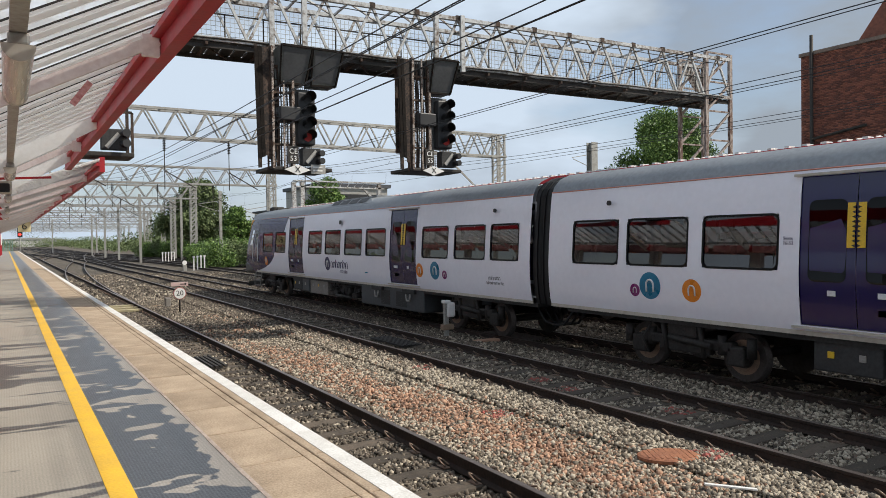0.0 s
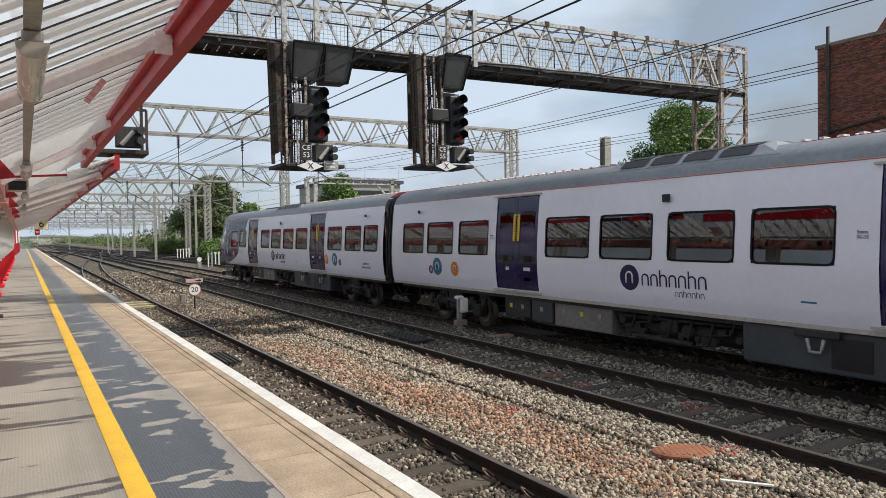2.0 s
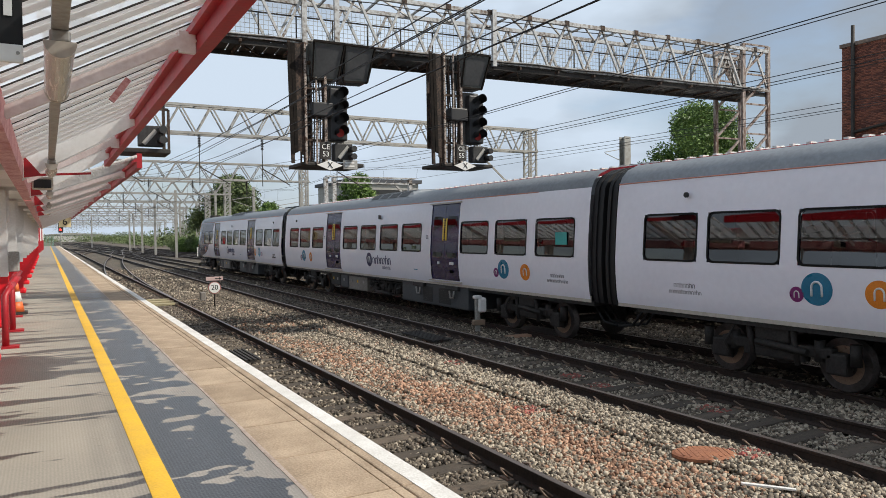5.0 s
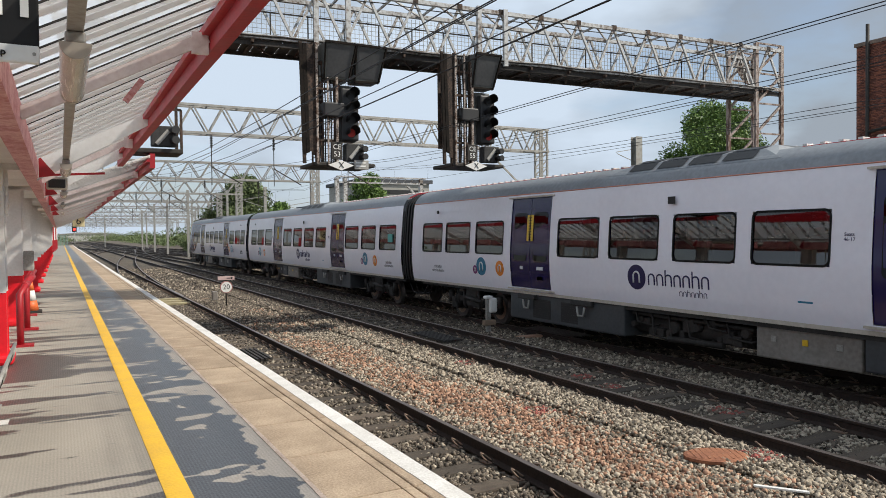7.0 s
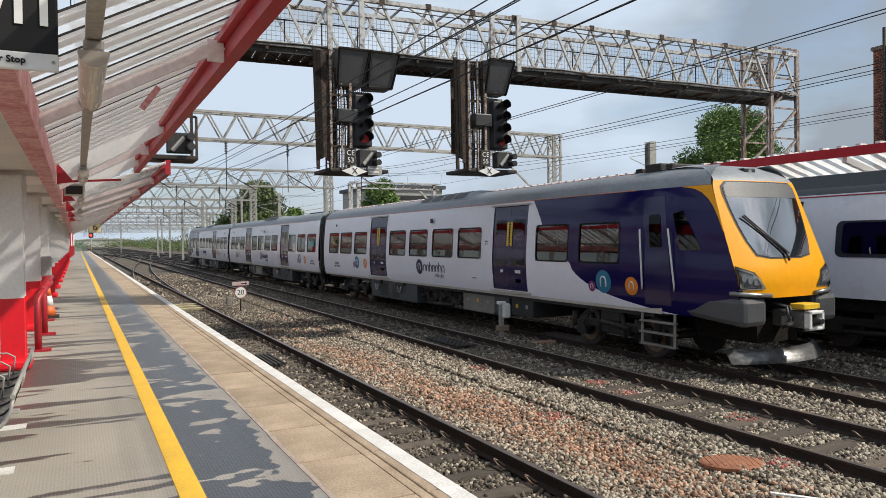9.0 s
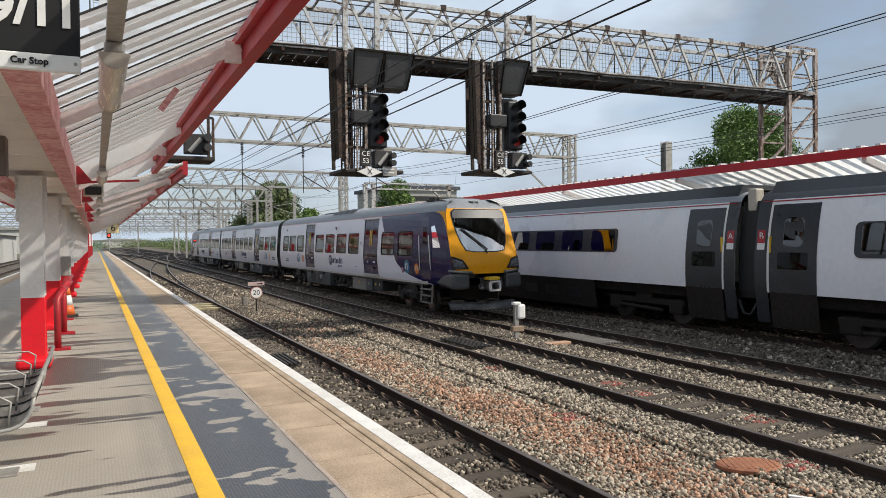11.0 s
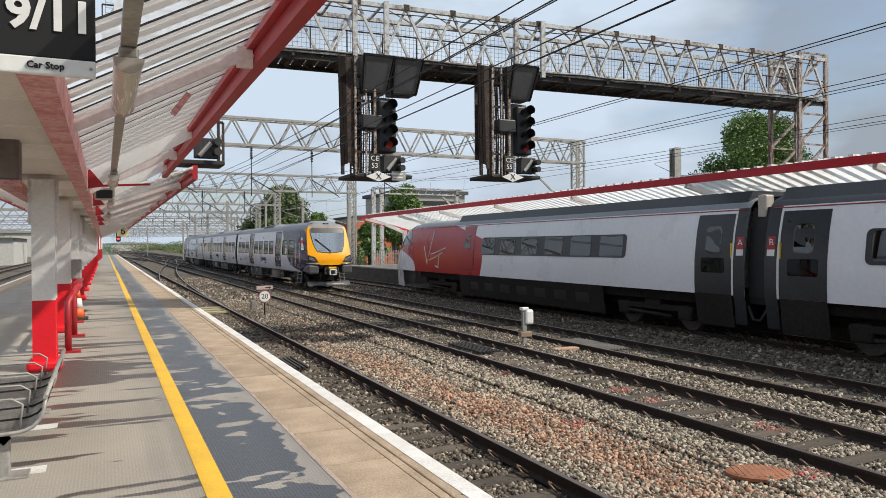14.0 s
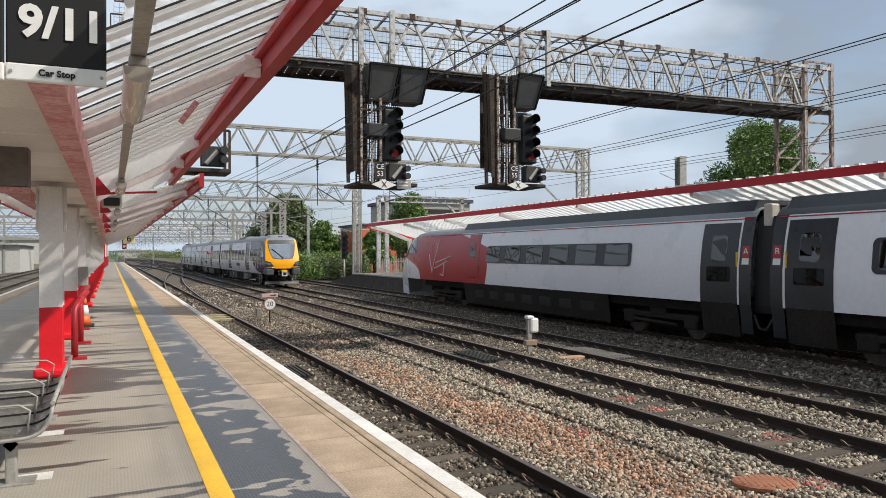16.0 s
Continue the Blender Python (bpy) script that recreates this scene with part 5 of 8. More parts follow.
# badges and lettering on the platform side
for car, sg, spots in ((rear, 1, ((-19.16, 1.43, 0.12, PURPLE), (-19.55, 1.55, 0.25, TEAL), (-20.42, 1.50, 0.19, ORANGE), (-4.05, 1.50, 0.12, PURPLE), (-4.38, 1.60, 0.25, TEAL), (-5.30, 1.58, 0.20, ORANGE))),
                       (middle, 1, ((-2.55, 1.48, 0.12, PURPLE), (-2.92, 1.58, 0.25, TEAL), (-3.85, 1.54, 0.20, ORANGE), (-18.50, 1.48, 0.12, PURPLE), (-18.84, 1.58, 0.245, TEAL), (-19.77, 1.54, 0.20, ORANGE))),
                       (lead, -1, ((5.6, 1.58, 0.20, ORANGE), (4.75, 1.60, 0.25, TEAL), (4.25, 1.50, 0.12, PURPLE), (19.6, 1.55, 0.2, ORANGE)))):
    for y, z, r, m in spots:
        emblem(car, y, z, r, m, -1, bend=(nose_r if car is rear else None))
    y0 = 12.4 if car is lead else -10.3
    emblem(car, y0, 1.60, 0.25, DECAL_NAVY, -1)
    strokes(car, "wordmark", y0 - 0.33, 1.57, 1.52, 0.215, DECAL_NAVY)
    strokes(car, "wordmark", y0 - 1.10, 1.34, 0.66, 0.09, DECAL_NAVY)
    yn = {rear: -1.6, middle: -20.75, lead: 2.2}[car]
    strokes(car, "running_number", yn, 1.50, 0.5, 0.07, DECAL_DARK)
    strokes(car, "running_number", yn + 0.12, 1.38, 0.75, 0.06, DECAL_DARK)
    bm = bmesh.new()
    box(bm, -1.343, -1.336, (-14.05 if car is not lead else 9.0), (-13.8 if car is not lead else 9.25), 1.37, 1.40)
    part("notice", bm, TEAL, car)
    bm = bmesh.new()
    yy = -1.9 if car is not lead else 1.9
    tube(bm, [(-1.33, yy, 3.15), (-1.37, yy, 3.15)], 0.05, 10)
    part("speaker", bm, BLACK, car)
side_words(rear, "Seats\n46-17", -14.62, 2.40, 0.075, DECAL_NAVY)
side_words(middle, "Seats\n76-53", -5.62, 2.40, 0.075, DECAL_NAVY)
side_words(middle, "Seats\n76-25", -14.72, 2.40, 0.075, DECAL_NAVY)
bm = bmesh.new()
box(bm, -1.352, -1.346, -21.35, -20.95, 2.22, 2.50)
part("window_notice", bm, mat("teal_notice", (0.05, 0.42, 0.40), None, 0.4, bump=0), middle, "teal window notice")


# the express train standing at the far platform
VX, VZ = 16.02, -0.10
VHALF = [(1.20, 0.22), (1.27, 0.60), (1.30, 0.95), (1.35, 1.14), (1.365, 1.45), (1.36, 1.80), (1.355, 2.06), (1.31, 2.45), (1.26, 2.80), (1.18, 3.15), (1.11, 3.40), (0.98, 3.56), (0.72, 3.66), (0.35, 3.71), (0.0, 3.72)]


def v_half(z):
    for (x0, z0), (x1, z1) in zip(VHALF, VHALF[1:]):
        if z0 <= z <= z1:
            return x0 + (x1 - x0) * (z - z0) / (z1 - z0)
    return VHALF[0][0]


def v_plate(outline, lift, cut=None):
    bm = bmesh.new()
    if cut is None:
        y0, y1, z0, z1 = outline
        rows = []
        for z in sorted({z0, z1, *[q[1] for q in VHALF if z0 < q[1] < z1]}):
            rows.append([bm.verts.new((-(v_half(z) + lift), y, z)) for y in (y0, y1)])
        for a, b in zip(rows, rows[1:]):
            bm.faces.new((a[0], a[1], b[1], b[0])).smooth = True
    else:
        bm.faces.new([bm.verts.new((-(v_half(z) + lift), y, z)) for y, z in outline])
    return bm


def nose_paint():
    """Silver paint turning red ahead of a bowed line, with a silver cover low on the nose."""
    m = mat("silver_and_red_paint", (0.83, 0.83, 0.86), (0.76, 0.76, 0.79), 0.3, scale=0.6, fine=8, bump=0.012, coat=0.1)
    n, l = m.node_tree.nodes, m.node_tree.links
    p = n["Principled BSDF"]

    def maths(op, a, b):
        q = n.new("ShaderNodeMath")
        q.operation = op
        for k, v in enumerate((a, b)):
            if isinstance(v, (int, float)):
                q.inputs[k].default_value = v
            else:
                l.new(v, q.inputs[k])
        return q.outputs[0]

    tc, sep = n.new("ShaderNodeTexCoord"), n.new("ShaderNodeSeparateXYZ")
    l.new(tc.outputs["Object"], sep.inputs[0])
    y, z = sep.outputs["Y"], sep.outputs["Z"]
    up = maths("MAXIMUM", maths("SUBTRACT", z, 2.72), 0.0)
    down = maths("MAXIMUM", maths("SUBTRACT", 2.05, z), 0.0)
    start = maths("ADD", maths("ADD", 14.14, maths("MULTIPLY", up, 4.3)), maths("MULTIPLY", maths("MULTIPLY", down, down), 0.3))
    ahead = maths("GREATER_THAN", y, start)
    cover_line = maths("ADD", 21.5, maths("MULTIPLY", maths("POWER", maths("MAXIMUM", maths("SUBTRACT", z, 1.2), 0.0), 3.0), 2.5))
    bare = maths("GREATER_THAN", y, cover_line)
    red = maths("MULTIPLY", ahead, maths("SUBTRACT", 1.0, bare))
    mx = n.new("ShaderNodeMixRGB")
    l.new(red, mx.inputs[0])
    l.new(p.inputs["Base Color"].links[0].from_socket, mx.inputs[1])
    mx.inputs[2].default_value = (0.40, 0.018, 0.028, 1)
    l.new(mx.outputs[0], p.inputs["Base Color"])
    return m


def express(y_gap, driving):
    """One vehicle; y runs up from the coupling."""
    car = thing("express_carriage", "silver express carriage with charcoal doors" + (" and red sloping nose" if driving else " and dusty brown skirt"), "train carriage", "standing express train", at=pose(VX, y_gap, VZ))
    sg = 1 if driving else -1
    length = 25.75 if driving else 22.6
    fine = np.linspace(0.30, length, 70).tolist()

    def nose(p):
        p = Vector(p)
        k = max(0.0, (p.y - 20.0) / 5.75) if driving else 0.0
        if k > 0:
            if p.z > 1.2:
                p.z = 1.2 + (p.z - 1.2) * (1 - 0.82 * k ** 3.4)
            p.x *= 1 - 0.55 * k ** 2.6
        return p

    def skin(lo, hi, fine=fine):
        prof = [q for q in VHALF if lo <= q[1] <= hi]
        bm = bmesh.new()
        for s in (-1, 1):
            grid = [[bm.verts.new(nose((s * x, y, z))) for x, z in prof] for y in fine]
            for a, b in zip(grid, grid[1:]):
                for i in range(len(prof) - 1):
                    bm.faces.new((a[i], a[i + 1], b[i + 1], b[i])).smooth = True
        if driving:
            v = [[bm.verts.new(nose((s * x, fine[-1], z))) for x, z in prof] for s in (-1, 1)]
            for i in range(len(prof) - 1):
                bm.faces.new((v[0][i], v[1][i], v[1][i + 1], v[0][i + 1]))
        bmesh.ops.remove_doubles(bm, verts=bm.verts[:], dist=1e-4)
        if sg < 0:
            bmesh.ops.scale(bm, vec=(1, -1, 1), verts=bm.verts[:])
        return bm

    me = mesh_of(skin(1.14, 3.41), "body", nose_paint() if driving else V_WHITE)
    ob = new("body", me)
    ob.parent = car
    part("roof", skin(3.39, 3.75), V_DARK if not driving else TRAIN_GREY, car, "dark grey roof")
    part("skirt", skin(0.22, 1.16, np.linspace(6.0, 16.4, 12).tolist()), V_SKIRT, car, "dusty brown skirt")
    if driving:
        part("nose_skirt", skin(0.22, 1.16, np.linspace(23.7, length, 8).tolist()), V_WHITE, car, "silver lower nose cover")
    bm = bmesh.new()
    lo, hi = sorted((sg * 0.4, sg * 21.0))
    box(bm, -1.22, 1.22, lo, hi, 0.86, 1.15)
    box(bm, -0.85, 0.85, lo, hi, 0.55, 0.86)
    part("underframe", bm, SOOT, car)

    def put(name, bm, m, label="", parent=None):
        if sg < 0:
            bmesh.ops.scale(bm, vec=(1, -1, 1), verts=bm.verts[:])
        return part(name, bm, m, parent or car, label)

    bm = bmesh.new()
    tube(bm, [(-1.135, 0.4, 3.36), (-1.135, 20.5 if driving else length, 3.36)], 0.014, 4)
    put("cant_rail_stripe", bm, V_RED, "thin red stripe")
    bm = bmesh.new()
    prof = [(-0.98, 3.56), (-0.80, 3.86), (0.80, 3.86), (0.98, 3.56)]
    extrude_profile(bm, prof, 0.5, 17.0 if driving else length - 0.5)
    put("roof_fairing", bm, V_DARK, "dark roof fairing")
    # vestibule door with its grey pillar and white grab strip
    bm = v_plate((0.30, 0.665, 0.40, 3.40), 0.007)
    put("end_pillar", bm, V_DARK)
    d = put("door", v_plate((0.72, 1.98, 1.16, 3.27), 0.008), V_DARK, "charcoal plug door")
    put("door_glass", v_plate([(y, z) for y, z in rounded(1.08, 1.62, 2.25, 2.95, 0.12)], 0.014, True), PANE, parent=d)
    bm = v_plate((0.655, 0.712, 1.16, 3.36), 0.012)
    put("grab_strip", bm, SIGN_WHITE, "pale vertical strip")
    put("door_glass", v_plate([(y, z) for y, z in rounded(0.95, 1.75, 1.72, 2.12, 0.05)], 0.014, True), SMOKED, parent=d)
    bm = bmesh.new()
    box(bm, -(v_half(2.3) + 0.03), -(v_half(2.3) - 0.01), 0.72, 0.76, 2.1, 2.5)
    put("door_handle", bm, DOOR_YELLOW, "yellow door handle", parent=d)
    put("door_skirt", v_plate((0.72, 1.98, 0.30, 1.16), 0.012), V_SKIRT)
    bm = v_plate((0.36, 0.58, 2.34, 2.66), 0.012)
    tag = put("coach_letter_plate", bm, V_RED, "red coach letter plate")
    put("plate_base", v_plate((0.36, 0.58, 2.18, 2.34), 0.012), SIGN_WHITE, parent=tag)
    mark = words("coach_letter", "A" if driving else "B", 0.24, SIGN_WHITE, car, Matrix.Translation((-(v_half(2.5) + 0.016), sg * 0.47, 2.51)) @ Matrix(((0, 0, -1, 0), (-1, 0, 0, 0), (0, 1, 0, 0), (0, 0, 0, 1))))
    # window band
    if driving:
        band = put("window_band", v_plate([(y, z) for y, z in rounded(4.85, 14.2, 2.06, 2.80, 0.12)], 0.014, True), V_DARK, "dark window band")
        spans = [(5.0 + 1.62 * k, 6.15 + 1.62 * k) for k in range(6)]
    else:
        band = put("window_band", v_plate([(y, z) for y, z in rounded(2.85, 20.0, 2.02, 2.80, 0.14)], 0.014, True), V_DARK, "dark window band")
        spans = [(3.0 + 2.0 * k, 4.7 + 2.0 * k) for k in range(8)]
    for a, b in spans:
        put("window", v_plate([(y, z) for y, z in rounded(a, b, 2.10, 2.76, 0.10)], 0.020, True), PANE, parent=band)
    if driving:
        put("door_seam", v_plate((14.91, 16.04, 1.38, 3.32), 0.005), V_DARK, "dark seam round the crew door")
        cd = put("cab_door", v_plate((14.94, 16.01, 1.41, 3.29), 0.010), V_RED, "red crew door")
        put("cab_door_glass", v_plate([(y, z) for y, z in rounded(15.30, 15.82, 2.32, 2.98, 0.12)], 0.018, True), PANE, parent=cd)
        # cab glass wrapped on the nose
        bm = bmesh.new()
        rows = []
        for y in np.linspace(20.9, 25.0, 9):
            rows.append([bm.verts.new(nose((x * 1.004, y, z + 0.012))) for x, z in ((-1.28, 2.7), (-1.18, 3.15), (-1.11, 3.40), (-0.98, 3.56), (-0.72, 3.66), (0, 3.72), (0.72, 3.66), (0.98, 3.56), (1.11, 3.40), (1.18, 3.15), (1.28, 2.7))])
        for a, b in zip(rows[3:], rows[4:]):
            for i in range(10):
                bm.faces.new((a[i], a[i + 1], b[i + 1], b[i])).smooth = True
        put("windscreen", bm, PANE, "raked windscreen")
        o = [nose((-(v_half(z) + 0.014), y, z)) for y, z in ((22.15, 2.60), (22.1, 2.95), (22.3, 3.22), (22.75, 3.34), (23.2, 3.2), (23.35, 2.9), (23.0, 2.6))]
        bm = bmesh.new()
        bm.faces.new([bm.verts.new(p) for p in o])
        put("cab_side_window", bm, PANE)
        # a long looping scrawl in place of the operator's name
        bm = bmesh.new()
        def at(u, v):
            z = 2.08 + 1.12 * v
            return nose((-(v_half(z) + 0.012), 20.4 - 1.35 * u, z))
        for pts in (((0.10, 0.30), (0.42, -0.50), (0.62, 0.10), (0.80, 1.00)), ((0.72, -0.05), (1.10, 0.02), (1.50, 0.12), (1.95, 0.24)), ((0.62, -0.30), (1.10, -0.18), (1.70, 0.02)), ((1.45, -0.10), (1.36, -0.62), (1.12, -0.55))):
            tube(bm, [at(*q) for q in pts], 0.028, 5)
        put("scrawled_mark", bm, SIGN_WHITE, "white handwritten flourish")
    # bogies
    for yc in (3.9, 18.6):
        bm = bmesh.new()
        for s in (-1, 1):
            x = s * 1.05
            soft_box(x - 0.08, x + 0.14, -1.6, 1.6, 0.52, 0.70, 0.04, bm)
            for yy in (-1.3, 1.3):
                soft_box(x - 0.1, x + 0.22, yy - 0.26, yy + 0.26, 0.30, 0.72, 0.06, bm)
            tube(bm, [(x + s * 0.2, -0.9, 0.40), (x + s * 0.2, 0.9, 0.46)], 0.05, 8)
            soft_box(x - 0.1, x + 0.2, -0.35, 0.35, 0.62, 0.95, 0.05, bm)
        box(bm, -1.0, 1.0, -0.28, 0.28, 0.50, 0.70)
        b = put("bogie", bm, V_SKIRT, "dusty bogie")
        b.location.y = yc * sg
        for yy in (-1.25, 1.25):
            share("wheelset", WHEELSET, b, pose(0, yy, 0.42))
    for k in range(7):
        y = 6.8 + 1.3 * k
        # flush black plate: paints the shade inside the recessed vent
        bm = v_plate((y, y + 0.75, 0.52, 0.86), 0.006)
        put("skirt_vent", bm, BLACK, "skirt vent with its recess shade painted black")
    return car


express(12.58, True)
express(12.58, False)
link = thing("gangway", "dark rubber gangway and cream bracket between the express carriages", "gangway", at=pose(VX, 12.58, VZ))
bm = bmesh.new()
extrude_profile(bm, [(x * 0.88, z) for x, z in VHALF[2:11]] + [(-x * 0.88, z) for x, z in VHALF[2:11][::-1]], -0.32, 0.32)
part("bellows", bm, RUBBER, link)
bm = bmesh.new()
tube(bm, [(-1.22, -0.3, 0.9), (-1.25, -0.1, 0.55), (-1.25, 0.12, 0.56), (-1.22, 0.3, 0.9)], 0.04, 6)
part("jumper_cable", bm, RUBBER, link)
bm = soft_box(-1.05, -0.75, -0.10, 0.16, 3.15, 3.72, 0.04)
part("roof_cable_box", bm, CREAM, link)


# lattice gantries
def gantry(name, label, x0, x1, y, z0, z1, depth, m, bays, turn=0.0, fine=0.06, walkway=True):
    g = thing(name, label, "gantry", "overhead gantries", at=pose(x0, y, 0, 0, 0, turn))
    L = x1 - x0
    for yy in (0, depth):
        for z in (z0, z1):
            bm = bmesh.new()
            bar(bm, (0, yy, z), (L, yy, z), fine * 1.7, fine * 1.7)
            part("chord", bm, m, g)
    step = L / bays
    rest = bmesh.new()
    dia = (bar(bmesh.new(), (0, 0, z0), (0.5 * step, 0, z1), fine, fine), bar(bmesh.new(), (0.5 * step, 0, z1), (step, 0, z0), fine, fine))
    dia = [mesh_of(b, "lacing_bar", m) for b in dia]
    for k in range(bays):
        for yy in (0, depth):
            for me in dia:
                share("lacing_bar", me, g, pose(k * step, yy, 0))
        bar(rest, (k * step, 0, z1), ((k + 1) * step, depth, z1), fine * 0.7)
        bar(rest, (k * step, 0, z1), (k * step, depth, z1), fine * 0.8)
        bar(rest, (k * step, 0, z0), (k * step, depth, z0), fine * 0.8)
        if walkway:
            clamp = box(bmesh.new(), (k + 0.5) * step - 0.07, (k + 0.5) * step + 0.07, -0.06, 0.06, z1 - 0.05, z1 + 0.085)
            part("clamp", clamp, GANTRY_RUST, g, "rusty clamp on the top chord")
    tagged(part("cross_bracing", rest, m, g), kind="stuff")
    if walkway:
        bm = bmesh.new()
        n = int(L / 0.3)
        for k in range(n):
            box(bm, k * 0.3, k * 0.3 + 0.26, 0.05, depth - 0.05, z0 - 0.10, z0 - 0.06)
        tagged(part("walkway", bm, DARK_STEEL, g, "dark grimy walkway boards"), kind="stuff")
        for yy in (0.05, depth - 0.05):
            bm = bmesh.new()
            bar(bm, (0, yy, z0 - 0.15), (L, yy, z0 - 0.15), 0.07, 0.10)
            part("walkway_beam", bm, DARK_STEEL, g, "rusty walkway edge beam")
        bm = bmesh.new()
        for k in range(int(L / 1.25)):
            bar(bm, (0.3 + 1.25 * k, -0.12, z0 - 0.13), (0.3 + 1.25 * k, depth + 0.12, z0 - 0.13), 0.06, 0.07)
            bar(bm, (0.3 + 1.25 * k, 0.1, z0 - 0.17), (0.95 + 1.25 * k, depth - 0.1, z0 - 0.17), 0.04, 0.03)
        tagged(part("walkway_bearer", bm, GANTRY_RUST, g, "rusty bearers under the walkway"), kind="stuff")
        # pipes and cables clipped along the span
        for yy, zz, r in ((-0.07, z0 + 0.02, 0.022), (0.02, z0 - 0.06, 0.03), (-0.05, z1 - 0.16, 0.014)):
            bm = bmesh.new()
            tube(bm, [(x, yy + 0.012 * math.sin(3 * x), zz - 0.03 * abs(math.sin(1.3 * x))) for x in np.linspace(0.2, L - 0.4, 60)], r, 5)
            part("cable", bm, DARK_STEEL, g)
        bm = bmesh.new()
        for k in range(int(L / 0.115)):
            bar(bm, (k * 0.115, depth - 0.02, z0), (k * 0.115, depth - 0.02, z1 - 0.1), 0.009)
        for k in range(int((z1 - z0 - 0.1) / 0.115)):
            bar(bm, (0, depth - 0.02, z0 + 0.06 + k * 0.115), (L, depth - 0.02, z0 + 0.06 + k * 0.115), 0.009)
        tagged(part("wire_mesh", bm, GREY_STEEL, g, "square wire safety mesh"), kind="stuff")
        bm = bmesh.new()
        bar(bm, (0, 0.12, z0 + 0.62), (L, 0.12, z0 + 0.62), 0.03)
        for k in range(int(L / 0.9)):
            bar(bm, (k * 0.9, 0.12, z0), (k * 0.9, 0.12, z0 + 0.62), 0.025)
        part("handrail", bm, DARK_STEEL, g)
    return g


def lattice_post(g, x, z0, z1, depth, w, m, name="post"):
    for xx in (x, x + w):
        for yy in (0, depth):
            p = part(name, bar(bmesh.new(), (xx, yy, z0), (xx, yy, z1), 0.13, 0.10), m, g, "tall steel leg")
    n = max(3, int((z1 - z0) / (w * 0.85)))
    h = (z1 - z0) / n
    bm = bmesh.new()
    bar(bm, (x, 0, 0), (x + w, 0, h), 0.07, 0.07)
    bar(bm, (x, 0, h), (x + w, 0, h), 0.05, 0.05)
    me = mesh_of(bm, "leg_brace", m)
    for k in range(n):
        for yy in (0, depth):
            share("leg_brace", me, p, pose(0, yy, z0 + h * k))


RUST_PAINT = mat("rust_streaked_paint", (0.36, 0.31, 0.28), (0.11, 0.058, 0.04), 0.75, 0.1, scale=1.8, fine=12, bump=0.3, lo=0.42, hi=0.56, stretch=(2, 2, 0.5))
near = gantry("signal_gantry", "weathered lattice signal gantry with walkway and mesh spanning the tracks", 0.0, 21.3, 16.85, 7.04, 8.33, 1.15, GANTRY_PAINT, 17, turn=-3.9)
lattice_post(near, 20.15, -0.3, 8.5, 1.15, 1.15, RUST_PAINT)
for x in (5.55, 6.35, 9.95, 10.75):
    bm = bmesh.new()
    bar(bm, (x, -0.06, 6.9), (x, -0.06, 8.42), 0.12, 0.10)
    part("hanger", bm, GANTRY_PAINT, near)
bm = bmesh.new()
prof = [(20.2, 8.3), (20.3, 8.5), (20.75, 8.55), (21.1, 8.3), (21.25, 7.9), (21.25, 7.4), (20.9, 7.5)]
vs = [[bm.verts.new((x, y, z)) for x, z in prof] for y in (1.16, 1.20)]
bm.faces.new(vs[0])
bm.faces.new(vs[1][::-1])
for i in range(len(prof)):
    bm.faces.new((vs[0][i], vs[0][(i + 1) % 7], vs[1][(i + 1) % 7], vs[1][i]))
part("end_plate", bm, RUST_PAINT, near, "curved steel end plate")


BACKBOARD = mat("grey_backboard", (0.24, 0.25, 0.25), (0.12, 0.12, 0.12), 0.6, scale=4, fine=25, bump=0.1)
PEELED = mat("peeling_rusty_paint", (0.38, 0.33, 0.29), (0.07, 0.036, 0.022), 0.8, scale=7, fine=30, bump=0.5, lo=0.44, hi=0.56)
CASE_GREEN = mat("grey_green_case", (0.11, 0.12, 0.115), (0.055, 0.06, 0.058), 0.6, scale=3, fine=20, bump=0.15)


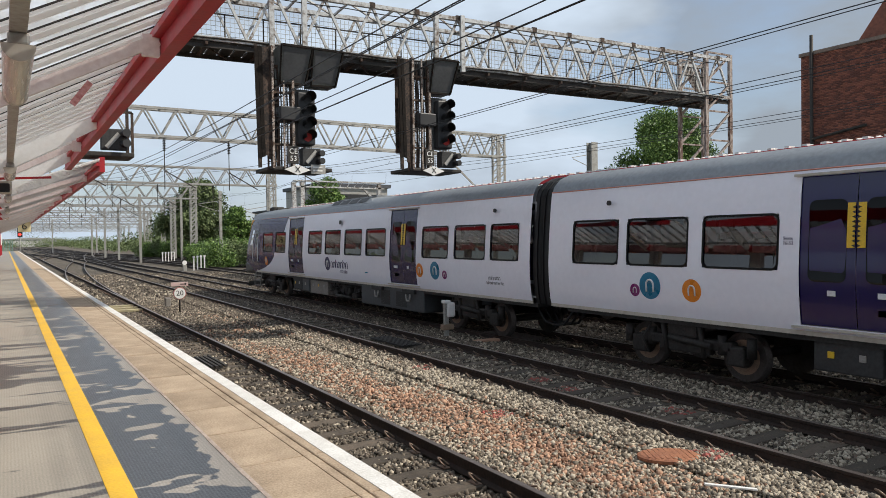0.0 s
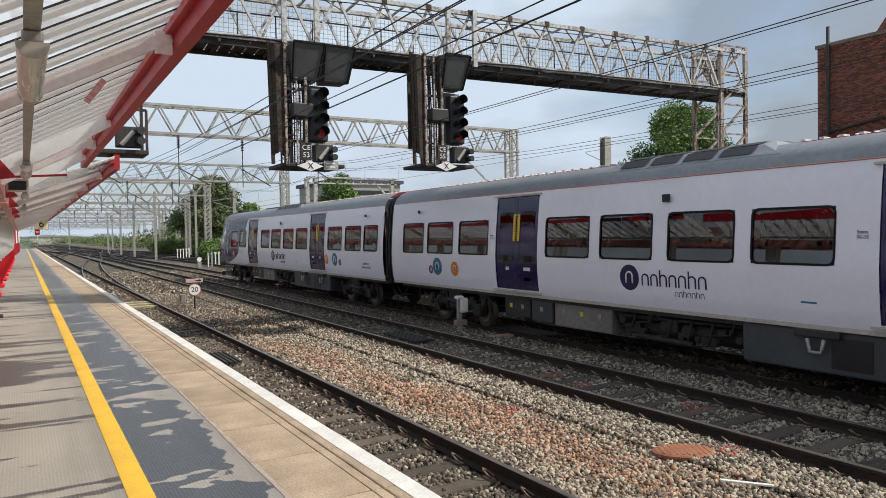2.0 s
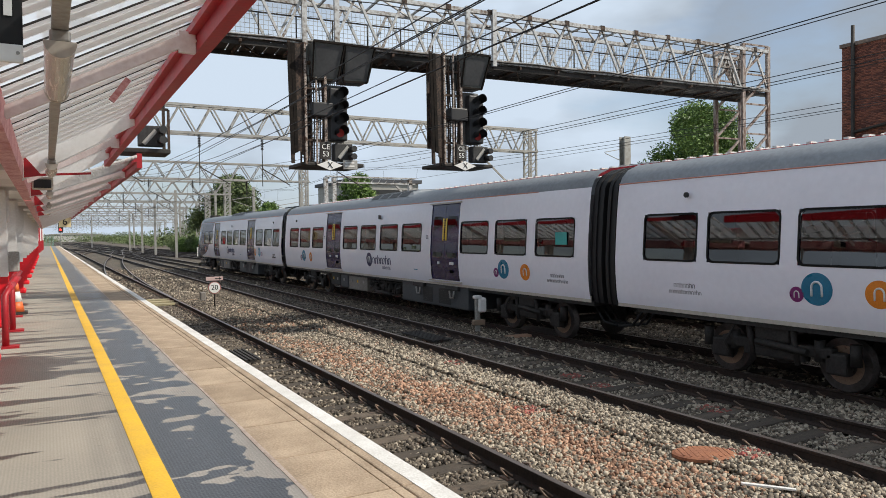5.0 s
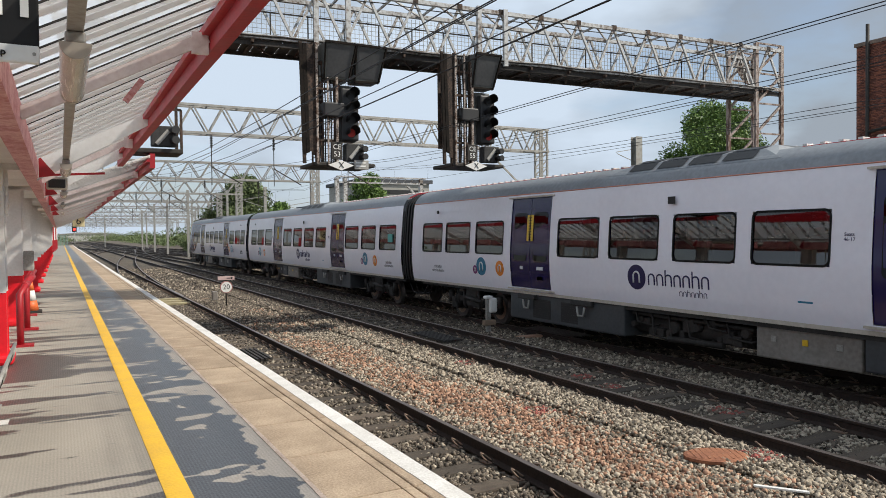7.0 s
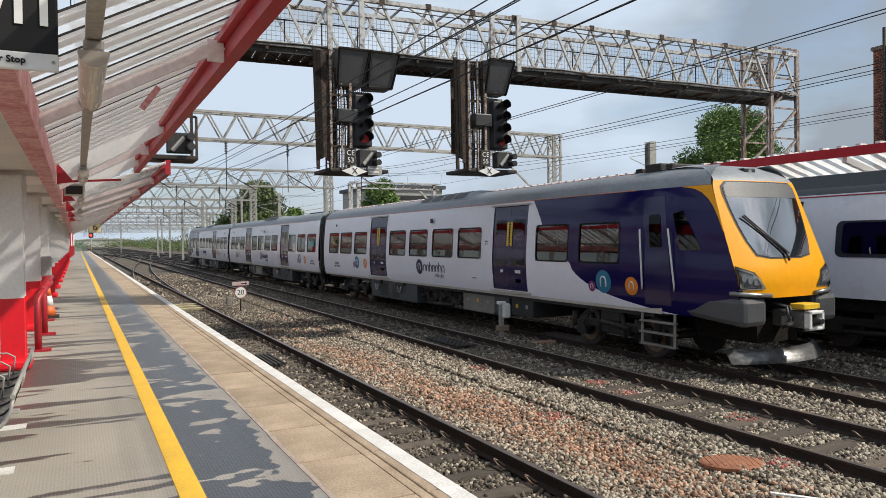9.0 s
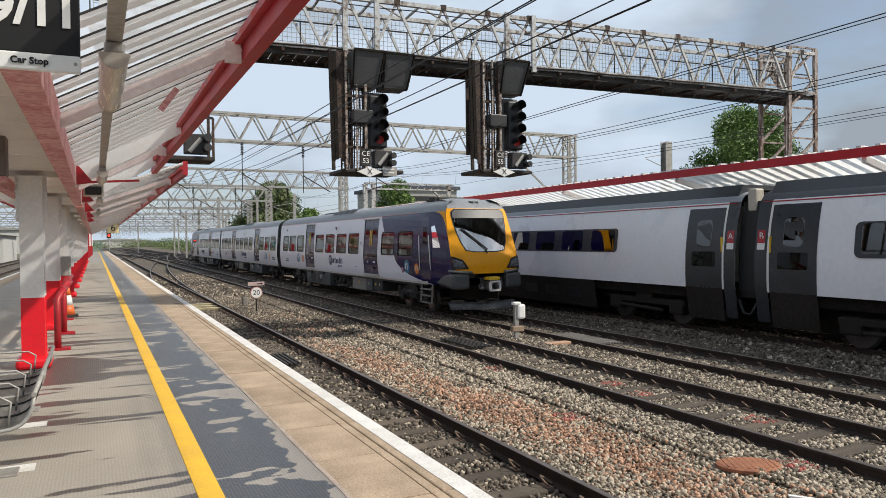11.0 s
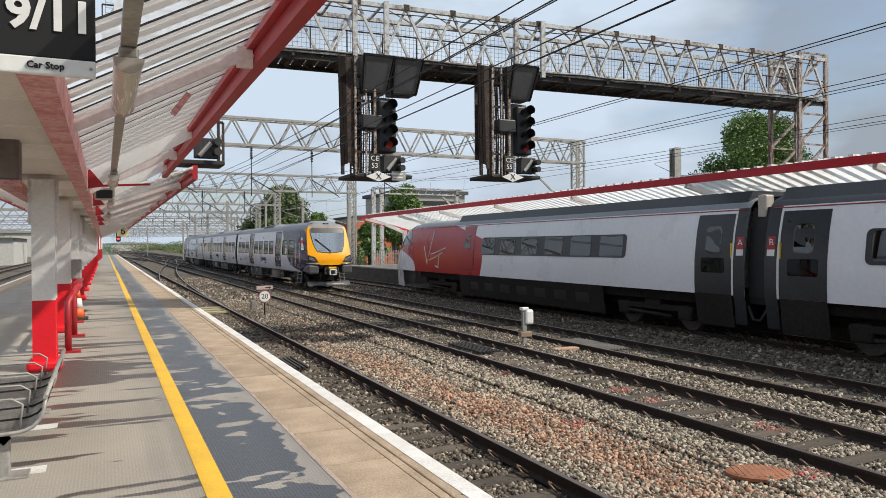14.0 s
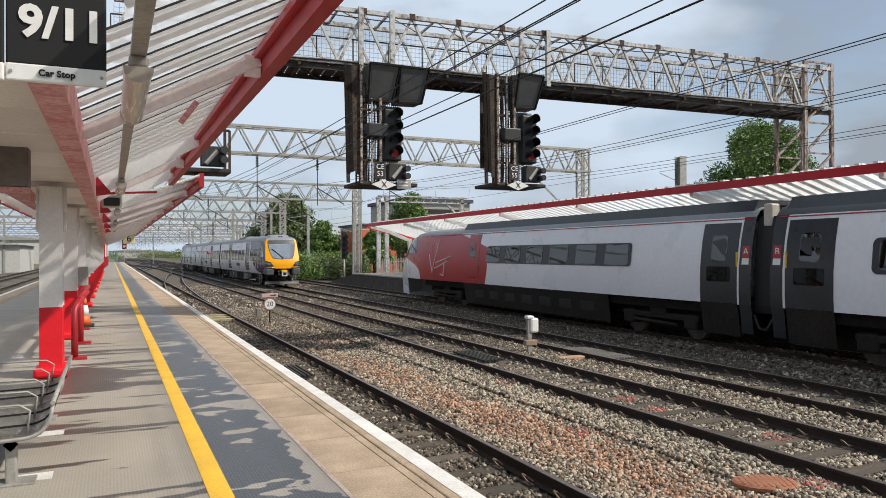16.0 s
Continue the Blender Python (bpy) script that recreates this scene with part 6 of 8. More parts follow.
def signal(x, y, z, text, wide):
    """A four-aspect colour-light signal in its hanging cage; z is the floor of the cage."""
    s = thing("railway_signal", "four-aspect colour-light signal in a rusty hanging cage", "railway signal", "gantry signals", at=pose(x, y, z))
    bm = bmesh.new()
    soft_box(-0.75, 0.78, -0.35, 0.75, 0.0, 0.09, 0.02, bm)
    part("cage_floor", bm, DARK_STEEL, s)
    bm = bmesh.new()
    for px, py in ((-0.72, -0.30), (-0.42, -0.30), (0.05, -0.30), (0.05, 0.7)):
        bar(bm, (px, py, 0.05), (px - 0.06 * (px < -0.5), py, 2.85), 0.07, 0.07)
    for zz in (0.6, 1.2, 1.8, 2.4):
        bar(bm, (-0.72, -0.3, zz), (0.05, -0.3, zz), 0.05, 0.05)
    for k in range(9):
        bar(bm, (-0.5, -0.28, 0.2 + 0.27 * k), (-0.28, -0.28, 0.2 + 0.27 * k), 0.025)
    for px in (-0.52, -0.26):
        bar(bm, (px, -0.28, 0.0), (px, -0.28, 2.7), 0.035)
    part("ladder_cage", bm, GANTRY_RUST, s, "rusty ladder and cage bars")
    # tattered boards of the side screen
    rng = random.Random(int(10 * x))
    for k in range(4):
        bm = bmesh.new()
        x0, x1 = -0.76 + 0.082 * k, -0.76 + 0.082 * k + 0.078
        lo, dy = 0.25 + rng.uniform(-0.03, 0.10), rng.uniform(-0.012, 0.012)
        vs = [[bm.verts.new(p) for p in ((x0, yy + dy, lo), (x1, yy + dy, lo + rng.uniform(-0.04, 0.04)), (x1 - 0.05, yy + dy, 2.8), (x0 - 0.06, yy + dy, 2.8))] for yy in (-0.34, -0.31)]
        bm.faces.new(vs[0])
        bm.faces.new(vs[1][::-1])
        for i in range(4):
            bm.faces.new((vs[0][i], vs[0][(i + 1) % 4], vs[1][(i + 1) % 4], vs[1][i]))
        part("screen_board", bm, SOOT if k < 2 else GANTRY_RUST, s, "sooty screen board")
    for px, w in ((-0.42, 0.05), (-0.16, 0.035), (0.06, 0.06)):
        bm = bmesh.new()
        bar(bm, (px, -0.36, 0.05), (px, -0.36, 2.85), w, w)
        part("cage_post", bm, PEELED, s, "peeling rusty cage post")
    bm = bmesh.new()
    for k in range(9):
        zz = rng.uniform(0.3, 2.6)
        box(bm, -0.36 + rng.uniform(0, 0.2), -0.12 + rng.uniform(0, 0.2), 0.55, 0.60, zz, zz + rng.uniform(0.05, 0.3))
    tagged(part("back_scrap", bm, GANTRY_RUST, s, "rusted scraps of sheet"), kind="stuff")
    bm = bmesh.new()
    box(bm, -0.40, 0.02, 0.60, 0.64, 0.55, 2.8)
    part("back_screen", bm, GANTRY_RUST, s, "sooty rusted back screen")
    bm = bmesh.new()
    for k in range(16):
        bar(bm, (0.10 + 0.055 * k, 0.72, 0.1), (0.10 + 0.055 * k, 0.72, 2.8), 0.009)
    for k in range(40):
        bar(bm, (0.05, 0.72, 0.15 + 0.066 * k), (0.92, 0.72, 0.15 + 0.066 * k), 0.009)
    tagged(part("mesh_screen", bm, GANTRY_RUST, s), kind="stuff")
    for k in range(7):
        bm = bmesh.new()
        px = -0.40 + 0.07 * k
        tube(bm, [(px, -0.2 - 0.02 * (k % 3), 0.1), (px + 0.03, -0.22, 1.2), (px - 0.02, -0.2, 2.8)], 0.016, 5)
        part("cable", bm, BLACK, s)
    # hood above
    for k in range(2 if wide else 1):
        bm = bmesh.new()
        x0 = -0.30 + 0.76 * k if wide else 0.02
        pr = [(x0, 2.82), (x0 + 0.75, 2.82), (x0 + 0.66, 2.02 + 0.02 * k), (x0 + 0.05, 2.02)]
        a = [bm.verts.new((u, 0.10, w)) for u, w in pr]
        b = [bm.verts.new((u, -0.66 if w > 2.5 else -0.36, w)) for u, w in pr]
        bm.faces.new(a)
        bm.faces.new(b[::-1])
        for i in range(4):
            bm.faces.new((a[i], a[(i + 1) % 4], b[(i + 1) % 4], b[i]))
        ec = part("equipment_case", bm, CASE_GREEN, s, "dark grey tapered equipment case")
        # the lid stands inside a raised rim
        bm = bmesh.new()
        mid_u, mid_w = sum(q[0] for q in pr) / 4, sum(q[1] for q in pr) / 4
        lid = [Vector((mid_u + (u - mid_u) * 0.82, (-0.66 if w > 2.5 else -0.36), mid_w + (w - mid_w) * 0.82)) for u, w in pr]
        lean = Vector((0, (-0.36 + 0.66) * 0.09, 0))
        bm.faces.new([bm.verts.new(q + (lean if q.z > mid_w else -lean) + Vector((0, -0.006, 0))) for q in lid])
        part("case_lid", bm, POD_GREY, ec, "paler lid")
        bm = bmesh.new()
        rim = [Vector((u, -0.67 if w > 2.5 else -0.37, w)) for u, w in pr]
        for i in range(4):
            bar(bm, rim[i], rim[(i + 1) % 4], 0.035, 0.05)
        part("case_rim", bm, SOOT, ec)
    # head
    bm = soft_box(0.18, 0.62, -0.34, -0.12, 0.62, 1.86, 0.04)
    head = part("signal_head", bm, BLACK, s, "black signal head")
    for k in range(4):
        zz = 1.70 - 0.30 * k
        bm = bmesh.new()
        rows = []
        for j, yy in enumerate((-0.34, -0.62)):
            rows.append([bm.verts.new((0.42 + 0.125 * math.cos(a), yy, zz + 0.125 * math.sin(a) + (0.03 if j else 0))) for a in np.linspace(radians(-25), radians(205), 14)])
        for i in range(13):
            bm.faces.new((rows[0][i], rows[0][i + 1], rows[1][i + 1], rows[1][i])).smooth = True
        bmesh.ops.solidify(bm, geom=bm.faces[:], thickness=0.008)
        part("hood", bm, BLACK, head)
        bm = bmesh.new()
        disc(bm, (0.42, -0.345, zz), 0.10, "y", 0.008, 18)
        part("lens", bm, RED_LIT if k == 3 else BLACK, head)
    bm = soft_box(-0.28, 0.22, -0.45, 0.0, 1.15, 1.48, 0.03)
    part("relay_box", bm, BLACK, s)
    bm = soft_box(0.28, 0.74, -0.34, -0.1, 0.14, 0.55, 0.02)
    sub = part("subsidiary_signal", bm, UNDER, s)
    bm = bmesh.new()
    bar(bm, (0.38, -0.36, 0.2), (0.62, -0.36, 0.48), 0.02, 0.09)
    part("stripe", bm, GREY_STEEL, sub)
    for zz in (0.42, 0.24):
        bm = bmesh.new()
        tube(bm, [(0.66, -0.34, zz), (0.70, -0.55, zz)], [0.06, 0.075], 12)
        part("hood", bm, BLACK, sub)
    bm = soft_box(-0.10, 0.17, -0.40, -0.37, 0.16, 0.56, 0.008)
    plate = part("number_plate", bm, DARK_STEEL, s, "dark identity plate")
    words("plate_text", text, 0.17, SIGN_WHITE, plate, pose(0.035, -0.408, 0.36, 90))
    bm = bmesh.new()
    vs = [[bm.verts.new((0.12 + u, yy, w)) for u, w in ((-0.32, 0.02), (0, 0.14), (0.32, 0.02), (0, -0.10))] for yy in (-0.44, -0.43)]
    bm.faces.new(vs[0])
    bm.faces.new(vs[1][::-1])
    for k in range(4):
        bm.faces.new((vs[0][k], vs[0][(k + 1) % 4], vs[1][(k + 1) % 4], vs[1][k]))
    dm = part("diamond_plate", bm, SIGN_WHITE, s, "white diamond plate")
    words("plate_letter", "X", 0.2, SIGN_BLACK, dm, pose(0.12, -0.448, 0.02, 90))
    if wide:
        bm = soft_box(0.46, 0.82, -0.42, -0.40, -0.06, 0.16, 0.005)
        tp = part("telephone_plate", bm, GREY_STEEL, s)
        bm = bmesh.new()
        for k in range(2):
            box(bm, 0.50, 0.74, -0.426, -0.42, 0.0 + 0.08 * k, 0.035 + 0.08 * k)
        part("unreadable_line", bm, SIGN_WHITE, tp)
    bm = soft_box(0.14, 0.60, -0.11, -0.085, 0.60, 1.96, 0.02)
    part("backboard", bm, BACKBOARD, s, "grey backboard behind the lamps")
    # everything in the cage hangs toward the ladder end of its floor
    for ob in s.children:
        if not ob.name.startswith("cage_floor"):
            ob.location.x -= 0.24
            if not wide and ob.name.split(".")[0] in ("signal_head", "subsidiary_signal", "backboard"):
                ob.location.x += 0.14
    return s


signal(6.00, 16.2, 4.02, "CE\n53", True)
signal(9.52, 15.9, 4.10, "CE\n55", False)
box_sig = thing("railway_signal", "signal in a grey steel cage beside the canopy", "railway signal", "gantry signals", at=pose(1.95, 16.6, 4.2))
bm = soft_box(-0.48, 0.48, -0.4, 0.4, 0.0, 0.10, 0.02)
part("cage_floor", bm, DARK_STEEL, box_sig)
bm = bmesh.new()
for x in (-0.45, 0.45):
    bar(bm, (x, -0.36, 0.1), (x, -0.36, 0.95), 0.05)
    bar(bm, (x, 0.36, 0.1), (x, 0.36, 2.9), 0.06)
bar(bm, (-0.45, -0.36, 0.95), (0.45, -0.36, 0.95), 0.05)
part("cage_frame", bm, GANTRY_RUST, box_sig)
bm = soft_box(-0.15, 0.36, -0.3, -0.1, 0.16, 0.60, 0.02)
sb = part("subsidiary_signal", bm, UNDER, box_sig)
bm = bmesh.new()
bar(bm, (-0.05, -0.32, 0.2), (0.2, -0.32, 0.5), 0.02, 0.09)
part("stripe", bm, GREY_STEEL, sb)
bm = bmesh.new()
for zz in (0.5, 0.28):
    tube(bm, [(0.28, -0.3, zz), (0.32, -0.55, zz)], [0.07, 0.085], 12)
part("hood", bm, BLACK, sb)

# farther gantries along the line
FAR = [(-14, 30.2, 40, 8.0, 9.5), (-14, 21.0, 62, 7.2, 8.6), (-16, 19.0, 84, 7.2, 8.6), (-18, 21.0, 106, 7.2, 8.5), (-20, 24.0, 130, 7.2, 8.5), (-22, 26.0, 156, 7.2, 8.5), (-26, 30.0, 185, 7.2, 8.5), (-30, 34.0, 220, 7.2, 8.5), (-34, 40.0, 265, 7.2, 8.6), (-38, 42.0, 300, 7.2, 8.7), (-44, 46.0, 345, 7.4, 9.0), (-50, 52.0, 400, 7.6, 9.2)]
for k, (x0, x1, y, z0, z1) in enumerate(FAR):
    g = gantry("line_gantry", "pale lattice overhead-line gantry across the tracks", x0, x1, y, z0, z1, 0.7, GREY_STEEL, int((x1 - x0) / (1.6 + 0.1 * k)), fine=0.075 if k < 2 else 0.09, walkway=False)
    w = x1 - x0
    lattice_post(g, w - 0.75, -0.42, z1, 0.6, 0.6, GREY_STEEL)
    lattice_post(g, 0.0, -0.42, z1, 0.6, 0.6, GREY_STEEL)
    if k < 1:
        bm = bmesh.new()
        bar(bm, (w - 5.0, 0.3, z0), (w - 0.7, 0.3, z0 - 3.6), 0.1, 0.1)
        part("knee_brace", bm, GREY_STEEL, g)
    for cx in (3.56, 8.05, 11.5, 16.0):
        bm = bmesh.new()
        px = cx - x0 - 0.6
        for j in range(7):
            tube(bm, [(px, 0.3, z0 - 0.15 - 0.09 * j), (px, 0.3, z0 - 0.20 - 0.09 * j)], [0.10, 0.05], 8)
        tube(bm, [(px, 0.3, z0), (px, 0.3, 5.2)], 0.025, 5)
        bar(bm, (px, 0.3, 6.2), (px + 1.6, 0.3, 5.3), 0.05)
        part("insulator", bm, DARK_STEEL, g, "dark ribbed insulator and registration arm")

# overhead wires
LINES = [(3.56, (4.53, 4.62, 4.70)), (4.25, (4.42, 4.47, 4.56)), (8.05, (4.87, 4.95)), (11.5, (5.0, 5.08, 5.15)), (16.0, (5.10, 5.18, 5.28))]
for cx, heights in LINES:
    w = thing("overhead_wires", "dark overhead contact and messenger wires above a track", "overhead line", "overhead lines", at=pose(cx, 0, 0))
    for k, z in enumerate(heights):
        bm = bmesh.new()
        rise = 0.0 if k == 0 else 1.1
        pts = [(0.12 * (k == 1), y, z + rise * max(0.0, (y - 14) / 26) ** 2 * (y < 40) + (rise if y >= 40 else 0)) for y in (-8, 4, 14, 20, 26, 32, 36)]
        for y in (40, 51, 62, 73, 84, 95, 106, 118, 130, 156, 185, 220, 265, 300, 345, 400):
            pts.append((0, y, z + rise * (1.0 if y in (40, 62, 84, 106, 130, 156, 185, 220, 265, 300, 345, 400) else 0.45)))
        tube(bm, pts, 0.0075 if k else 0.0065, 5)
        part("contact_wire" if k == 0 else "messenger_wire", bm, WIRE, w)
    bm = bmesh.new()
    for y in (22, 27, 31, 35, 44, 48, 55, 59, 66, 70, 76, 80):
        u = heights[0] + 1.1 * (max(0.0, (y - 14) / 26) ** 2 if y < 40 else 0.7)
        tube(bm, [(0, y, heights[0]), (0.05, y, u)], 0.005, 4)
    tagged(part("dropper_wire", bm, WIRE, w), kind="stuff")


# the far platform, its canopy and fence
far_plat = thing("far_platform", "far platform with dark wall and pale coping beyond the tracks", "platform", kind="structure")
bm = bmesh.new()
v = [bm.verts.new(p) for p in ((17.5, -14, -0.42), (26.5, -14, -0.42), (26.5, 62, -0.42), (17.5, 62, -0.42), (17.5, -14, 0.72), (26.5, -14, 0.72), (26.5, 54, 0.72), (17.5, 54, 0.72), (26.5, 62, -0.30), (17.5, 62, -0.30))]
for f in ((0, 1, 2, 3), (4, 7, 6, 5), (0, 4, 5, 1), (0, 3, 9, 7, 4), (1, 5, 6, 8, 2), (7, 9, 8, 6), (3, 2, 8, 9)):
    bm.faces.new([v[i] for i in f])
part("platform_wall", bm, PLAT_SIDE, far_plat)
bm = bmesh.new()
box(bm, 17.42, 18.1, -14, 54, 0.72, 0.80)
part("coping", bm, CONCRETE, far_plat)
bm = bmesh.new()
box(bm, 18.1, 26.5, -14, 54, 0.72, 0.795)
part("paving", bm, CONCRETE, far_plat)

far_canopy = thing("far_canopy", "far platform canopy with a red fascia and pale ribbed sheeting", "canopy", kind="structure")
part("roof_sheet", ribbed_sheet(-10, 51.2, 17.7, 4.60, 21.6, 3.55, 0.45, 0.09), SHEET, far_canopy, "pale ribbed roof sheet")
bm = bmesh.new()
box(bm, 17.6, 17.7, -10, 51.5, 4.40, 4.64)
part("fascia", bm, FASCIA_RED, far_canopy, "red fascia board")
bm = bmesh.new()
for i in range(110):
    y = -5 + 0.5 * i
    box(bm, 17.62, 17.9, y, y + 0.13, 4.645, 4.70)
part("sheet_ends", bm, SIGN_WHITE, far_canopy, "pale rib ends along the edge")
bm = bmesh.new()
bar(bm, (17.65, 51.4, 4.45), (21.6, 51.4, 3.5), 0.1, 0.22)
part("end_fascia", bm, FASCIA_RED, far_canopy)
for i in range(8):
    y = 50.5 - 6.5 * i
    bm = bmesh.new()
    bar(bm, (17.75, y, 4.35), (19.4, y, 3.95), 0.12, 0.16)
    bar(bm, (19.4, y, 3.95), (20.9, y, 3.35), 0.14, 0.26)
    bar(bm, (20.9, y, 3.5), (21.1, y, 0.80), 0.30, 0.28)
    part("bracket_column", bm, WHITE_STEEL, far_canopy, "white cantilever bracket and column")
bm = bmesh.new()
box(bm, 21.5, 26.0, -10, 51, 3.5, 3.62)
part("inner_roof", bm, SOFFIT, far_canopy)

fence = thing("palisade_fence", "pale grey steel palisade fence at the platform end", "fence")
bm = bmesh.new()
box(bm, 0, 0.05, 0, 0.02, 0, 1.75)
PALE = mesh_of(bm, "pale", GREY_STEEL)
for i in range(34):
    share("pale", PALE, fence, pose(20.2 + 0.16 * i, 56.0, 0.2))
for z in (0.55, 1.65):
    bm = bmesh.new()
    box(bm, 20.2, 25.6, 56.03, 56.07, z, z + 0.06)
    part("rail", bm, GREY_STEEL, fence)
bm = soft_box(22.6, 23.05, 55.9, 55.94, 1.05, 1.55, 0.01)
part("notice_board", bm, mat("pink_notice", (0.62, 0.12, 0.14), (0.7, 0.5, 0.5), 0.5, bump=0), fence, "red and white warning notice")
for x0 in (23.6, 25.0):
    railing = thing("platform_railing", "dark tubular railing at the end of the far platform", "railing", "platform railings")
    for z in (1.3, 1.85):
        bm = bmesh.new()
        tube(bm, [(x0, 53.5, z), (x0 + 1.3, 53.5, z)], 0.03, 6)
        part("rail", bm, DARK_STEEL, railing)
    for k in range(3):
        bm = bmesh.new()
        tube(bm, [(x0 + 0.65 * k, 53.5, 0.79), (x0 + 0.65 * k, 53.5, 1.9)], 0.035, 6)
        part("post", bm, DARK_STEEL, railing)

# steel portal behind the far platform and slim masts
portal = thing("steel_portal", "weathered steel portal frame behind the far platform", "portal frame", at=pose(21.1, 58, 0))
for x in (0, 0.75, 8.1):
    bm = bmesh.new()
    bar(bm, (x, 0, -0.42), (x, 0, 7.3), 0.34, 0.30)
    part("post", bm, GANTRY_PAINT, portal)
bm = bmesh.new()
bar(bm, (0, 0, 7.4), (8.6, 0, 7.4), 0.4, 0.12)
bar(bm, (0, 0, 6.9), (8.6, 0, 6.9), 0.3, 0.12)
bar(bm, (6.5, 0, 6.9), (8.0, 0, 5.5), 0.16, 0.16)
for k in range(12):
    bar(bm, (0.7 * k, 0, 6.9), (0.7 * k + 0.35, 0, 7.4), 0.06)
part("crossbeam", bm, GANTRY_PAINT, portal)


def mast(x, y, h, w=0.28, label="grey steel overhead-line mast"):
    m = thing("line_mast", label, "mast", "line masts", at=pose(x, y, -0.42))
    bm = bmesh.new()
    box(bm, -w / 2, w / 2, -w * 0.45, -w * 0.40, 0, h)
    box(bm, -w / 2, w / 2, w * 0.40, w * 0.45, 0, h)
    box(bm, -0.03, 0.03, -w * 0.4, w * 0.4, 0, h)
    part("shaft", bm, GREY_STEEL, m)
    bm = bmesh.new()
    bar(bm, (0, 0, h - 1.0), (-2.3, 0, h - 1.4), 0.06)
    bar(bm, (0, 0, h - 2.2), (-2.2, 0, h - 1.5), 0.05)
    part("cantilever_arm", bm, GREY_STEEL, m)
    return m


mast(43.2, 45, 10.8, 0.7)
for x, y, h in ((14.0, 92, 8.5), (19.5, 76, 8), (21.5, 66, 7), (13.6, 108, 8), (13.4, 122, 8), (20, 98, 9), (14.2, 150, 8), (22, 140, 9), (-12, 60, 8), (-13, 90, 8), (-12.5, 45, 8.5), (-14, 120, 8), (17, 170, 8), (9.6, 190, 8), (24, 190, 9), (-5, 200, 8), (28, 120, 8)):
    mast(x, y, h)

# buildings
PARAPET = mat("weathered_coping_stone", (0.22, 0.17, 0.14), (0.12, 0.09, 0.075), 0.85, scale=2, fine=20, bump=0.3)
brick = thing("brick_building", "tall red-brick building with a stone parapet and gable", "building", at=pose(34, 8.0, -0.42))
bm = bmesh.new()
box(bm, 0, 14, -16, 12.6, 0, 11.55)
wall = part("brick_wall", bm, BRICK_RED, brick)
bm = bmesh.new()
box(bm, -0.08, 14.1, -16.1, 12.68, 11.55, 11.72)
part("parapet", bm, PARAPET, brick)
bm = bmesh.new()
vs = [[bm.verts.new((x, y, z)) for y, z in ((10.0, 11.75), (6.75, 16.2), (5.6, 16.2), (2.35, 11.75))] for x in (0.3, 13.7)]
bm.faces.new(vs[0])
bm.faces.new(vs[1][::-1])
for i in range(4):
    bm.faces.new((vs[0][i], vs[0][(i + 1) % 4], vs[1][(i + 1) % 4], vs[1][i]))
part("roof", bm, BRICK_RED, brick, "gabled brick attic")
bm = bmesh.new()
tube(bm, [(-0.12, 12.0, 0), (-0.12, 12.0, 12.5)], 0.085, 8)
tube(bm, [(-0.12, 12.0, 7.4), (-0.12, 9.4, 7.75)], 0.07, 8)
part("soil_pipe", bm, DARK_STEEL, brick, "dark soil pipe")
# courses of brick: headers and stretchers proud of the joints
bm = bmesh.new()
box(bm, -0.014, 0.012, 0.006, 0.219, 0.005, 0.068)
BRICK = mesh_of(bm, "brick", mat("brick_face", (0.26, 0.095, 0.06), (0.11, 0.042, 0.032), 0.85, scale=2, fine=20, bump=0.3, island=True, spread=0.6))
places = []
for r in range(66):
    for c in range(58):
        places.append((0, -0.6 + 0.225 * c + (0.1125 if r % 2 else 0), 6.6 + 0.075 * r))
bricks = new("brickwork", joined_copies(BRICK, places))
bricks.parent = wall
tagged(bricks, "weathered red brick courses", kind="stuff")

office = thing("orange_building", "low building with orange brick walls and a pale parapet", "building", at=pose(31.1, 92, -0.42))
bm = bmesh.new()
box(bm, 0, 8, 0, 10, 0, 6.0)
part("lower_wall", bm, ORANGE_WALL, office)
bm = bmesh.new()
box(bm, -0.02, 8.02, -0.02, 10, 6.0, 6.6)
part("upper_wall", bm, PALE_WALL, office)
bm = bmesh.new()
box(bm, -0.3, 8.3, -0.3, 10.3, 6.6, 6.85)
part("roof", bm, ROOF_DARK, office)
for k in range(3):
    for z in (1.9, 4.3):
        w = part("window", box(bmesh.new(), 0.9 + 2.1 * k, 2.0 + 2.1 * k, -0.06, -0.03, z, z + 1.15), BLACK, office)
        bm = bmesh.new()
        box(bm, 1.42 + 2.1 * k, 1.48 + 2.1 * k, -0.08, -0.06, z, z + 1.15)
        part("glazing_bar", bm, SIGN_WHITE, w)
shed = thing("grey_building", "grey flat-roofed industrial building behind the trees", "building", at=pose(45, 112, -0.42))
bm = bmesh.new()
box(bm, 0, 13, 0, 16, 0, 11.6)
part("wall", bm, GREY_STEEL, shed)
bm = bmesh.new()
box(bm, -0.5, 13.5, -0.5, 16.5, 11.6, 12.2)
part("roof", bm, ROOF_DARK, shed)
bm = bmesh.new()
box(bm, 1, 12, -0.06, -0.02, 9.6, 10.4)
part("window_strip", bm, BLACK, shed)
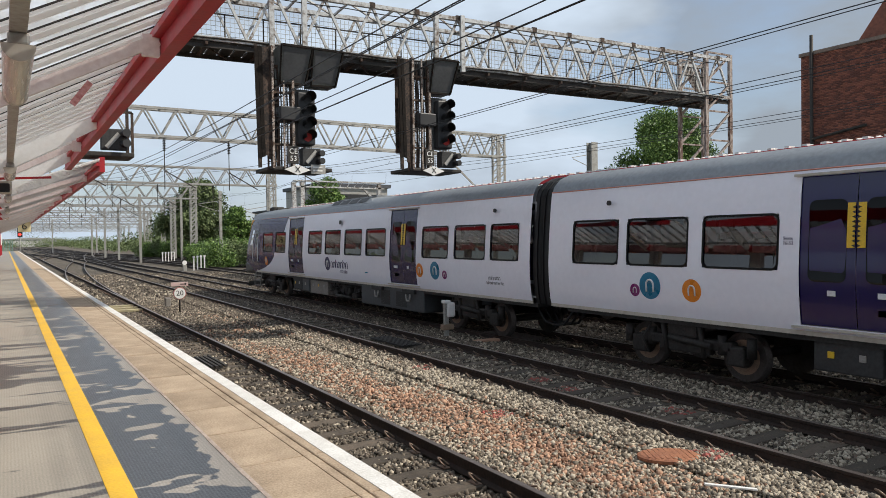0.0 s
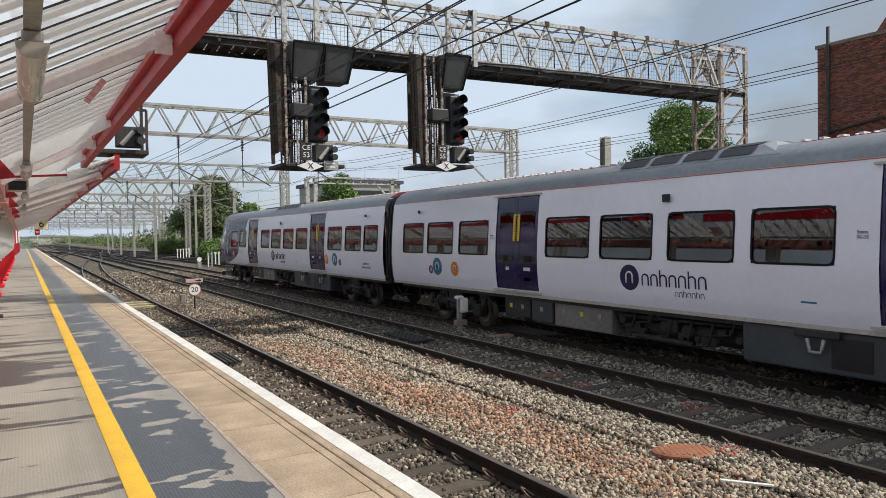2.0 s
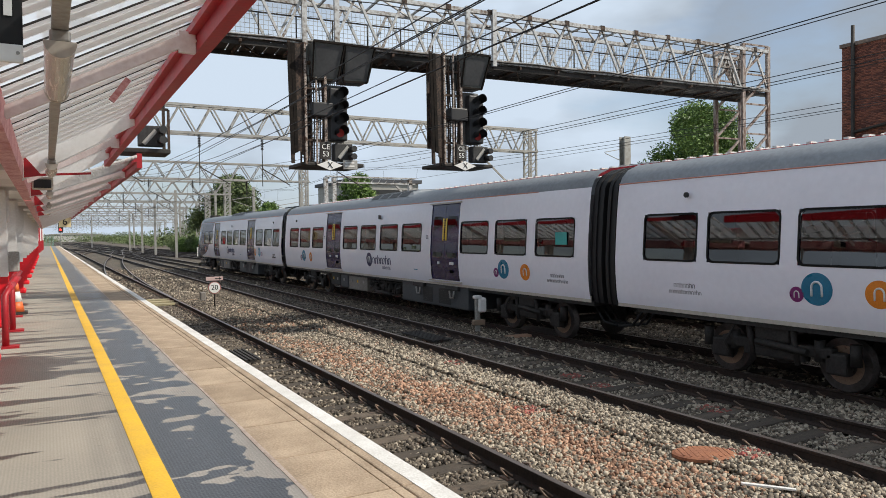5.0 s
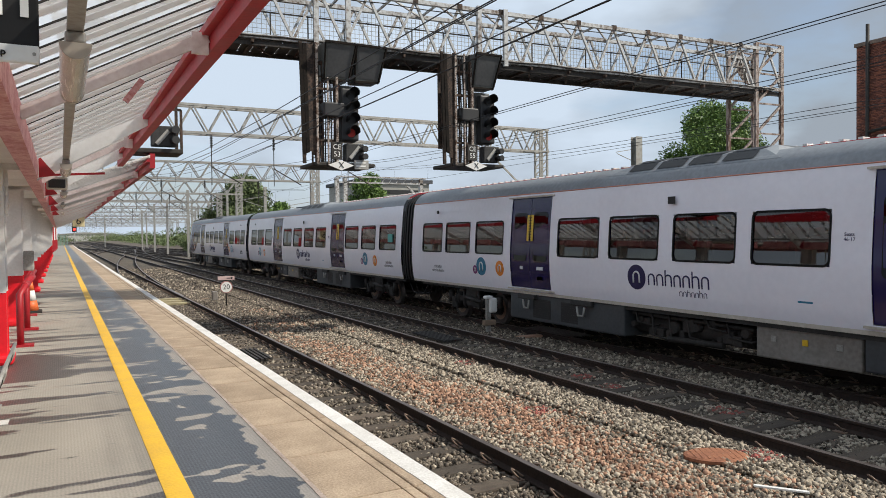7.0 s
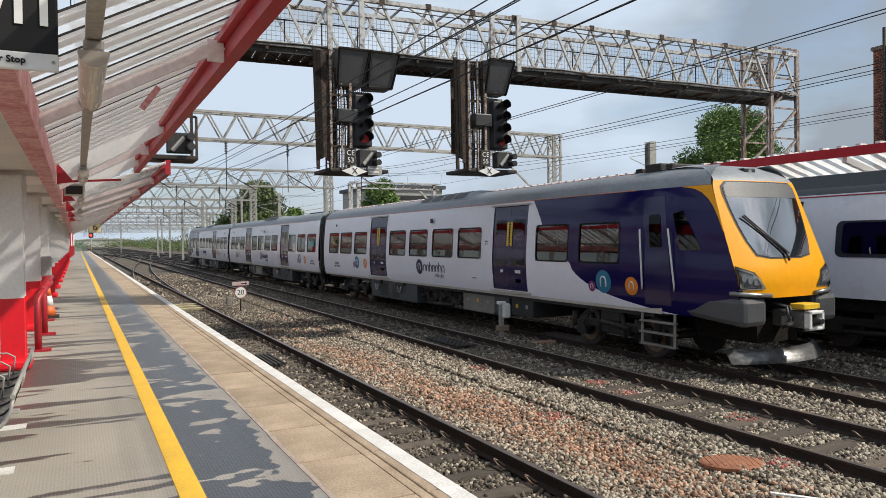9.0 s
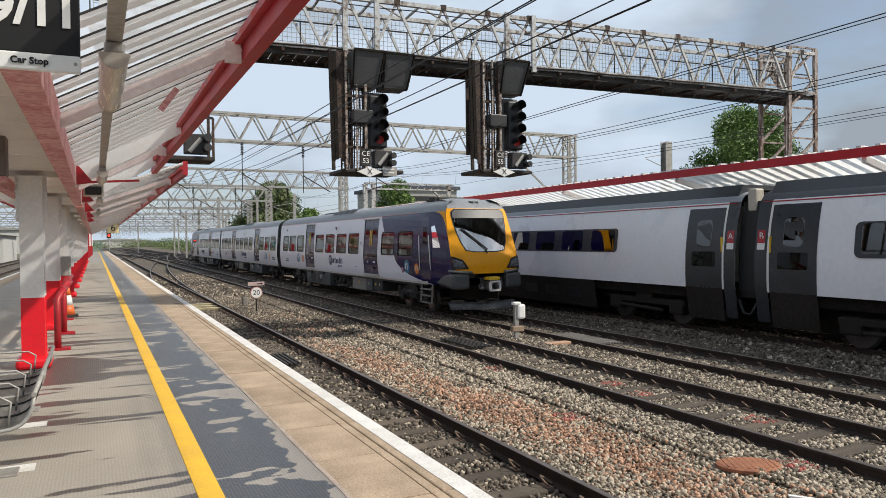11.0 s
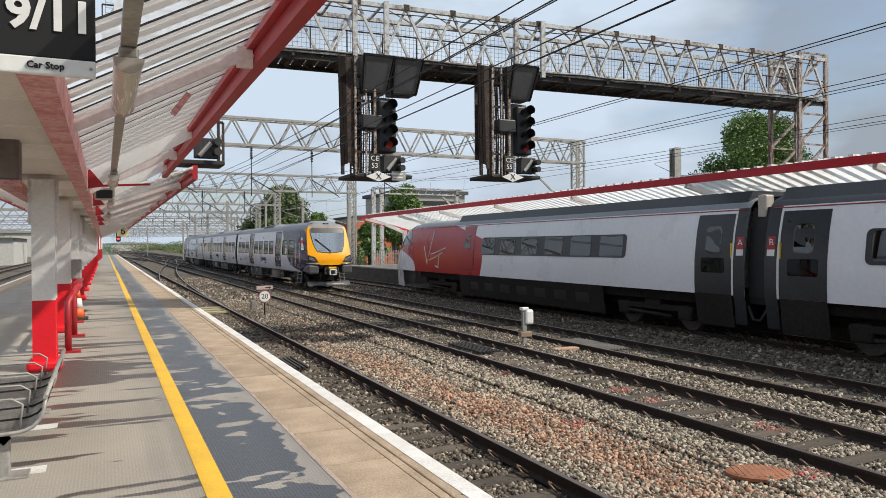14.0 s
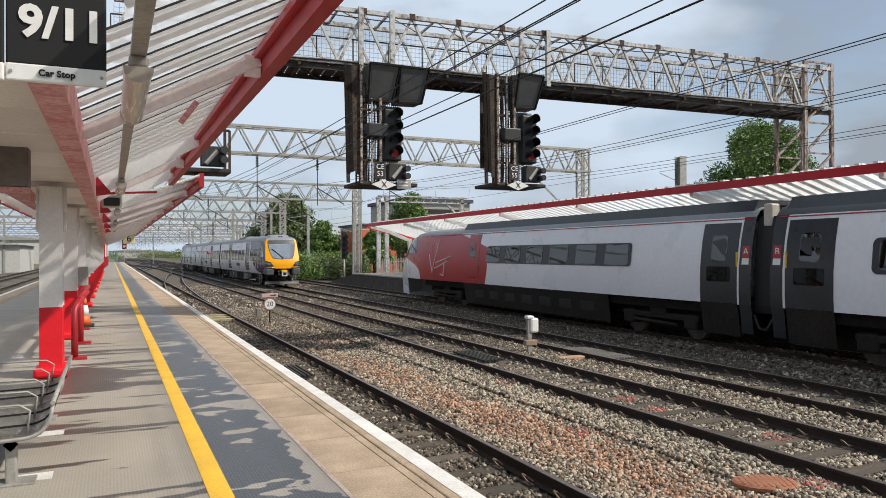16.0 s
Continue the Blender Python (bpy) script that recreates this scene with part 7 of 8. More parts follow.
for x, y, w, h in ((-6, 520, 40, 4.5), (60, 300, 50, 9), (-60, 240, 50, 7), (-32, 120, 20, 4.2)):
    b = thing("distant_shed", "pale distant industrial shed beyond the lines", "building", "distant sheds", at=pose(x, y, -0.42))
    bm = bmesh.new()
    box(bm, 0, w, 0, 20, 0, h)
    part("wall", bm, PALE_WALL, b)
    bm = bmesh.new()
    extrude_profile(bm, [(-0.5, h), (w / 2, h + 1.4), (w + 0.5, h)], -0.5, 20.5)
    part("roof", bm, GREY_STEEL, b)


# foliage
def leaves(blobs, n, size, m, name, parent=None, label=""):
    """Small bent leaves scattered in lumpy clusters."""
    rng = np.random.default_rng(len(blobs) * 7 + n)
    wts = np.array([b[3] * b[4] * b[5] for b in blobs]) ** 0.7
    pick = rng.choice(len(blobs), n, p=wts / wts.sum())
    B = np.array(blobs)[pick]
    d = rng.normal(size=(n, 3))
    d /= np.linalg.norm(d, axis=1)[:, None]
    r = rng.uniform(0.15, 1.35, n) ** 0.75
    c = B[:, :3] + d * B[:, 3:6] * r[:, None]
    a = rng.normal(size=(n, 3)) + d * 0.6
    a /= np.linalg.norm(a, axis=1)[:, None]
    s = np.cross(a, rng.normal(size=(n, 3)))
    s /= np.linalg.norm(s, axis=1)[:, None]
    u = np.cross(a, s)
    k = size * rng.uniform(0.6, 1.4, n)[:, None]
    vs = np.stack([c - s * k, c + u * k * 0.45 + a * k * 0.12, c + s * k, c - u * k * 0.45 + a * k * 0.12], 1).reshape(-1, 3)
    me = bpy.data.meshes.new(name)
    me.vertices.add(4 * n)
    me.vertices.foreach_set("co", vs.ravel())
    me.loops.add(4 * n)
    me.loops.foreach_set("vertex_index", np.arange(4 * n))
    me.polygons.add(n)
    me.polygons.foreach_set("loop_start", np.arange(n) * 4)
    me.update(calc_edges=True)
    me.materials.append(m)
    ob = new(name, me)
    ob.parent = parent
    return tagged(ob, label) if label else ob


def tree(x, y, h, spread, n, size, label, seed, m=LEAF):
    rng = random.Random(seed)
    t = thing("tree", label, "tree", "trees", at=pose(x, y, -0.42))
    bm = bmesh.new()
    tube(bm, [(0, 0, 0), (0.1, 0, h * 0.25), (0.0, 0.1, h * 0.5), (0.1, 0, h * 0.8)], [0.35, 0.28, 0.2, 0.06], 8)
    blobs = []
    for k in range(70):
        a, q = rng.uniform(0, math.tau), rng.uniform(0.25, 1.0)
        z = h * rng.uniform(0.30, 0.92)
        w = spread * (1.12 - 0.85 * max(0.0, z / h - 0.40) / 0.5)
        px, py = math.cos(a) * w * q * 0.75, math.sin(a) * w * q * 0.75
        tube(bm, [(0, 0, z * 0.62), (px * 0.5, py * 0.5, z * 0.85), (px, py, z)], [0.11, 0.07, 0.02], 5)
        s = rng.uniform(0.14, 0.27) * spread
        blobs.append((px, py, z, s, s, s * 0.75))
    part("trunk", bm, BARK, t)
    leaves(blobs, n, size, m, "crown", t)
    return t


tree(38.6, 33, 11.6, 5.3, 95000, 0.095, "broad green tree behind the far platform", 3)
tree(25.2, 112, 12.0, 6.8, 42000, 0.21, "round dark green tree beyond the tracks", 4, LEAF_FAR)
tree(27.0, 97, 7.5, 3.2, 9000, 0.2, "green tree beside the orange building", 5)
tree(35.5, 86, 11.0, 4.4, 20000, 0.18, "leafy tree behind the portal frame", 6)
tree(30.0, 84, 5.6, 2.6, 3500, 0.30, "small leafy tree behind the fence", 8)
rng = random.Random(11)
for k in range(24):
    x, y = 14.5 + rng.uniform(0, 9), 66 + 3.6 * k * 0.8 + rng.uniform(-1, 1)
    if k > 15:
        x, y = 16.0 + rng.uniform(0, 6), 110 + 3.0 * (k - 16)
    elif k > 11:
        x += 6
    b = thing("bush", "dense green lineside bush", "bush", "lineside bushes", at=pose(x + 3, y + 2, -0.42))
    bl = [(rng.uniform(-1.6, 1.6), rng.uniform(-1.5, 1.5), rng.uniform(0.6, 2.0), rng.uniform(0.7, 1.2), rng.uniform(0.7, 1.2), rng.uniform(0.6, 1.1)) for _ in range(9)]
    bm = bmesh.new()
    for q in bl:
        tube(bm, [(0, 0, 0), (q[0] * 0.6, q[1] * 0.6, q[2])], [0.05, 0.02], 4)
    part("stems", bm, BARK, b)
    leaves(bl, 4500, 0.12, LEAF if k % 3 else LEAF_FAR, "foliage", b)
bl = [(rng.uniform(-120, 120), rng.uniform(440, 560), rng.uniform(0.5, 2.5), rng.uniform(6, 12), rng.uniform(4, 8), rng.uniform(2, 3.6)) for _ in range(70)]
bl += [(rng.uniform(26, 46), rng.uniform(175, 400), rng.uniform(0.0, 0.8), rng.uniform(2, 5), rng.uniform(2, 4), rng.uniform(0.8, 1.8)) for _ in range(40)]
bl += [(rng.uniform(28, 70), rng.uniform(90, 220), rng.uniform(0.5, 4), rng.uniform(3, 6), rng.uniform(3, 5), rng.uniform(2, 4)) for _ in range(50)]
bl += [(rng.uniform(-70, -22), rng.uniform(60, 250), rng.uniform(0.3, 3), rng.uniform(2.5, 6), rng.uniform(3, 5), rng.uniform(1.2, 3)) for _ in range(50)]
tagged(leaves(bl, 110000, 0.38, LEAF_FAR, "far_woods"), "hazy green woods and scrub in the distance", "woods", kind="stuff")
bl = [(rng.uniform(-16.5, -13), rng.uniform(20, 90), -0.2, 1.2, 1.6, 0.6) for _ in range(46)]
tagged(leaves(bl, 9000, 0.16, LEAF, "lineside_weeds"), "green lineside weeds beyond the island platform", "weeds", kind="stuff")

# colour-light signal on the ramp of the far platform, seen from behind its hoods
ramp_sig = thing("railway_signal", "black colour-light signal on a grey post at the platform ramp", "railway signal", "gantry signals", at=pose(18.8, 60.6, -0.30))
bm = bmesh.new()
tube(bm, [(0, 0, 0), (0, 0, 2.3)], 0.08, 8)
part("post", bm, GREY_STEEL, ramp_sig)
bm = soft_box(-0.24, 0.24, -0.14, 0.10, 2.2, 4.7, 0.08)
rh = part("signal_head", bm, BLACK, ramp_sig)
for k in range(4):
    bm = bmesh.new()
    tube(bm, [(0.02, -0.14, 2.65 + 0.5 * k), (0.06, -0.46, 2.66 + 0.5 * k)], [0.17, 0.19], 12)
    part("hood", bm, BLACK, rh)

# small lineside things
for x0, y, n in ((17.5, 78, 5), (14.5, 66, 4), (16.5, 92, 5)):
    for k in range(n):
        stub = thing("marker_stub", "short white lineside post", "post", "white lineside posts", at=pose(x0 + 0.5 * k, y + 0.8 * k, -0.42))
        bm = bmesh.new()
        bar(bm, (0, 0, 0), (0, 0, 1.25), 0.10, 0.10)
        part("post", bm, SIGN_WHITE, stub)
        bm = bmesh.new()
        box(bm, -0.09, 0.09, -0.07, 0.07, 1.25, 1.42)
        part("cap", bm, SIGN_WHITE, stub)

limit = thing("speed_sign", "round white speed limit sign on a short post", "speed sign", at=pose(5.38, 26.67, -0.2))
bm = bmesh.new()
tube(bm, [(0, 0.03, 0), (0, 0.03, 1.0)], 0.028, 8)
part("post", bm, DARK_STEEL, limit)
bm = bmesh.new()
disc(bm, (0, -0.004, 0.72), 0.225, "y", 0.012, 32)
part("border", bm, mat("faded_red_border", (0.42, 0.17, 0.15), None, 0.5, bump=0), limit, "faded red border")
bm = bmesh.new()
disc(bm, (0, -0.02, 0.72), 0.195, "y", 0.006, 32)
part("face", bm, SIGN_WHITE, limit)
words("speed_number", "20", 0.26, SIGN_BLACK, limit, pose(0, -0.029, 0.72, 90))
bm = soft_box(-0.30, 0.30, -0.02, 0.01, 0.98, 1.12, 0.008)
ap = part("arrow_plate", bm, mat("pinkish_plate", (0.62, 0.45, 0.42), None, 0.5, bump=0), limit)
bm = bmesh.new()
box(bm, 0.02, 0.17, -0.027, -0.021, 1.035, 1.065)
vs = [bm.verts.new(p) for p in ((0.17, -0.024, 1.10), (0.25, -0.024, 1.05), (0.17, -0.024, 1.0))]
bm.faces.new(vs)
part("arrow", bm, SIGN_BLACK, ap)
case = thing("lineside_case", "grey lineside equipment case with cables on the ballast", "equipment case", at=pose(5.45, 29.3, -0.22))
bm = soft_box(-0.10, 0.10, -0.12, 0.12, 0.0, 0.40, 0.03)
part("body", bm, UNDER_TAN, case)
bm = bmesh.new()
tube(bm, [(-0.2, 0, 0.1), (-0.8, 0.5, 0.05), (-1.6, 0.9, 0.04)], 0.04, 6)
part("cable", bm, mat("tan_cable", (0.3, 0.2, 0.13), None, 0.7, bump=0), case)
disc_sig = thing("ground_signal", "small white ground signal beside the track", "ground signal", at=pose(13.5, 65, -0.3))
bm = bmesh.new()
disc(bm, (0, 0, 0.75), 0.2, "y", 0.02, 20)
part("disc", bm, SIGN_WHITE, disc_sig)
bm = soft_box(-0.15, 0.15, -0.1, 0.15, 0, 0.55, 0.03)
part("case", bm, GREY_STEEL, disc_sig)

mark = thing("marker_post", "weathered post with a white plastic cap between the tracks", "marker post", at=pose(9.66, 15.38, -0.32))
bm = bmesh.new()
bar(bm, (0, 0, 0), (0, 0, 1.05), 0.11, 0.09)
part("post", bm, GREY_STEEL, mark)
bm = soft_box(0.0, 0.24, -0.09, 0.09, 0.68, 1.06, 0.05)
part("white_box", bm, SIGN_WHITE, mark)
bm = soft_box(-0.10, 0.10, -0.08, 0.08, 1.04, 1.12, 0.02)
part("cap", bm, SIGN_WHITE, mark)
bm = soft_box(-0.14, 0.20, -0.07, 0.07, 0.36, 0.50, 0.02)
part("collar", bm, mat("tan_collar", (0.32, 0.23, 0.16), None, 0.8, bump=0), mark)

cover = thing("iron_cover", "rusty orange oval iron cover lying in the ballast", "access cover", at=pose(6.50, 5.52, -0.15, 0, 0, -30))
bm = bmesh.new()
rings = []
for r, z in ((1.0, 0.0), (1.0, 0.035), (0.9, 0.05), (0.35, 0.055)):
    rings.append([bm.verts.new((0.36 * r * math.cos(a), 0.25 * r * math.sin(a), z)) for a in np.linspace(0, math.tau, 28, endpoint=False)])
for a, b in zip(rings, rings[1:]):
    for k in range(28):
        bm.faces.new((a[k], a[(k + 1) % 28], b[(k + 1) % 28], b[k]))
bm.faces.new(rings[-1])
part("plate", bm, IRON_ORANGE, cover)
for k in range(9):
    x = -0.26 + 0.065 * k
    w = 0.2 * math.sqrt(max(0.05, 1 - (x / 0.34) ** 2))
    part("ridge", bar(bmesh.new(), (x, -w, 0.052), (x, w, 0.052), 0.02, 0.008), IRON_ORANGE, cover)
stick = thing("plastic_strip", "white plastic strip dropped on the ballast", "debris", at=pose(6.18, 4.47, -0.12, 0, 3, -44))
bm = soft_box(-0.25, 0.25, -0.022, 0.022, 0, 0.02, 0.004)
part("strip", bm, SIGN_WHITE, stick)


def grating(x, y, w, l, m, label, z=-0.12):
    g = thing("drain_grating", label, "grating", "track gratings", at=pose(x, y, z))
    for k in range(int(w / 0.09)):
        bm = bmesh.new()
        box(bm, 0.09 * k, 0.09 * k + 0.05, 0, l, 0, 0.04)
        part("bar", bm, m, g)
    return g


grating(3.3, 14.3, 0.55, 1.5, DARK_STEEL, "dark steel grating between the rails")
grating(7.85, 14.4, 0.62, 1.7, DARK_STEEL, "dark steel grating between the rails")
grating(11.0, 14.0, 0.95, 2.0, UNDER_TAN, "pale timber crossing boards between the rails", -0.24)
for x, y, l in ((3.0, 28.0, 1.4), (3.0, 29.0, 1.4), (3.0, 30.0, 1.3)):
    tmb = thing("timber_bearer", "pale yellowish timber bearer under the points", "timber", "point bearers", at=pose(x, y, -0.15))
    bm = soft_box(-0.5, l, -0.14, 0.14, 0, 0.08, 0.01)
    part("plank", bm, mat("pale_timber", (0.42, 0.37, 0.22), (0.28, 0.24, 0.15), 0.8, scale=3, fine=25), tmb)
blk = thing("concrete_block", "pinkish concrete block between the tracks", "block", at=pose(10.3, 14.5, -0.30))
bm = soft_box(-0.35, 0.35, -0.12, 0.12, 0, 0.14, 0.02)
part("block", bm, mat("pinkish_concrete", (0.5, 0.3, 0.2), (0.36, 0.22, 0.15), 0.85), blk)

# the points: curved rails leaving the platform track
points = thing("track_points", "curved rails of the points leaving the platform track", "railway points", kind="structure")


def curved_rail(pts, parent, z=0.0):
    bm = bmesh.new()
    rings = []
    for i, (x, y) in enumerate(pts):
        rings.append([bm.verts.new((x + px, y, z + pz)) for px, pz in RAIL_PROFILE])
    for a, b in zip(rings, rings[1:]):
        for k in range(14):
            bm.faces.new((a[k], a[(k + 1) % 14], b[(k + 1) % 14], b[k]))
    me = mesh_of(bm, "rail", RAIL_SIDE)
    me.materials.append(RAIL_TOP)
    for f in me.polygons:
        if f.center.z > z - 0.003:
            f.material_index = 1
    ob = new("rail", me)
    ob.parent = parent


bend_r = lambda y: 4.31 + 0.06 + max(0, y - 30) ** 1.75 * 0.00265
curved_rail([(bend_r(y), y) for y in np.linspace(30, 100, 30)], points)
curved_rail([(bend_r(y) - 1.505, y) for y in np.linspace(41, 100, 26)], points)
curved_rail([(8.05 + 0.7525 + (y - 60) ** 1.6 * 0.004, y) for y in np.linspace(60, 130, 24)], points)
curved_rail([(11.5 - 0.7525 - (y - 70) ** 1.6 * 0.004, y) for y in np.linspace(70, 140, 24)], points, -0.1)
curved_rail([(11.5 + 0.7525 - (y - 70) ** 1.6 * 0.004, y) for y in np.linspace(70, 140, 24)], points, -0.1)
yard = thing("track_7", "further running lines curving through the station throat", "railway track", "station tracks", "structure")
for x0 in (19.5, 23.5, 27.5):
    for s in (-0.75, 0.75):
        curved_rail([(x0 + s - max(0, 120 - y) * -0.02 - 0.10 * (min(y, 190) - 66) - 0.02 * max(0, y - 190), y) for y in np.linspace(64, 400, 30)], yard, -0.12)

throat = thing("track_8", "criss-crossing rails of the station throat", "railway track", "station tracks", "structure")
for xa, xb, ya, yb in ((3.56, 8.05, 105, 160), (8.05, 3.56, 120, 185), (8.05, 11.5, 95, 150), (11.5, 16.0, 120, 180), (16.0, 11.5, 75, 130), (11.5, 8.05, 165, 225), (16.0, 24.0, 140, 230), (3.56, -2.0, 165, 250), (8.05, 14.0, 210, 300), (11.5, 4.0, 240, 340)):
    for g in (-0.7525, 0.7525):
        curved_rail([(xa + g + (xb - xa) * (3 * u * u - 2 * u ** 3), ya + (yb - ya) * u) for u in np.linspace(0, 1, 16)], throat, 0.004 if max(xa, xb) < 9 else -0.06)

# on the island platform
stop = thing("car_stop_sign", "black and white car stop sign hung from the canopy", "platform sign", at=pose(-0.198, 3.30, 3.122, 0, 0, -1.5))
bm = soft_box(-0.183, 0.183, 0, 0.023, 0.069, 0.605, 0.007)
bd = part("board", bm, SIGN_BLACK, stop)
bm = soft_box(-0.183, 0.183, -0.002, 0.024, 0, 0.072, 0.007)
st = part("strip", bm, SIGN_WHITE, stop)
words("stop_lettering", "9/11", 0.178, SIGN_WHITE, bd, pose(0.02, -0.004, 0.24, 90), heavy=0.006)
words("stop_lettering", "Car Stop", 0.037, SIGN_BLACK, st, pose(0.0, -0.006, 0.037, 90), heavy=0.001)
bm = bmesh.new()
for x in (-0.165, 0.165):
    disc(bm, (x, -0.004, 0.037), 0.007, "y", 0.004, 8)
part("screw", bm, GREY_STEEL, st)
stop2 = thing("car_stop_sign", "plain black and white panel beside the car stop sign", "platform sign", at=pose(-0.568, 3.30, 3.117, 0, 0, -1.5))
bm = soft_box(-0.183, 0.183, 0, 0.023, 0.069, 0.605, 0.007)
part("board", bm, SIGN_BLACK, stop2)
bm = soft_box(-0.183, 0.183, -0.002, 0.024, 0, 0.072, 0.007)
part("strip", bm, SIGN_WHITE, stop2)
box_lit = thing("hanging_display", "dark grey hanging display box under the canopy soffit", "display", at=pose(-0.78, 6.9, 3.0))
bm = soft_box(-0.55, 0.16, -0.12, 0.12, -0.02, 0.34, 0.02)
part("case", bm, mat("grey_display_case", (0.20, 0.17, 0.155), (0.13, 0.11, 0.10), 0.5, scale=2, fine=20), box_lit)
bm = soft_box(-0.56, 0.165, -0.125, 0.125, -0.06, -0.02, 0.01)
part("base", bm, RED_FADED, box_lit)


SEAT_STEEL = mat("perforated_seat_steel", (0.40, 0.39, 0.37), (0.20, 0.18, 0.165), 0.4, 0.4, scale=2, fine=60, bump=0.6, size=0.006, lo=0.42, hi=0.58)


def bench(y):
    b = thing("platform_bench", "perforated steel platform bench with looped armrests", "bench", "platform benches", at=pose(-0.62, y, PZ))
    prof = [(0.275, 0.52), (0.262, 0.44), (0.24, 0.385), (0.20, 0.34), (0.15, 0.318), (0.10, 0.31), (-0.15, 0.304), (-0.42, 0.30)]
    bm = bmesh.new()
    rows = [[bm.verts.new((x, y, z)) for y in (0.0, 2.3)] for x, z in prof]
    for p0, p1 in zip(rows, rows[1:]):
        bm.faces.new((p0[0], p0[1], p1[1], p1[0])).smooth = True
    bmesh.ops.solidify(bm, geom=bm.faces[:], thickness=0.006)
    part("seat_sheet", bm, SEAT_STEEL, b, "perforated steel seat curving up into a low back")
    for yy in (0.40, 0.80, 1.55, 1.95):
        bm = bmesh.new()
        tube(bm, [(x, yy, z + 0.006) for x, z in prof], 0.008, 5)
        part("seat_groove", bm, RUBBER, b, "dark joint strip")
    bm = bmesh.new()
    tube(bm, [(0.275, -0.02, 0.53), (0.275, 2.32, 0.53)], 0.016, 8)
    part("top_rail", bm, GREY_STEEL, b)
    for yy in (0.0, 1.15, 2.3):
        bm = bmesh.new()
        tube(bm, [(x, yy, z) for x, z in prof], 0.014, 6)
        part("side_frame", bm, GREY_STEEL, b)
    for yy in (0.05, 0.55, 1.1, 1.65, 2.2):
        bm = bmesh.new()
        tube(bm, [(0.12, yy, 0.32), (0.14, yy, 0.48), (0.08, yy, 0.52), (-0.28, yy, 0.52), (-0.34, yy, 0.48), (-0.34, yy, 0.31)], 0.008, 6)
        part("armrest", bm, GREY_STEEL, b, "looped wire armrest")
    for yy in (0.12, 2.1):
        bm = soft_box(-0.005, 0.06, yy - 0.05, yy + 0.05, 0.0, 0.30, 0.01)
        soft_box(-0.10, 0.17, yy - 0.09, yy + 0.09, 0.0, 0.015, 0.004, bm)
        leg = part("leg", bm, GREY_STEEL, b)
        bm = bmesh.new()
        vs = [bm.verts.new((0.028 + dx, yy - 0.056, 0.265 + dz)) for dx, dz in ((-0.045, 0), (0, -0.045), (0.045, 0), (0, 0.045))]
        bm.faces.new(vs)
        bmesh.ops.solidify(bm, geom=bm.faces[:], thickness=0.004)
        part("diamond_plate", bm, SIGN_BLACK, leg)
    return b


seat_a = bench(5.3)
rail_red = thing("red_handrail", "bright red tubular rail beside the canopy columns", "handrail", at=pose(-0.52, 11.2, PZ))
for x, y in ((0.05, 0.2), (0.06, 2.2), (-0.02, 4.6)):
    bm = bmesh.new()
    tube(bm, [(x, y, 0), (x, y, 0.72), (x + 0.06, y + 0.15, 0.82), (x + 0.08, y + 0.6, 0.84)], 0.045, 8)
    box(bm, x - 0.12, x + 0.16, y - 0.1, y + 0.1, 0, 0.03)
    part("post", bm, RED_STEEL, rail_red)
bm = bmesh.new()
tube(bm, [(0.1, 0.4, 0.84), (0.1, 5.2, 0.84)], 0.04, 8)
part("rail", bm, RED_STEEL, rail_red)
cone = thing("traffic_cone", "orange and white traffic cone by the red rail", "traffic cone", at=pose(-0.50, 16.4, PZ))
bm = bmesh.new()
box(bm, -0.19, 0.19, -0.19, 0.19, 0, 0.05)
part("base", bm, DARK_STEEL, cone)
bm = bmesh.new()
tube(bm, [(0, 0, 0.05), (0, 0, 0.25)], [0.14, 0.10], 14)
tube(bm, [(0, 0, 0.45), (0, 0, 0.62)], [0.065, 0.035], 14)
part("cone", bm, mat("cone_orange", (0.8, 0.16, 0.04), None, 0.5, bump=0), cone)
bm = bmesh.new()
tube(bm, [(0, 0, 0.25), (0, 0, 0.45)], [0.10, 0.065], 14)
part("band", bm, SIGN_WHITE, cone)
cab_box = thing("junction_box", "grey electrical box fixed beside a canopy column", "junction box", at=pose(-0.45, 14.02, 1.86))
bm = soft_box(-0.07, 0.09, -0.1, 0.1, 0, 0.34, 0.02)
part("case", bm, GREY_STEEL, cab_box)
spk = thing("loudspeaker", "cream loudspeaker box under the canopy", "loudspeaker", at=pose(0.0, 12.4, 3.18))
bm = soft_box(-0.13, 0.16, -0.1, 0.1, -0.02, 0.17, 0.02)
part("case", bm, CREAM, spk)
bm = soft_box(-0.1, 0.13, -0.11, -0.1, 0.0, 0.13, 0.01)
part("grille", bm, BLACK, spk)
six = thing("platform_sign", "pale yellow platform number sign above the edge", "platform sign", at=pose(1.2, 56, 3.30))
bm = soft_box(-0.38, 0.38, 0, 0.05, -0.15, 0.62, 0.02)
face = part("board", bm, mat("pale_yellow_board", (0.72, 0.62, 0.36), None, 0.5, bump=0), six)
words("platform_number", "6", 0.7, SIGN_BLACK, face, pose(0, -0.008, 0.23, 90))
bm = bmesh.new()
bar(bm, (0, 0.03, 0.62), (0, 0.03, 0.9), 0.05)
part("hanger", bm, GREY_STEEL, six)
red_sig = thing("railway_signal", "post signal showing red at the platform end", "railway signal", "gantry signals", at=pose(2.4, 150, -0.42))
bm = bmesh.new()
tube(bm, [(0, 0, 0), (0, 0, 4.6)], 0.09, 8)
part("post", bm, GREY_STEEL, red_sig)
bm = soft_box(-0.4, 0.4, -0.2, 0.1, 3.8, 6.2, 0.08)
part("signal_head", bm, BLACK, red_sig)
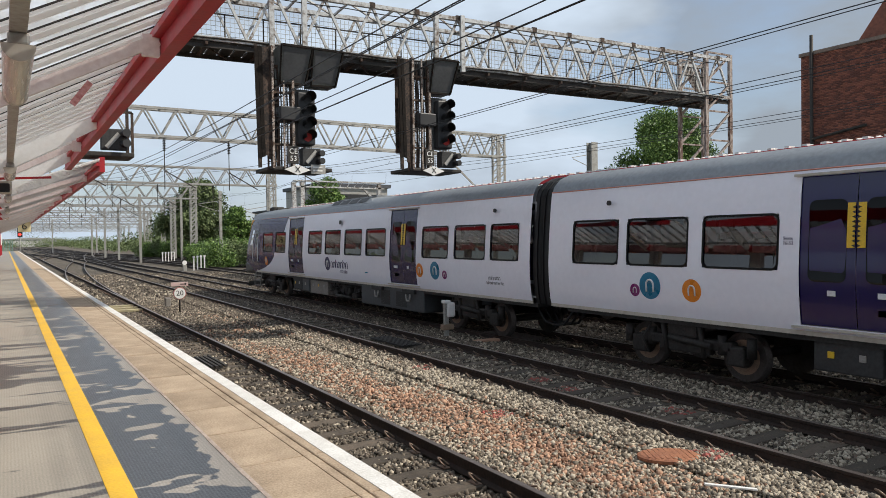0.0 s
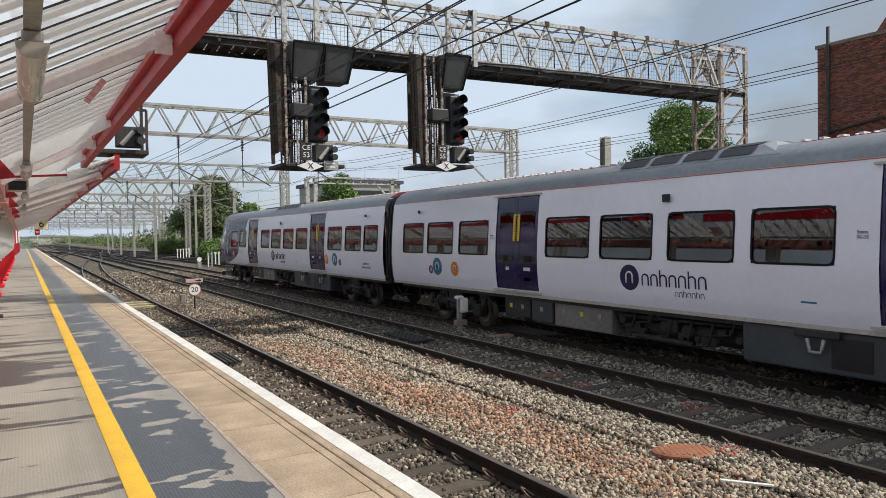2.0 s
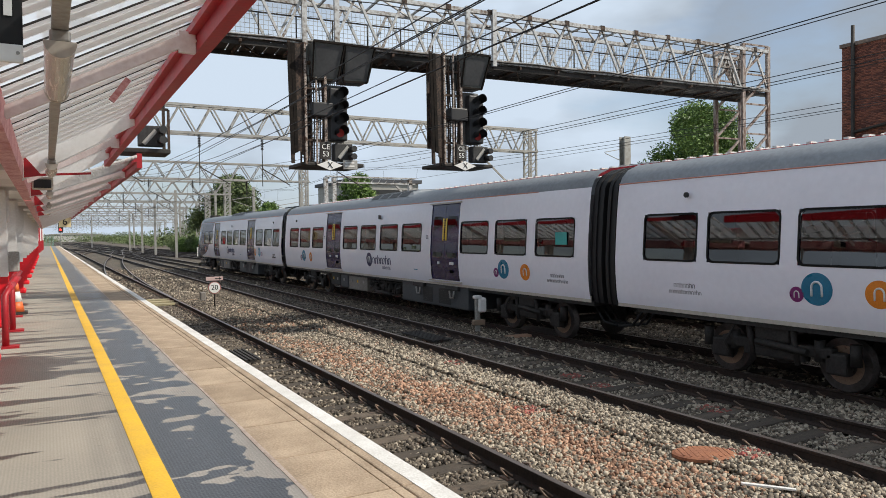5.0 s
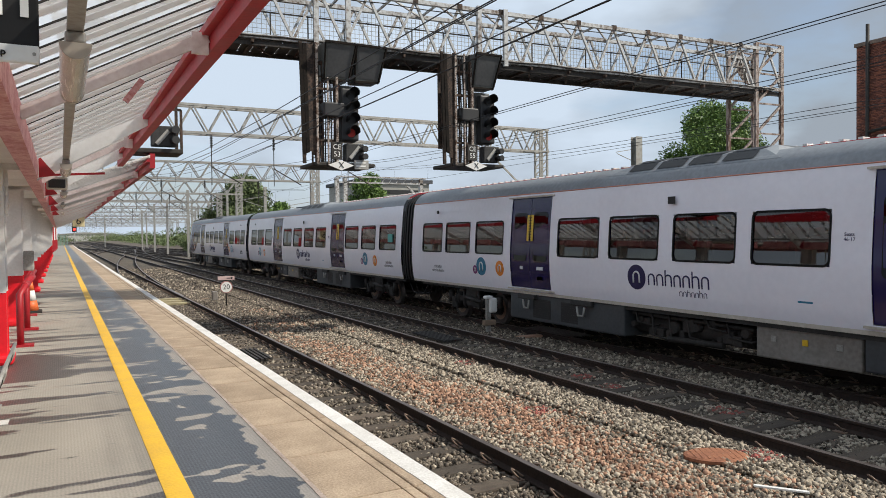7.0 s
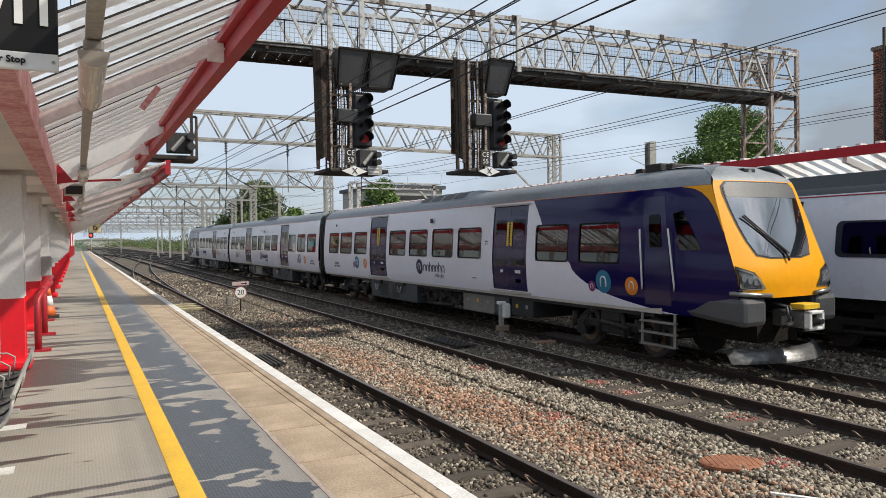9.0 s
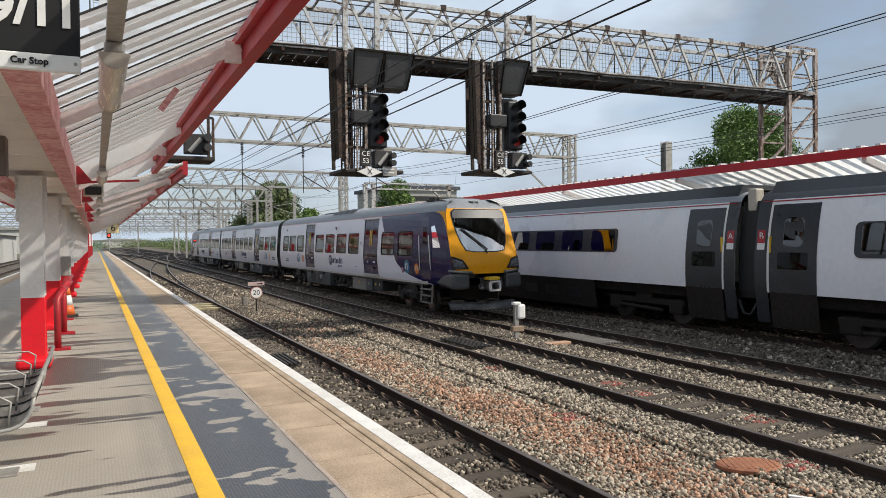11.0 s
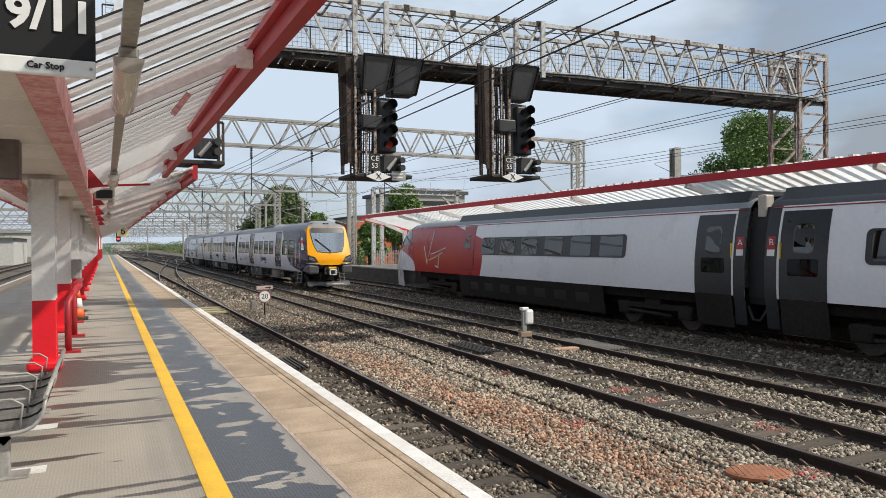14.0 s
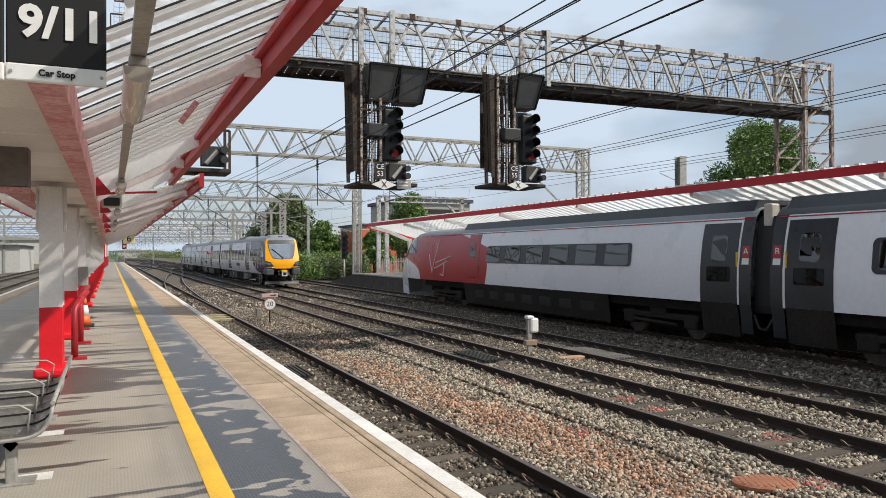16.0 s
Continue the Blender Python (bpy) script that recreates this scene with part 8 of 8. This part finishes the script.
bm = bmesh.new()
disc(bm, (0, -0.22, 4.3), 0.22, "y", 0.02, 16)
part("lens", bm, RED_LAMP, red_sig)
for k in range(7):
    pst = thing("red_bollard", "red and white post far along the platform", "post", "platform posts", at=pose(-0.9 + 0.08 * k, 62 + 7 * k, PZ))
    bm = bmesh.new()
    bar(bm, (0, 0, 0), (0, 0, 1.2), 0.28, 0.28)
    part("lower_shaft", bm, RED_STEEL, pst)
    bm = bmesh.new()
    bar(bm, (0, 0, 1.2), (0, 0, 2.6), 0.28, 0.28)
    part("upper_shaft", bm, RED_STEEL if k % 2 else WHITE_STEEL, pst)
end_fence = thing("palisade_fence", "green mesh fence at the end of the island platform", "fence", at=pose(-3.5, 144, PZ))
for k in range(22):
    bm = bmesh.new()
    box(bm, 0.22 * k, 0.22 * k + 0.07, 0, 0.05, 0, 1.9)
    part("pale", bm, mat("green_fence", (0.16, 0.3, 0.24), None, 0.6, bump=0) if k == 0 else bpy.data.materials["green_fence"], end_fence)


# ballast stones near the camera
def stones(zones, m, name, label, seed, keep, chunky=True):
    rng = np.random.default_rng(seed)
    pts, sizes = [], []
    for x0, x1, y0, y1, dens, size in zones:
        n = int((x1 - x0) * (y1 - y0) * dens)
        x, y = rng.uniform(x0, x1, n), rng.uniform(y0, y1, n)
        ok = (x < 2.1 * y + 1.2) & keep(x, y, rng)
        x, y = x[ok], y[ok]
        z = np.where(x < 9.75, -0.185, -0.285)
        for cx, cz in TRACKS:
            d = np.abs(x - cx)
            z = np.where((d > 0.86) & (d < 1.7), z + 0.045, z)
            z = np.where(np.abs(d - 0.7525) < 0.09, z - 0.10, z)
        z = z + rng.uniform(-0.02, 0.018, len(x))
        pts.append(np.stack([x, y, z], 1))
        sizes.append(size * rng.uniform(0.65, 1.35, len(x)))
    P, S = np.concatenate(pts), np.concatenate(sizes)
    n = len(P)
    if chunky:
        base = np.array([(x, y, z) for z in (-1, 1) for y in (-1, 1) for x in (-1, 1)], float) * 0.62
        faces = np.array([(0, 2, 3, 1), (4, 5, 7, 6), (0, 1, 5, 4), (1, 3, 7, 5), (3, 2, 6, 7), (2, 0, 4, 6)])
        V = base[None] * rng.uniform(0.65, 1.2, (n, 1, 3)) * rng.uniform(0.72, 1.1, (n, 8, 1)) + rng.uniform(-0.24, 0.24, (n, 8, 3))
    else:
        base = np.array([(1, 0, 0), (-1, 0, 0), (0, 1, 0), (0, -1, 0), (0, 0, 1), (0, 0, -1)], float)
        faces = np.array([(0, 2, 4), (2, 1, 4), (1, 3, 4), (3, 0, 4), (2, 0, 5), (1, 2, 5), (3, 1, 5), (0, 3, 5)])
        V = base[None] * rng.uniform(0.45, 1.1, (n, 6, 1)) + rng.uniform(-0.22, 0.22, (n, 6, 3))
    nv, side = len(base), faces.shape[1]
    q = rng.normal(size=(n, 4))
    q /= np.linalg.norm(q, axis=1)[:, None]
    w, a, b, c = q.T
    R = np.stack([1 - 2 * (b * b + c * c), 2 * (a * b - w * c), 2 * (a * c + w * b), 2 * (a * b + w * c), 1 - 2 * (a * a + c * c), 2 * (b * c - w * a), 2 * (a * c - w * b), 2 * (b * c + w * a), 1 - 2 * (a * a + b * b)], 1).reshape(n, 3, 3)
    V = np.einsum("nij,nkj->nki", R, V) * S[:, None, None] + P[:, None]
    me = bpy.data.meshes.new(name)
    me.vertices.add(nv * n)
    me.vertices.foreach_set("co", V.ravel())
    F = (faces[None] + (np.arange(n) * nv)[:, None, None]).ravel()
    me.loops.add(len(F))
    me.loops.foreach_set("vertex_index", F)
    me.polygons.add(len(faces) * n)
    me.polygons.foreach_set("loop_start", np.arange(len(faces) * n) * side)
    me.update(calc_edges=True)
    me.materials.append(m)
    return tagged(new(name, me), label, "ballast", kind="stuff")


def patchy(x, y):
    """A slow wavy field between -1 and 1 that spreads rust and oil."""
    return 0.5 * np.sin(1.3 * x + 0.7 * y + 0.6) * np.cos(0.45 * y - 0.8 * x) + 0.5 * np.sin(0.23 * y + 2.1 * x + 1.0)


def on_sleeper(x, y, rng):
    hit = np.zeros(len(x), bool)
    for cx, cz in TRACKS:
        near_s = np.abs((y - 2.2) / 0.65 - np.round((y - 2.2) / 0.65)) * 0.65 < 0.14
        hit |= (np.abs(x - cx) < 0.9) & near_s
    return hit & (rng.random(len(x)) < 0.96)


def rusty(x, y, rng):
    way = np.exp(-((x - 5.55) / 0.75) ** 2) * np.clip((26 - y) / 10, 0, 1) * np.clip((y - 1.5) / 6, 0.35, 1) * np.clip(0.62 + 0.75 * patchy(x, y), 0, 1)
    return rng.random(len(x)) < np.clip(way, 0, 0.8)


def oily_and_shaded(x, y, rng):
    # the extra share beyond the second track imitates the trains' shadow in colour
    way = np.where(x < 4.55, 0.75, 0.06) + np.where(x > 6.95, 0.36 * np.clip((y - 4) / 6, 0.1, 1), 0) + np.where(x > 4.55, np.clip((y - 13) / 16, 0, 0.62), 0) + np.where(x > 9.1, 0.14, 0) + np.where(x > 12.4, 0.30, 0) + np.where(np.abs(x - 8.05) < 0.8, 0.12, 0)
    return rng.random(len(x)) < np.clip(way, 0, 0.9)


NEAR = [(2.35, 10.0, 2.5, 9.0, 1250, 0.030), (10.0, 15.2, 3.5, 9.0, 420, 0.040), (2.35, 12.9, 9.0, 18.0, 640, 0.037), (12.9, 17.3, 9.0, 18.0, 240, 0.050)]
BEYOND = [(2.35, 17.3, 18.0, 34.0, 330, 0.045), (2.35, 17.3, 34.0, 60.0, 65, 0.085)]
RUST = [(4.4, 7.1, 2.5, 9.0, 1100, 0.030), (4.4, 7.1, 9.0, 18.0, 560, 0.037)]
for zones, seed, chunky in ((NEAR, 1, True), (BEYOND, 11, False)):
    stones(zones, STONE, "ballast_stones", "loose grey and tan ballast stones", seed, lambda x, y, r: ~rusty(x, y, np.random.default_rng(5)) & ~oily_and_shaded(x, y, r) & ~on_sleeper(x, y, r), chunky)
    stones(zones, STONE_DARK, "oily_stones", "dark ballast stones for oil and painted train shade", seed + 2, lambda x, y, r: oily_and_shaded(x, y, r) & ~on_sleeper(x, y, r), chunky)
stones(RUST, STONE_RUST, "rusty_stones", "rust-stained orange ballast stones", 2, rusty)
stones([(4.4, 7.1, 18.0, 30.0, 250, 0.053)], STONE_RUST, "rusty_stones", "rust-stained orange ballast stones", 12, rusty, False)
RED_SPOTS = [(6.97, 11.92), (8.07, 9.0), (8.95, 10.05), (6.12, 8.34), (6.96, 5.32), (8.36, 6.95), (8.2, 9.86)]
stones([(x - 0.16, x + 0.16, y - 0.2, y + 0.2, 1200, 0.032) for x, y in RED_SPOTS], STONE_RED, "red_marked_stones", "ballast stones sprayed with red marking paint", 4, lambda x, y, r: r.random(len(x)) < 0.7)


# what moves: the diesel train pulls away and its wheels roll
def motions():
    times = [0.5 * k for k in range(33)]
    walk(rear, [(t, pose(TRAIN_X, SPEED(t), TRAIN_Z)) for t in times])
    walk(middle, [(t, pose(TRAIN_X, SPEED(t) + 22.83, TRAIN_Z)) for t in times])
    walk(lead, [(t, pose(TRAIN_X, SPEED(t) + 22.83, TRAIN_Z)) for t in times])
    steps = [2 * k / 30 for k in range(240)] + [16.0]
    for wheel, yy in ROLLING:
        walk(wheel, [(t, pose(0, yy, 0.42, -math.degrees((SPEED(t) - SPEED(0)) / 0.42))) for t in steps])


motions()
